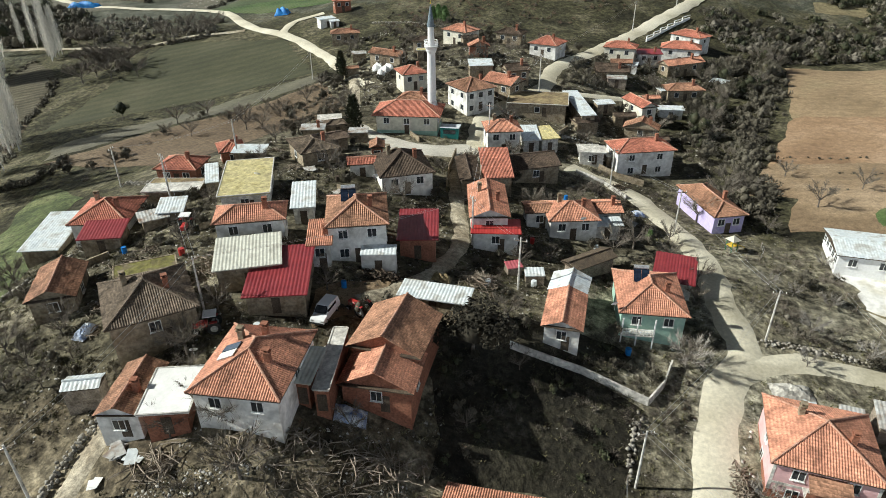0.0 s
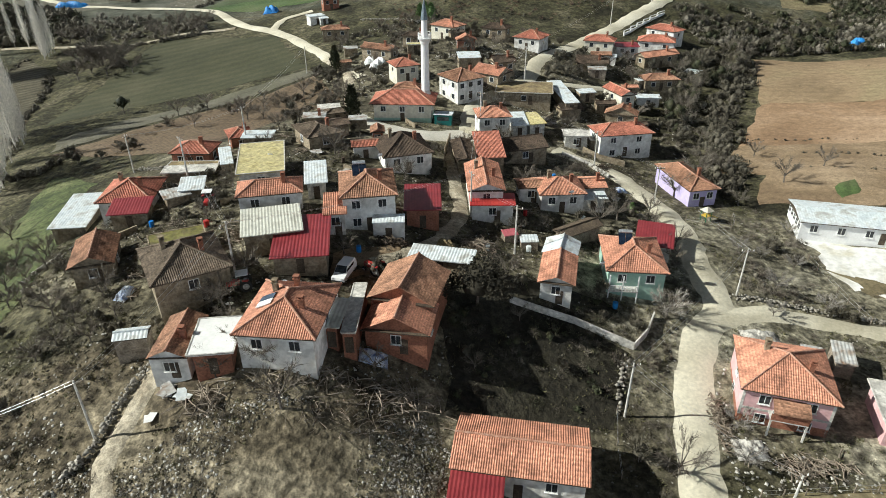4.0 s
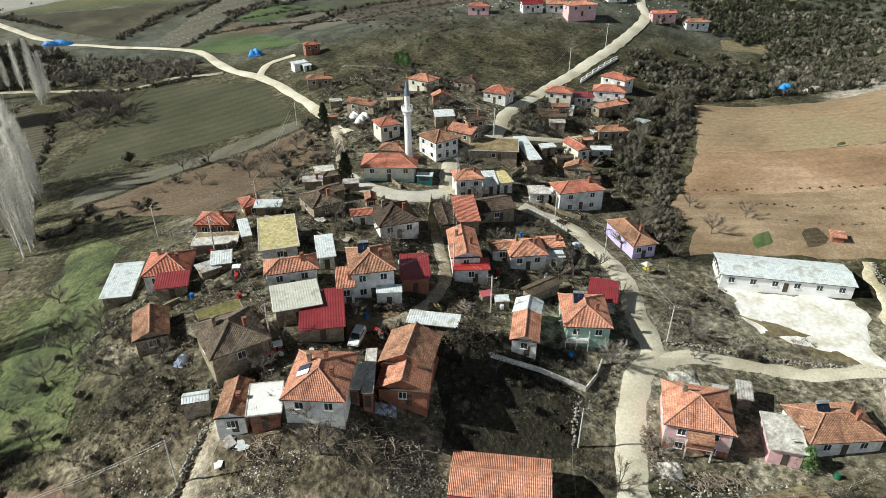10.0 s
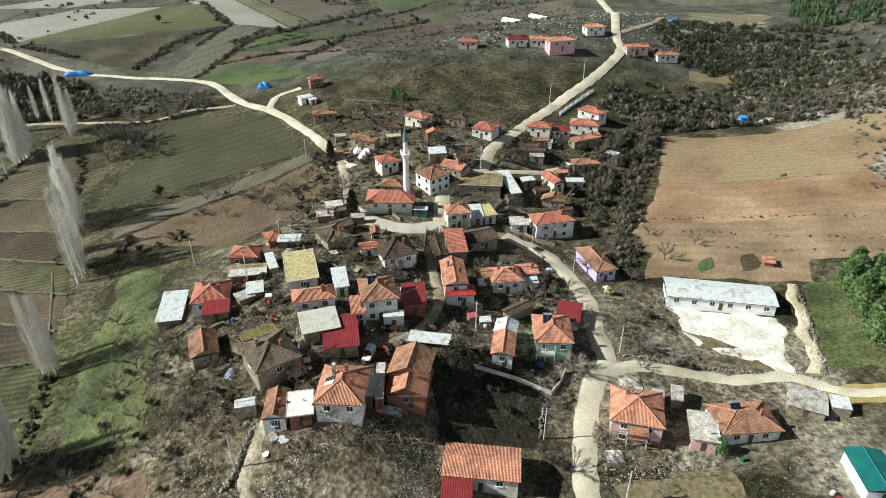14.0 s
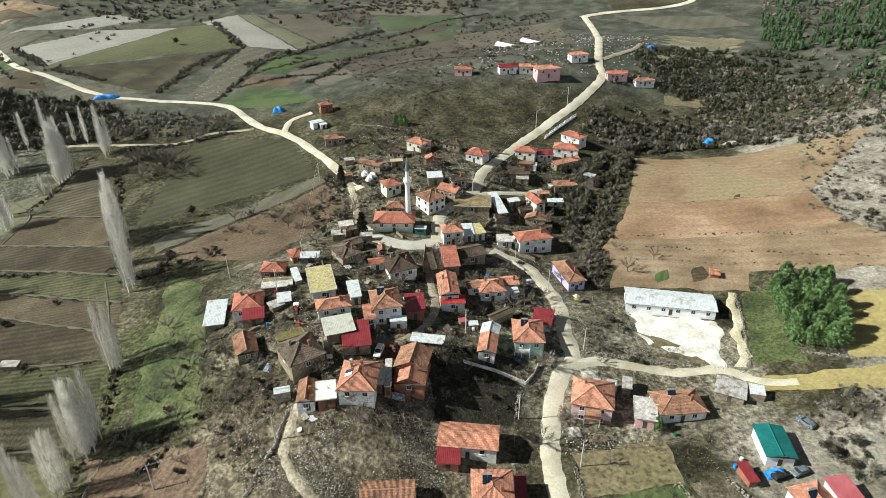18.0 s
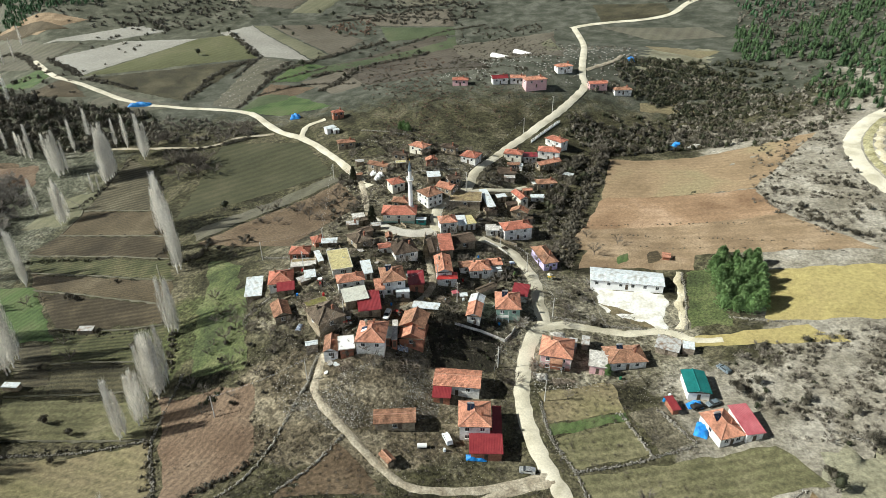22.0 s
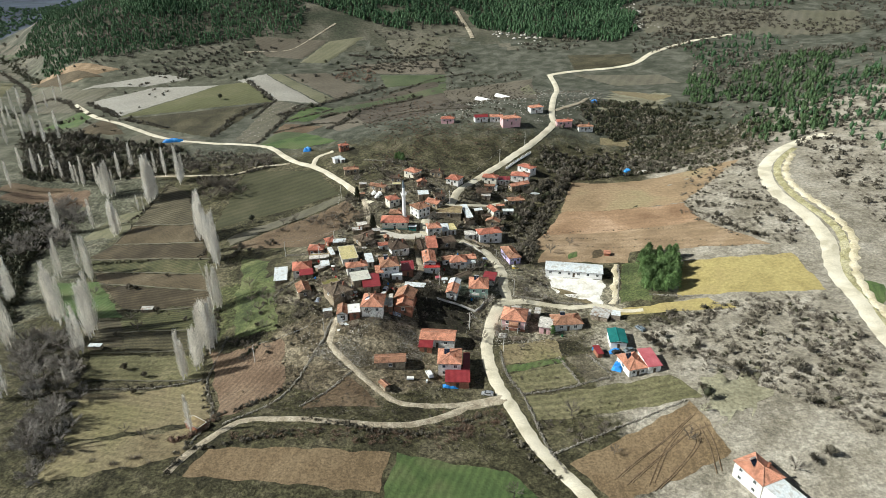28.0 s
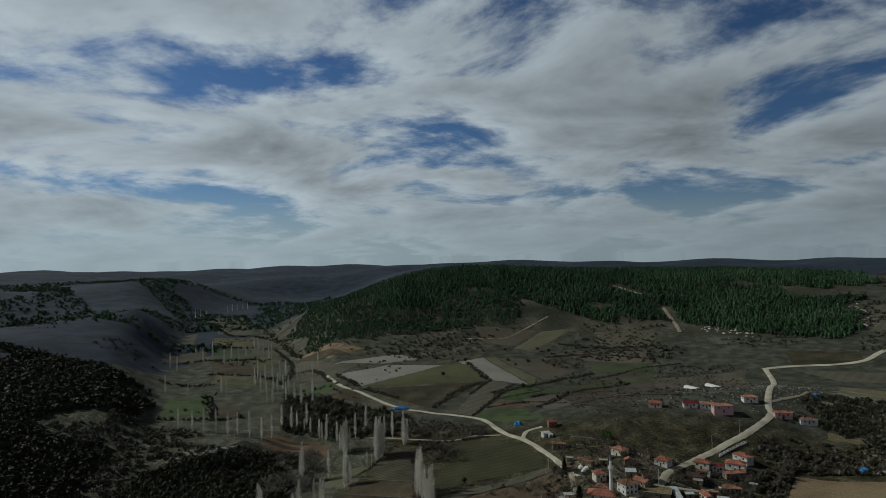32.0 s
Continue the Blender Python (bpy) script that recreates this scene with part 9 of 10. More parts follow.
def tractor(x, y, rot, label, roof=True):
    root = link("tractor", None, m=pose(x, y, gz(x, y), 0, 0, rot), label=label, category="tractor")
    part("hood", box_bm(0.1, -0.35, 0.7, 1.7, 0.35, 1.35, 0.08), M["plastic_red"], root)
    part("seat_box", box_bm(-0.9, -0.4, 0.6, 0.05, 0.4, 1.0, 0.05), M["rubber"], root)
    if roof:
        part("canopy", box_bm(-1.0, -0.75, 2.2, 0.45, 0.75, 2.32, 0.03), M["white"], root, "white sheet canopy")
        for px in (-0.9, 0.35):
            for py in (-0.65, 0.65):
                part("post", box_bm(px - 0.03, py - 0.03, 0.9, px + 0.03, py + 0.03, 2.2), M["rubber"], root)
    for sgn in (-1, 1):
        wheel(root, -0.6, sgn * 0.75, 0.75, 0.75, 0.35)
        wheel(root, 1.4, sgn * 0.6, 0.42, 0.42, 0.22)
        part("mudguard", box_bm(-1.0, sgn * 0.75 - 0.2, 1.48, -0.2, sgn * 0.75 + 0.2, 1.56, 0.02), M["plastic_red"], root)


tractor(-42.9, 55.2, 280, "red tractor with a white canopy in a yard")
tractor(-30.9, 34.3, 200, "red tractor with a white canopy beside a house")
tractor(-15.3, 40.7, 150, "old red tractor on a muddy yard", False)


def kiosk(x, y, rot):
    root = link("kiosk", None, m=pose(x, y, gz(x, y), 0, 0, rot), label="teal metal kiosk beside the mosque", category="kiosk")
    part("body", box_bm(-1.9, -1.1, -0.2, 1.9, 1.1, 2.3, 0.05), M["teal"], root)
    part("roof", box_bm(-2.1, -1.3, 2.3, 2.1, 1.3, 2.42, 0.03), M["tin"], root)
    part("counter_window", box_bm(-1.3, -1.13, 1.0, 1.3, -1.09, 1.9), M["glass"], root)
    part("door", box_bm(1.88, -0.4, 0.0, 1.93, 0.4, 2.0), M["darkwood"], root)


kiosk(-10.1, 108.0, -6)


# electricity: concrete poles with crossarms, and the wires between them
def pole(x, y, h=8.5, rot=0, label="concrete power pole with a crossarm"):
    root = link("power_pole", None, m=pose(x, y, gz(x, y), 0, 0, rot), label=label, category="pole", group="power poles")
    s = Soup()
    s.rod((0, 0, -0.5), (0, 0, h), 0.17, 0.10, 6)
    link("shaft", s.mesh("shaft", M["concrete"]), root)
    part("crossarm", box_bm(-0.9, -0.05, h - 0.5, 0.9, 0.05, h - 0.38), M["wood"], root)
    for px in (-0.8, 0, 0.8):
        s = Soup()
        s.rod((px, 0, h - 0.38), (px, 0, h - 0.15), 0.06, 0.04, 6)
        link("insulator", s.mesh("insulator", M["white"]), root)
    return Vector((x, y, gz(x, y) + h - 0.15))


POLES = {"a": (36.2, 50.1), "b": (-40.9, 15.2), "c": (-70.9, 84.4), "d": (-50.8, 66.2), "e": (30.7, 79.0), "f": (43.2, 206.1), "g": (-54.3, 159.7), "h": (62.4, 231.1), "i": (15.7, 26.2),
         "j": (-32.4, 36.6), "k": (9.5, 137.2), "l": (-1.9, 104.3), "m": (22.0, 95.4), "n": (-46.6, 83.8), "o": (-3.1, 62.5), "p": (3.6, 52.3), "q": (28.3, 12.2), "r": (-66.4, 6.8)}
TOPS = {k: pole(*p, h=9.5 if k in "klfh" else 8.0, rot=(hash_ * 47) % 180) for hash_, (k, p) in enumerate(POLES.items())}


def wires(a, b, count=3, sag=0.9):
    for k in range(count):
        s = Soup()
        off = Vector(((k - (count - 1) / 2) * 0.7, 0, 0))
        s.tube([TOPS[a] * (1 - q / 8) + TOPS[b] * (q / 8) + off - Vector((0, 0, sag * q / 2 * (1 - q / 8))) for q in range(9)], 0.014, 3)
        link("power_line", s.mesh("power_line", M["silver"]), label="thin sagging power line between poles", category="wire", group="power lines")


for a, b in (("a", "e"), ("e", "m"), ("m", "l"), ("l", "k"), ("k", "f"), ("f", "h"), ("a", "i"), ("j", "o"), ("o", "l"), ("c", "n"), ("d", "j"), ("j", "b"), ("b", "r"), ("o", "p"), ("i", "q"), ("n", "g")):
    wires(a, b, 2)


# heaps of firewood, branches and planks
def wood_heap(x, y, w, d, count, label, long=(1.2, 3.0), thick=(0.03, 0.08), pile=0.8, mat="wood"):
    s = Soup()
    for k in range(count):
        px, py = x + rng.normal(0, w / 3), y + rng.normal(0, d / 3)
        a, ln = rng.uniform(0, math.pi), rng.uniform(*long)
        up_ = gz(px, py) + 0.08 + pile * rng.uniform(0, 1) ** 1.6 * max(0.1, 1 - abs(px - x) / w - abs(py - y) / d)
        dz = rng.normal(0, 0.13) * ln * 0.4
        c = Vector((px, py, up_ + abs(dz)))
        h = Vector((math.cos(a) * ln / 2, math.sin(a) * ln / 2, dz))
        r = rng.uniform(*thick)
        bow = Vector((rng.normal(0, 0.07), rng.normal(0, 0.07), abs(rng.normal(0, 0.05)))) * ln
        s.tube([c - h, c - h * 0.35 + bow, c + h * 0.35 + bow * 0.7, c + h], r, 4)
    link("wood_heap", s.mesh("wood_heap", M[mat]), label=label, category="wood heap", kind="stuff")


wood_heap(-21.6, 20.0, 6, 2.2, 36, "tangled heap of grey branches before a house", (0.8, 2.6))
wood_heap(-15.1, 18.2, 9, 3.6, 90, "grey branches strewn on a slope", (0.6, 2.6), (0.02, 0.05), 0.5)
wood_heap(-17.3, 21.9, 5, 1.4, 44, "pile of sawn planks below a house", (1.0, 2.2), (0.04, 0.09), 1.0)
wood_heap(-9.7, 22.0, 6, 3, 90, "heap of grey branches and poles behind a barn", (1.0, 3.4))
wood_heap(-30.1, 18.4, 4, 2, 60, "heap of poles below a white lean-to", (1.5, 3.5))
wood_heap(-14.0, 48.2, 5, 1.2, 130, "stack of brown firewood against a wall", (0.8, 1.4), (0.05, 0.1), 1.3, "darkwood")
wood_heap(-1.2, 51.7, 3, 3, 170, "dense heap of pale branches in a yard", (1.0, 2.6), (0.02, 0.06), 1.6)
wood_heap(26.6, 26.1, 1.2, 6, 120, "heap of pale sticks beside a brick house", (0.8, 2.0))
wood_heap(24.0, 95.9, 2.0, 2, 70, "stack of firewood beside the road", (0.8, 1.6), (0.05, 0.1), 1.0, "darkwood")
wood_heap(-36.1, 45.3, 3, 5, 90, "scattered planks and branches in a yard", (0.8, 2.2))
wood_heap(-46.2, 46.1, 4, 6, 90, "scattered poles in a yard", (0.8, 2.4))
wood_heap(34.3, 20.1, 6, 2, 130, "tangled pale branches before a brick house", (0.8, 2.4))


def sheets(x, y, rot, n, mat, label, lean=8, size=(1.0, 2.0)):
    root = link("sheet_stack", None, m=pose(x, y, gz(x, y) + 0.1, 0, 0, rot), label=label, category="sheets")
    for k in range(n):
        s = Soup()
        s.box(pose(float(rng.normal(0, 0.3)), float(rng.normal(0, 0.3)), 0.1 + 0.09 * k, float(rng.normal(0, lean)) * 0.4, float(rng.normal(0, lean)) * 0.4, float(rng.normal(0, 25))), size[0], size[1], 0.03)
        link("sheet", s.mesh("sheet", mat), root)


sheets(-34.6, 20.0, 15, 5, M["tin_rust"], "stack of old grey tin sheets on the ground")
sheets(-32.8, 19.3, 40, 2, M["tin"], "pale tin sheets thrown on the ground")
sheets(-35.5, 17.3, 20, 2, M["white"], "white block lying on rough grass", 2, (0.8, 1.2))
sheets(37.7, 39.1, 5, 4, M["tin"], "pale sheets beside a brick house")
sheets(-26.9, 47.8, 30, 4, M["tin_rust"], "rusty sheets in a yard")


def tarp(x, y, rot, w, d, h, mat, label):
    """A crumpled sheet thrown over a heap."""
    n, v, f = 12, [], []
    m = Matrix.Rotation(radians(rot), 2)
    for j in range(n + 1):
        for i in range(n + 1):
            a, b = i / n * 2 - 1, j / n * 2 - 1
            p = Vector((x, y)) + m @ Vector((a * w / 2, b * d / 2))
            top = h * max(0, (1 - a ** 4) * (1 - b ** 4)) * (0.8 + 0.2 * math.sin(a * 7 + b * 4)) + rng.normal(0, 0.04)
            v.append((p.x, p.y, gz(p.x, p.y) + 0.12 + max(0, top)))
    for j in range(n):
        for i in range(n):
            k = j * (n + 1) + i
            f.append((k, k + 1, k + n + 2, k + n + 1))
    link("tarpaulin", mesh_of("tarpaulin", v, f, mat), label=label, category="tarpaulin")


tarp(-13.5, 26.2, 5, 3.2, 2.0, 0.7, M["paletarp"], "blue and white tarpaulin over a heap behind a barn")
tarp(68.8, -1.8, 60, 5.5, 3.6, 1.6, M["bluetarp"], "bright blue tarpaulin beside a house")
tarp(70.1, 7.6, 0, 4.5, 2.4, 1.8, M["bluetarp"], "bright blue tarpaulin under a teal barn roof")
tarp(7.4, -8, 0, 5.5, 2.0, 1.2, M["bluetarp"], "bright blue tarpaulin below a maroon roof")
tarp(-201.7, 285.9, 10, 16, 4, 3, M["bluetarp"], "large blue tarpaulins by the valley road")
tarp(-89.7, 243.6, 0, 6, 4, 3.0, M["bluetarp"], "blue tarpaulin shelter by a farm")
tarp(125.1, 199.1, 15, 6, 4, 3.5, M["bluetarp"], "blue tent at the field's edge")
tarp(134.7, 197.0, 0, 7, 3, 1.5, M["palestone"], "pale heap beside a blue tent")
tarp(125.1, 304.0, 0, 5, 4, 2.5, M["bluetarp"], "blue tarpaulin on the hill")


# small tin-roofed lean-tos, porches and wings
house(-41.0, 25.9, 3.8, 2.4, 14, 20.0, 1.6, "gable_x", "tin", "wood", "small silver tin shelter on rough ground", win=0, chimneys=0, name="shelter", category="shelter", pitch=18, over=0.15, door=False)
house(-54.5, 53.9, 6.0, 4.7, 12, 22.1, 2.6, "shed", "maroon", "mud", "porch under a maroon sheet roof", win=0, chimneys=0, pitch=8, name="porch", category="porch")
house(10.4, 52.0, 5.2, 4.8, -14, 17.9, 3.4, "gable_y", "tin", "whitewash", "rear half of a house under pale blue tin", win=0, chimneys=0, pitch=22, name="annex", category="annex", over=0.3, door=False)
house(7.0, 73.9, 4.9, 4.6, 8, 18.5, 3, "gable_x", "tile_old", "whitewash", "rear wing with old tiles and open gallery", win=1, chimneys=0, pitch=14, name="wing", category="wing")
house(18.2, 77.9, 5.4, 5.5, 8, 17.1, 3, "gable_x", "tile", "whitewash", "side wing with an orange tile roof", win=1, chimneys=1, pitch=16, name="wing", category="wing")
house(18.1, 73.2, 5.0, 2.7, 8, 16.5, 2.6, "shed", "tin", "concrete", "lean-to under pale tin", win=0, chimneys=0, pitch=6, name="lean_to", category="lean-to")
house(79.7, -2.2, 5.5, 10.2, 8, 15.0, 3.1, "shed", "pinksheet", "whitewash", "side wing under pink-red sheets", win=0, chimneys=0, pitch=5, name="wing", category="wing")
house(46.7, 26.7, 5.5, 7.9, -14, 12.2, 3, "flat", "concrete", "pinkwall", "unfinished flat-roofed annex strewn with rubble", win=0, chimneys=0, name="annex", category="annex")
house(13.6, 2.6, 2.6, 10.3, -3, 10.9, 3.2, "shed", "maroon", "whitewash", "side strip under a maroon roof", win=0, chimneys=0, pitch=2, name="lean_to", category="lean-to", over=0.1, door=False)
house(-46.3, 72.3, 2.2, 7.3, 23, 23.3, 2.4, "shed", "tin", "mud", "narrow lean-to under white tin", win=0, chimneys=0, pitch=4, name="lean_to", category="lean-to", over=0.1, door=False)
house(-51.2, 68.3, 8.9, 3.3, 10, 22.4, 2.2, "flat", "concrete", "mud", "low stable with a concrete roof", win=0, chimneys=0, name="stable", category="stable")
house(-47.3, 60.2, 4.0, 4.3, 14, 23.2, 2.2, "shed", "tin", "mud", "small shed under pale tin", win=0, chimneys=0, pitch=8, name="shed", category="shed")
house(-14.6, 49.8, 4.6, 2.3, 5, 23.1, 3, "shed", "tin", "whitewash", "front gallery under pale tin", win=0, chimneys=0, pitch=5, name="porch", category="porch", over=0.1)
house(-44.3, 84.3, 6.1, 3.5, 4, 23.1, 2.8, "shed", "tin", "mud", "shed under grey tin sheets", win=0, chimneys=0, pitch=6, name="shed", category="shed")
house(-49.1, 87.0, 4.9, 5.8, 29, 22.5, 3, "hip", "tile_new", "brick", "brick house with a red tile roof", win=1, chimneys=1)
house(-32.0, 94.6, 5.7, 5.0, 34, 22.3, 2.4, "gable_x", "tile_dark", "mud", "tumbledown barn with dark tiles", win=0, chimneys=0, pitch=14, name="barn", category="barn")
house(-38.0, 102.8, 5.1, 3.1, 9, 21.1, 2.2, "shed", "tin_rust", "mud", "tumbledown shed with a chimney stack", win=0, chimneys=1, pitch=6, name="shed", category="shed")
house(-23.0, 80.0, 5.1, 4.0, 14, 23.3, 2.8, "gable_x", "tile_new", "whitewash", "small red-tiled annex behind an old house", win=0, chimneys=0, pitch=16, name="annex", category="annex")
house(3.0, 56.7, 2.3, 1.7, 19, 17.6, 1.8, "shed", "pinksheet", "wood", "small hutch under pink sheet metal", win=0, chimneys=0, pitch=8, name="hutch", category="hutch", over=0.1, door=False)
house(5.9, 55.8, 2.8, 2.0, 5, 17.1, 2, "shed", "tin", "wood", "small shed under pale tin", win=0, chimneys=0, pitch=6, name="shed", category="shed", over=0.1, door=False)
house(76.5, 32.5, 3.7, 3.4, -14, 12.7, 2.4, "shed", "tin", "wood", "small shelter under blue-white tin", win=0, chimneys=0, pitch=8, name="shelter", category="shelter", over=0.1, door=False)
house(40.4, 35.0, 2.6, 4.8, -16, 11.9, 2.4, "shed", "tin_rust", "wood", "lean-to of old sheets beside a brick house", win=0, chimneys=0, pitch=6, name="lean_to", category="lean-to", over=0.1, door=False)
house(-60.7, 213.8, 3.8, 2.7, 29, 22.9, 2.4, "shed", "tin", "whitewash", "small white farm shed", win=0, chimneys=0, pitch=5, name="shed", category="shed")
for x, y, rot, w in ((58.6, 346.3, -55, 19), (40.6, 340.5, -48, 15)):
    root = link("greenhouse", None, m=pose(x, y, gz(x, y), 0, 0, rot), label="long white plastic tunnel greenhouse on the hill", category="greenhouse")
    v, f, n = [], [], 8
    for k in range(n + 1):
        a = math.pi * k / n
        v += [(-w / 2, 2.6 * math.cos(a), 2.4 * math.sin(a)), (w / 2, 2.6 * math.cos(a), 2.4 * math.sin(a))]
    f = [(2 * k, 2 * k + 1, 2 * k + 3, 2 * k + 2) for k in range(n)] + [tuple(range(0, 2 * n + 2, 2)), tuple(range(1, 2 * n + 2, 2))]
    link("cover", mesh_of("cover", v, f, M["white"]), root)
    part("door", box_bm(w / 2, -0.6, -0.2, w / 2 + 0.06, 0.6, 1.9), M["wood"], root)


for x, y, w, d, rot, hw, roof, tiles, wall, label, nm in (
    (-21.4, 160.3, 5.0, 3.0, 10, 2.4, "flat", "yellowroof", "mud", "small shed with a pale flat roof", "shed"),
    (-5.3, 143.1, 6.2, 5.4, 8, 3.4, "shed", "tin", "mud", "shed under blue-grey tin behind a house", "shed"),
    (-41.8, 155.2, 4.4, 2.8, 19, 2.2, "gable_x", "tile_old", "mud", "small old shed with brown tiles", "shed"),
    (28.6, 158.7, 6.3, 4.0, -10, 2.6, "gable_x", "tile_dark", "mud", "dark old barn beside the hill road", "barn"),
    (30.7, 152.6, 5.3, 3.2, -5, 2.4, "shed", "tin_rust", "wood", "plank shed under rusty tin sheets", "shed"),
    (25.2, 134.2, 4.7, 3.1, 15, 2.4, "shed", "tin", "mud", "small shed under a pale tin roof", "shed"),
    (29.5, 129.4, 5.3, 3.4, 5, 2.6, "gable_x", "tile_dark", "mud", "tumbledown shed with blackened tiles", "shed"),
    (32.3, 123.7, 4.5, 2.8, 0, 2.3, "shed", "tin_rust", "wood", "plank shed under rusty tin sheets", "shed"),
    (20.3, 124.0, 4.8, 2.9, 12, 2.3, "gable_x", "tile_old", "mud", "small old shed with brown tiles", "shed"),
    (-34.3, 107.3, 5.8, 4.0, 24, 2.6, "hip", "tile_moss", "mud", "low old house with mossy tiles", "house"),
    (-28.3, 101.6, 4.1, 2.6, 5, 2.3, "shed", "tin_rust", "mud", "lean-to shed of old tin sheets", "shed"),
    (18.9, 108.3, 4.5, 2.8, 3, 2, "flat", "concrete", "whitewash", "low white store with a concrete roof", "shed"),
    (24.1, 107.5, 3.7, 4.6, 3, 2.2, "flat", "concrete", "mud", "open concrete terrace beside a house", "annex"),
    (33.1, 113.1, 4.9, 3.3, 0, 2.5, "shed", "tin", "mud", "small shed under a pale tin roof", "shed"),
    (35.8, 118.9, 4.3, 2.9, 10, 2.4, "gable_x", "tile_dark", "wood", "dark plank shed with old tiles", "shed"),
    (-9.7, 171.3, 4.9, 3.0, 20, 2.3, "gable_x", "tile_dark", "mud", "small ruined barn on the hill", "barn"),
    (-42.6, 170.3, 4.4, 2.8, 14, 2.3, "shed", "tin_rust", "mud", "old shed with rusty tin sheets", "shed"),
    (36.3, 166.1, 4.4, 2.9, -14, 2.4, "shed", "tin", "whitewash", "small white shed under pale tin", "shed"),
    (38.2, 143.5, 4.7, 2.9, 5, 2.5, "gable_x", "tile", "mud", "small shed with orange tiles", "shed"),
    (43.3, 151.1, 4.1, 2.5, 25, 2.2, "shed", "tin", "wood", "low shed of pale sheets above the ravine", "shed"),
    (44.8, 36.4, 2.6, 4.4, -16, 2.3, "shed", "tin_rust", "wood", "lean-to of old sheets beside a house", "lean_to")):
    house(x, y, w, d, rot, gz(x, y) + hw, hw, roof, tiles, wall, label, win=0, chimneys=0, pitch=5 if roof == "shed" else 16, name=nm, category=nm.replace("_", "-"), over=0.25)
for x, y, w in ((-34.4, 156.3, 3.2), (-31.1, 153.2, 3.6), (-32.0, 150.4, 3)):
    tarp(x, y, 20, w, w, 2.0, M["white"], "white sheet drawn over a round stack")
tarp(36.5, 41.3, 0, 5, 2.6, 0.8, M["palestone"], "pale heap of stones beside the lane")
tarp(28.8, 22.2, 0, 3.5, 3.0, 0.7, M["palestone"], "pale heap of rubble below a brick house")

# garden walls, fences and yard things
def plank_wall(points, h, mat, label, name="garden_wall", thick=0.2):
    s = Soup()
    for (ax, ay), (bx, by) in zip(points, points[1:]):
        n = max(1, int(math.hypot(bx - ax, by - ay) / 2.0))
        for k in range(n):
            p, q = [Vector((ax + (bx - ax) * t, ay + (by - ay) * t, 0)) for t in (k / n, (k + 1) / n)]
            za, zb = gz(p.x, p.y), gz(q.x, q.y)
            d = (q - p).normalized()
            o = Vector((-d.y, d.x, 0)) * thick / 2
            v = [(r.x, r.y, z + e) for e in (-0.4, h) for r, z in ((p - o, za), (q - o, zb), (q + o, zb), (p + o, za))]
            s.add(v, [(0, 3, 2, 1), (4, 5, 6, 7), (0, 1, 5, 4), (1, 2, 6, 5), (2, 3, 7, 6), (3, 0, 4, 7)])
    link(name, s.mesh(name, mat), label=label, category="wall", kind="structure")


plank_wall([(2.5, 40.4), (5.1, 40.0), (11.1, 39.1), (18.6, 36.6), (21.0, 39.8), (22.7, 43.6)], 1.1, M["concrete"], "grey concrete garden wall round a mint-green house")
plank_wall([(-8.2, 98.6), (-8.8, 88.8), (-8.5, 80.9)], 1.4, M["mud"], "old wall along the lane")
plank_wall([(20.6, 102.7), (24.0, 100.4), (29.1, 98.8)], 1.3, M["mud"], "yard wall beside the road")
plank_wall([(15.6, 98.6), (20.7, 96.0), (24.5, 91.6)], 0.9, M["concrete"], "low wall along the village road")


def parapet(points, label):
    """A retaining wall of pale concrete with posts and a rail along a road's lower edge."""
    line = smooth_line(points, 4.0)
    a, b = line[0], line[-1]
    root = link("parapet", None, m=pose(a.x, a.y, gz(a.x, a.y)), label=label, category="wall")
    for p, q in zip(line, line[1:]):
        mid, turn = (p + q) / 2, math.degrees(math.atan2(q.y - p.y, q.x - p.x))
        m = Matrix.Translation((-a.x, -a.y, -gz(a.x, a.y))) @ pose(mid.x, mid.y, gz(mid.x, mid.y), 0, 0, turn)
        n = (q - p).length
        for nm, x0, y0, z0, x1, y1, z1 in (("panel", -n / 2, -0.2, -1.6, n / 2, 0.2, 0.9), ("rail", -n / 2, -0.12, 1.5, n / 2, 0.12, 1.7), ("post", -n / 2, -0.15, 0.9, -n / 2 + 0.3, 0.15, 1.5)):
            part(nm, box_bm(x0, y0, z0, x1, y1, z1), M["white"], root).matrix_basis = m
    return root


def fence(points, label, h=1.2, gap=2.2):
    root = link("fence", None, m=pose(*points[0], 0), label=label, category="fence")
    o = Vector((*points[0], 0))
    line = smooth_line(points, gap)
    post = box_bm(-0.05, -0.05, -0.4, 0.05, 0.05, h)
    me = bpy.data.meshes.new("post")
    post.to_mesh(me)
    post.free()
    me.materials.append(M["wood"])
    for p in line:
        link("post", me, root, pose(p.x - o.x, p.y - o.y, gz(p.x, p.y), 0, 0, 0))
    for zz in (0.5, h - 0.1):
        s = Soup()
        s.tube([(p.x - o.x, p.y - o.y, gz(p.x, p.y) + zz) for p in line], 0.015, 3)
        link("wire", s.mesh("wire", M["silver"]), root)


parapet([(46.6, 198.4), (52.4, 206.2), (58.2, 212.9), (65.5, 222)], "pale concrete retaining wall with a rail below the hill road")
fence([(27.7, 16.1), (37.5, 17.1), (50.3, 18.0), (58.0, 20.7)], "wire fence on wooden posts below a garden")
fence([(14.8, 26.5), (14.2, 22.3), (14.0, 18.1)], "wire fence on wooden posts beside the road")
fence([(34.7, 72.3), (42.2, 70.8), (44.1, 75.8)], "low fence round a small playground")
fence([(54.2, 46.7), (53.1, 54.4), (52.2, 62.9)], "wire fence along the white yard")
fence([(73.8, 44.7), (79.6, 48.4), (80.7, 53.7)], "wire fence below the pines")


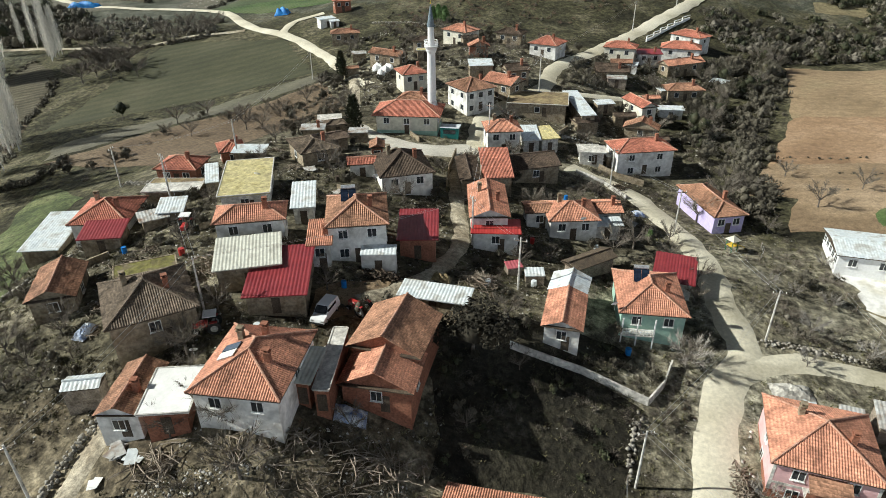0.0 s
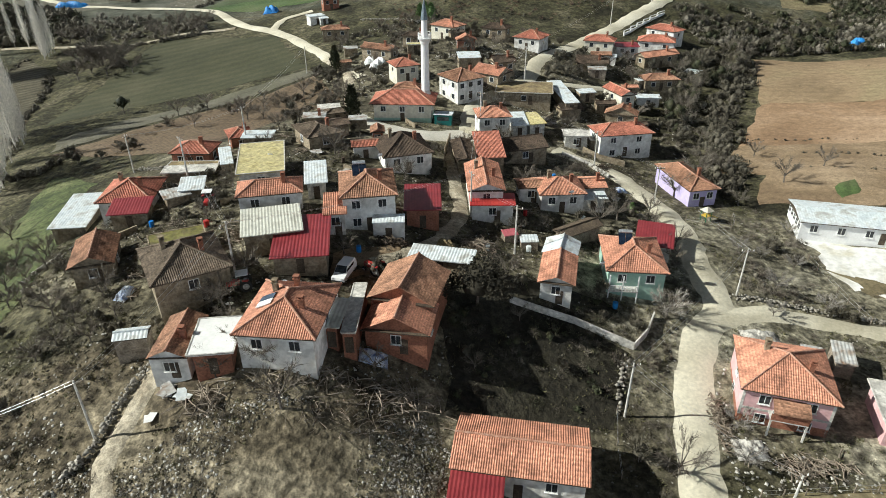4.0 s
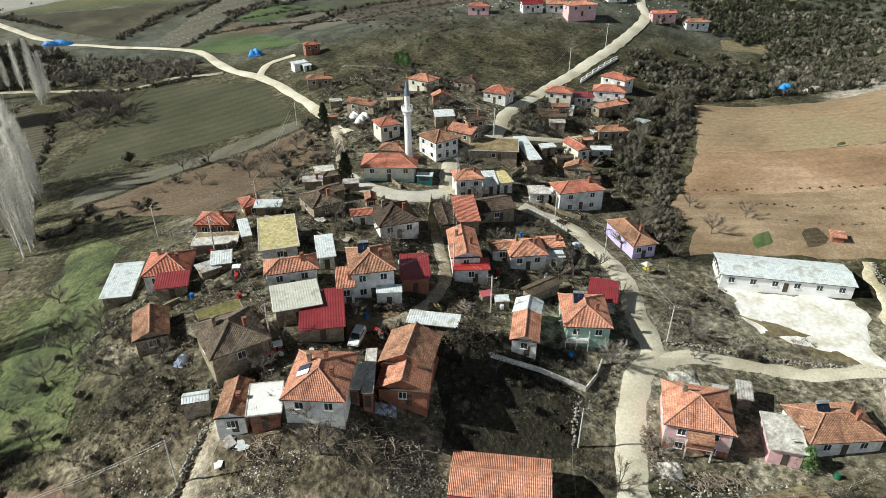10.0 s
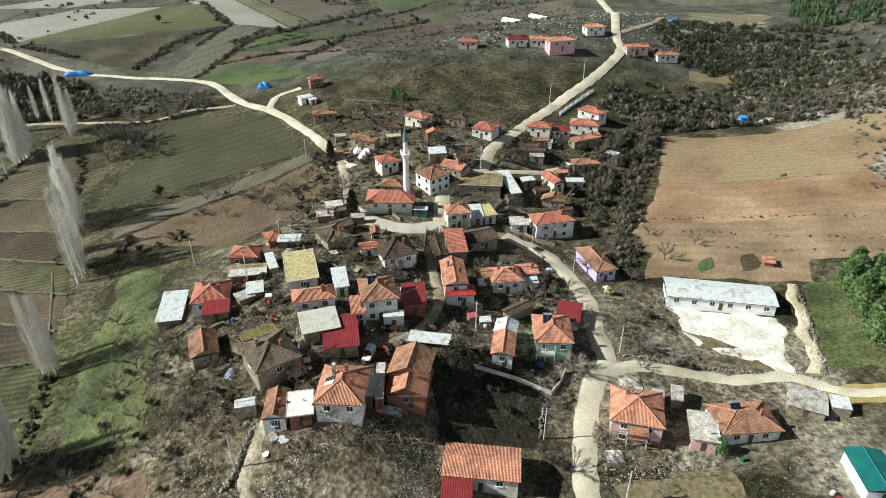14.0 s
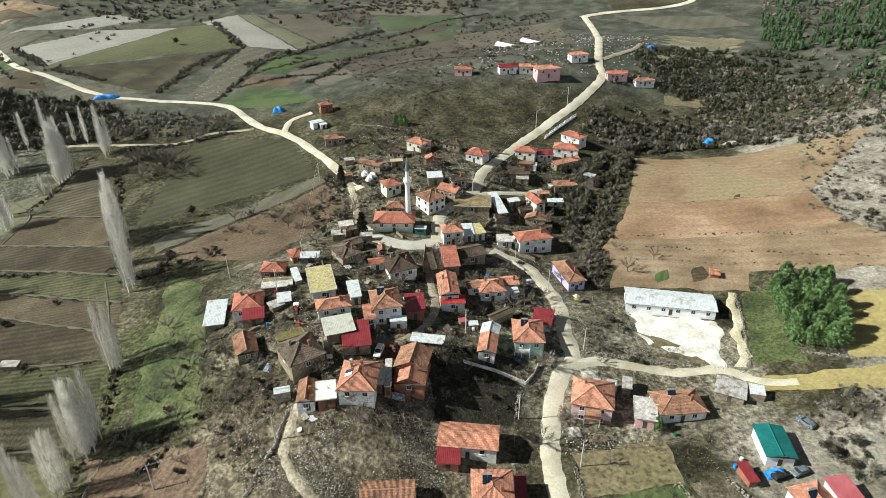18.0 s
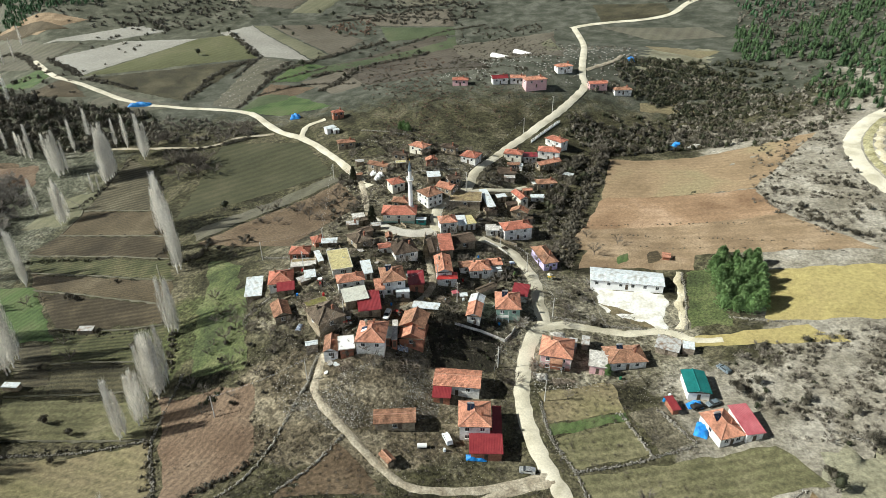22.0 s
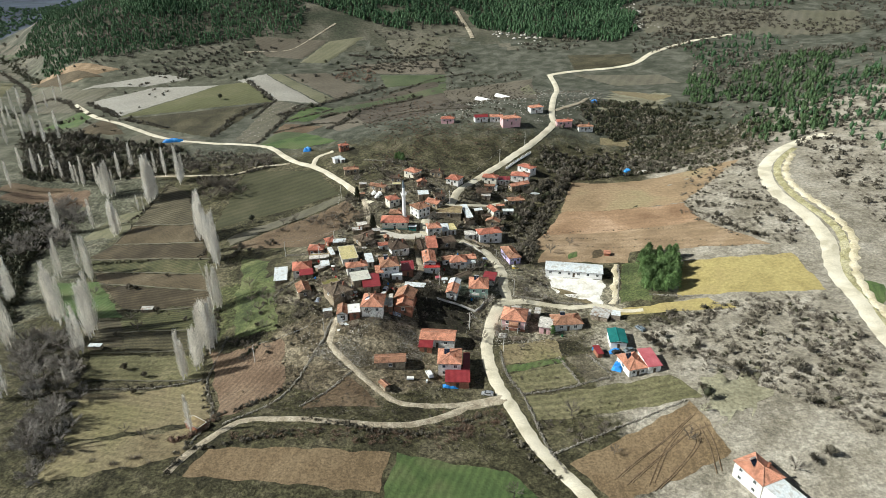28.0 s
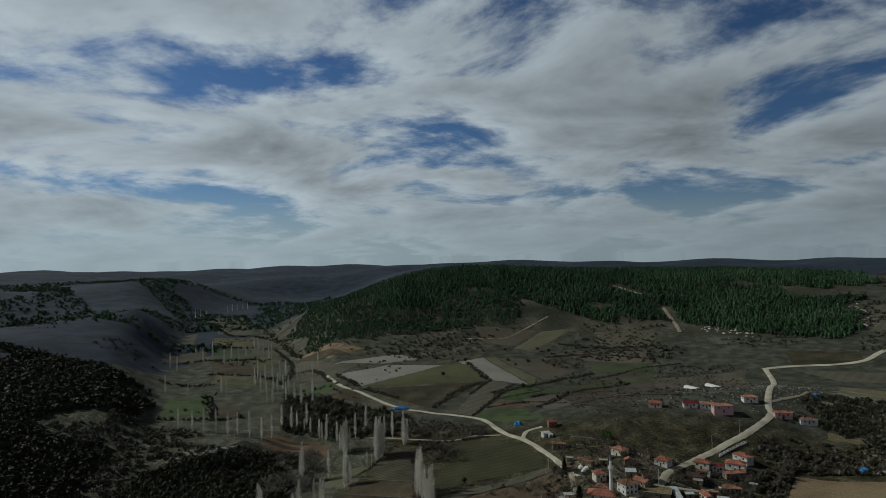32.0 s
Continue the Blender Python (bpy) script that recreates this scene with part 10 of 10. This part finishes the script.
def playground(x, y):
    root = link("playground_slide", None, m=pose(x, y, gz(x, y), 0, 0, 30), label="small coloured climbing frame with a slide", category="playground")
    for px in (-0.6, 0.6):
        for py in (-0.6, 0.6):
            part("post", box_bm(px - 0.05, py - 0.05, -0.3, px + 0.05, py + 0.05, 2.2), M["plastic_green"], root)
    part("deck", box_bm(-0.65, -0.65, 1.1, 0.65, 0.65, 1.2), M["plastic_yellow"], root)
    s = Soup()
    s.add([(-0.9, -0.9, 2.15), (0.9, -0.9, 2.15), (0.9, 0.9, 2.15), (-0.9, 0.9, 2.15), (0, 0, 2.9)], [(0, 1, 4), (1, 2, 4), (2, 3, 4), (3, 0, 4), (3, 2, 1, 0)])
    link("roof", s.mesh("roof", M["cream"]), root)
    s = Soup()
    s.box(pose(1.75, 0, 0.65, 0, 27, 0), 2.5, 0.6, 0.08)
    link("slide", s.mesh("slide", M["plastic_yellow"]), root)


playground(38.6, 73.7)


def dish(x, y, z, rot):
    root = link("satellite_dish", None, m=pose(x, y, z, 0, 0, rot), label="white satellite dish on a roof", category="dish", group="dishes")
    turned([(0.02, 0.0), (0.25, 0.04), (0.45, 0.14), (0.46, 0.16)], 12, M["white"], "bowl", root).matrix_basis = pose(0, 0, 0.5, 55, 0, 0)
    s = Soup()
    s.rod((0, 0.05, -0.3), (0, 0.05, 0.5), 0.03, 0.03)
    link("mast", s.mesh("mast", M["silver"]), root)


def bale(x, y, mat, r=0.5):
    root = link("barrel", None, m=pose(x, y, gz(x, y)), label="barrel standing in a village yard", category="barrel", group="barrels")
    turned([(r * 0.95, -0.1), (r, 0.1), (r, 0.85), (r * 0.95, 0.95), (r * 0.9, 0.95)], 12, mat, "drum", root)


for x, y, m in ((-36.6, 39.9, "bluetarp"), (-40.9, 49.1, "plastic_red"), (-4.0, 45.5, "bluetarp"), (17.4, 44.3, "bluetarp"), (-25.5, 34.5, "tin"), (5.8, 54.1, "tin"), (52.5, 20.8, "plastic_green"), (62.3, 10.3, "bluetarp"), (64.5, 12.2, "tin"), (-1.0, -6.3, "tin")):
    bale(x, y, M[m], 0.4)
turned_tank = link("water_tank", None, m=pose(-7.0, -5.3, gz(-7.0, -5.3)), label="white water tank lying in a yard", category="tank")
s = Soup()
s.rod((-1.3, 0, 0.7), (1.3, 0, 0.7), 0.65, 0.65, 14)
link("drum", s.mesh("drum", M["white"]), turned_tank)
for px in (-0.8, 0.8):
    part("cradle", box_bm(px - 0.1, -0.5, -0.2, px + 0.1, 0.5, 0.2), M["wood"], turned_tank)


# dishes on the roofs
for x, y, z, rot in ((-30.7, 29.8, 20.7, 200), (38.2, 29.8, 14.0, 190), (46.9, 24.5, 12.8, 190), (49.5, 26.9, 12.9, 170), (-18.3, 67.8, 25.3, 200), (13.6, 67.9, 19.2, 190), (-36.4, 66.8, 25.5, 180), (15.7, 47.9, 17.3, 200)):
    dish(x, y, max(z, gz(x, y) + 1.0) - 0.2, rot)


# huts among the terraces
house(-75.4, -30.6, 6.4, 3.6, -32, gz(-75.4, -30.6) + 2.2, 2.2, "flat", "mudroof", "brick", "roofless stone and brick field ruin", win=0, chimneys=0, name="ruin", category="ruin", over=0.1)
house(-128.5, 55.7, 5.4, 2.7, 2, gz(-128.5, 55.7) + 1.8, 1.8, "shed", "tin_rust", "wood", "low hut of old boards on a terrace", win=0, chimneys=0, pitch=6, name="hut", category="hut", over=0.1, door=False)
house(-137.3, 25.7, 5.4, 2.2, -4, gz(-137.3, 25.7) + 1.8, 1.8, "shed", "tin", "mud", "little field hut with a tin roof", win=0, chimneys=0, pitch=6, name="hut", category="hut", over=0.1, door=False)

# rubble, boards and litter all through the village
scatter("rubble", STONES, *in_zone("village", 60, 0.8, 0.1, 3800), (0.08, 0.34), M["palestone"], "pale stones and litter in the yards", "rubble", (0.4, 0.9))
scatter("rubble", STONES, *in_zone("northvillage", 30, 0.8, 0.1, 3600), (0.12, 0.45), M["palestone"], "pale stones and litter between the upper houses", "rubble", (0.4, 0.9))
scatter("clods", STONES, *in_zone("village", 50, 0.8, 0.1, 3200), (0.12, 0.42), M["yardearth"], "dark clods and dung heaps in the yards", "clods", (0.4, 0.9))

# clutter in the yards
KEEP_OUT.extend(TAKEN)
YARDS = [(-59.8, 39.4), (-62.0, 59.3), (-51.7, 85.3), (-33.9, 102.1), (7.4, 120.6), (36.7, 123.8), (30.7, 97.5), (19.0, 49.2), (3.6, 43.7), (-28.8, 31.8), (-41.7, 29.7)]
spots = pairs(sprinkle(YARDS, 3.4, 0.0, 0.7, 300), 190)
for k, (x, y) in enumerate(spots):
    what = k % 8
    if what in (0, 4):
        wood_heap(x, y, 2.0, 1.2, 26, "small heap of branches and boards in a yard", (0.6, 2.0), (0.03, 0.07), 0.7)
    elif what == 1:
        sheets(x, y, 30 * k, 3, M["tin_rust"], "old tin sheets lying in a yard")
    elif what == 2:
        plant(SCRUBOAKS, "bush", [(x, y)], "leafless brown bush in a village yard", "bush", "yard bushes", (0.28, 0.5))
    elif what == 3:
        plant(BARE, "bare_tree", [(x, y)], "small leafless tree in a village yard", "tree", "yard trees", (0.45, 0.8))
    elif what == 5:
        dx, dy = math.cos(k), math.sin(k)
        plank_wall([(x - 2.2 * dx, y - 2.2 * dy), (x + 2.2 * dx, y + 2.2 * dy)], 1.0, M["mud"], "low mud wall of a village yard", thick=0.3)
    elif what == 6:
        bale(x, y, M[("tin", "bluetarp", "plastic_red", "darkwood")[k // 8 % 4]], 0.35)
    else:
        tarp(x, y, 25 * k, 2.6, 1.8, 0.8, M[("mudroof", "paletarp", "mud")[k // 8 % 3]], "covered heap standing in a village yard")
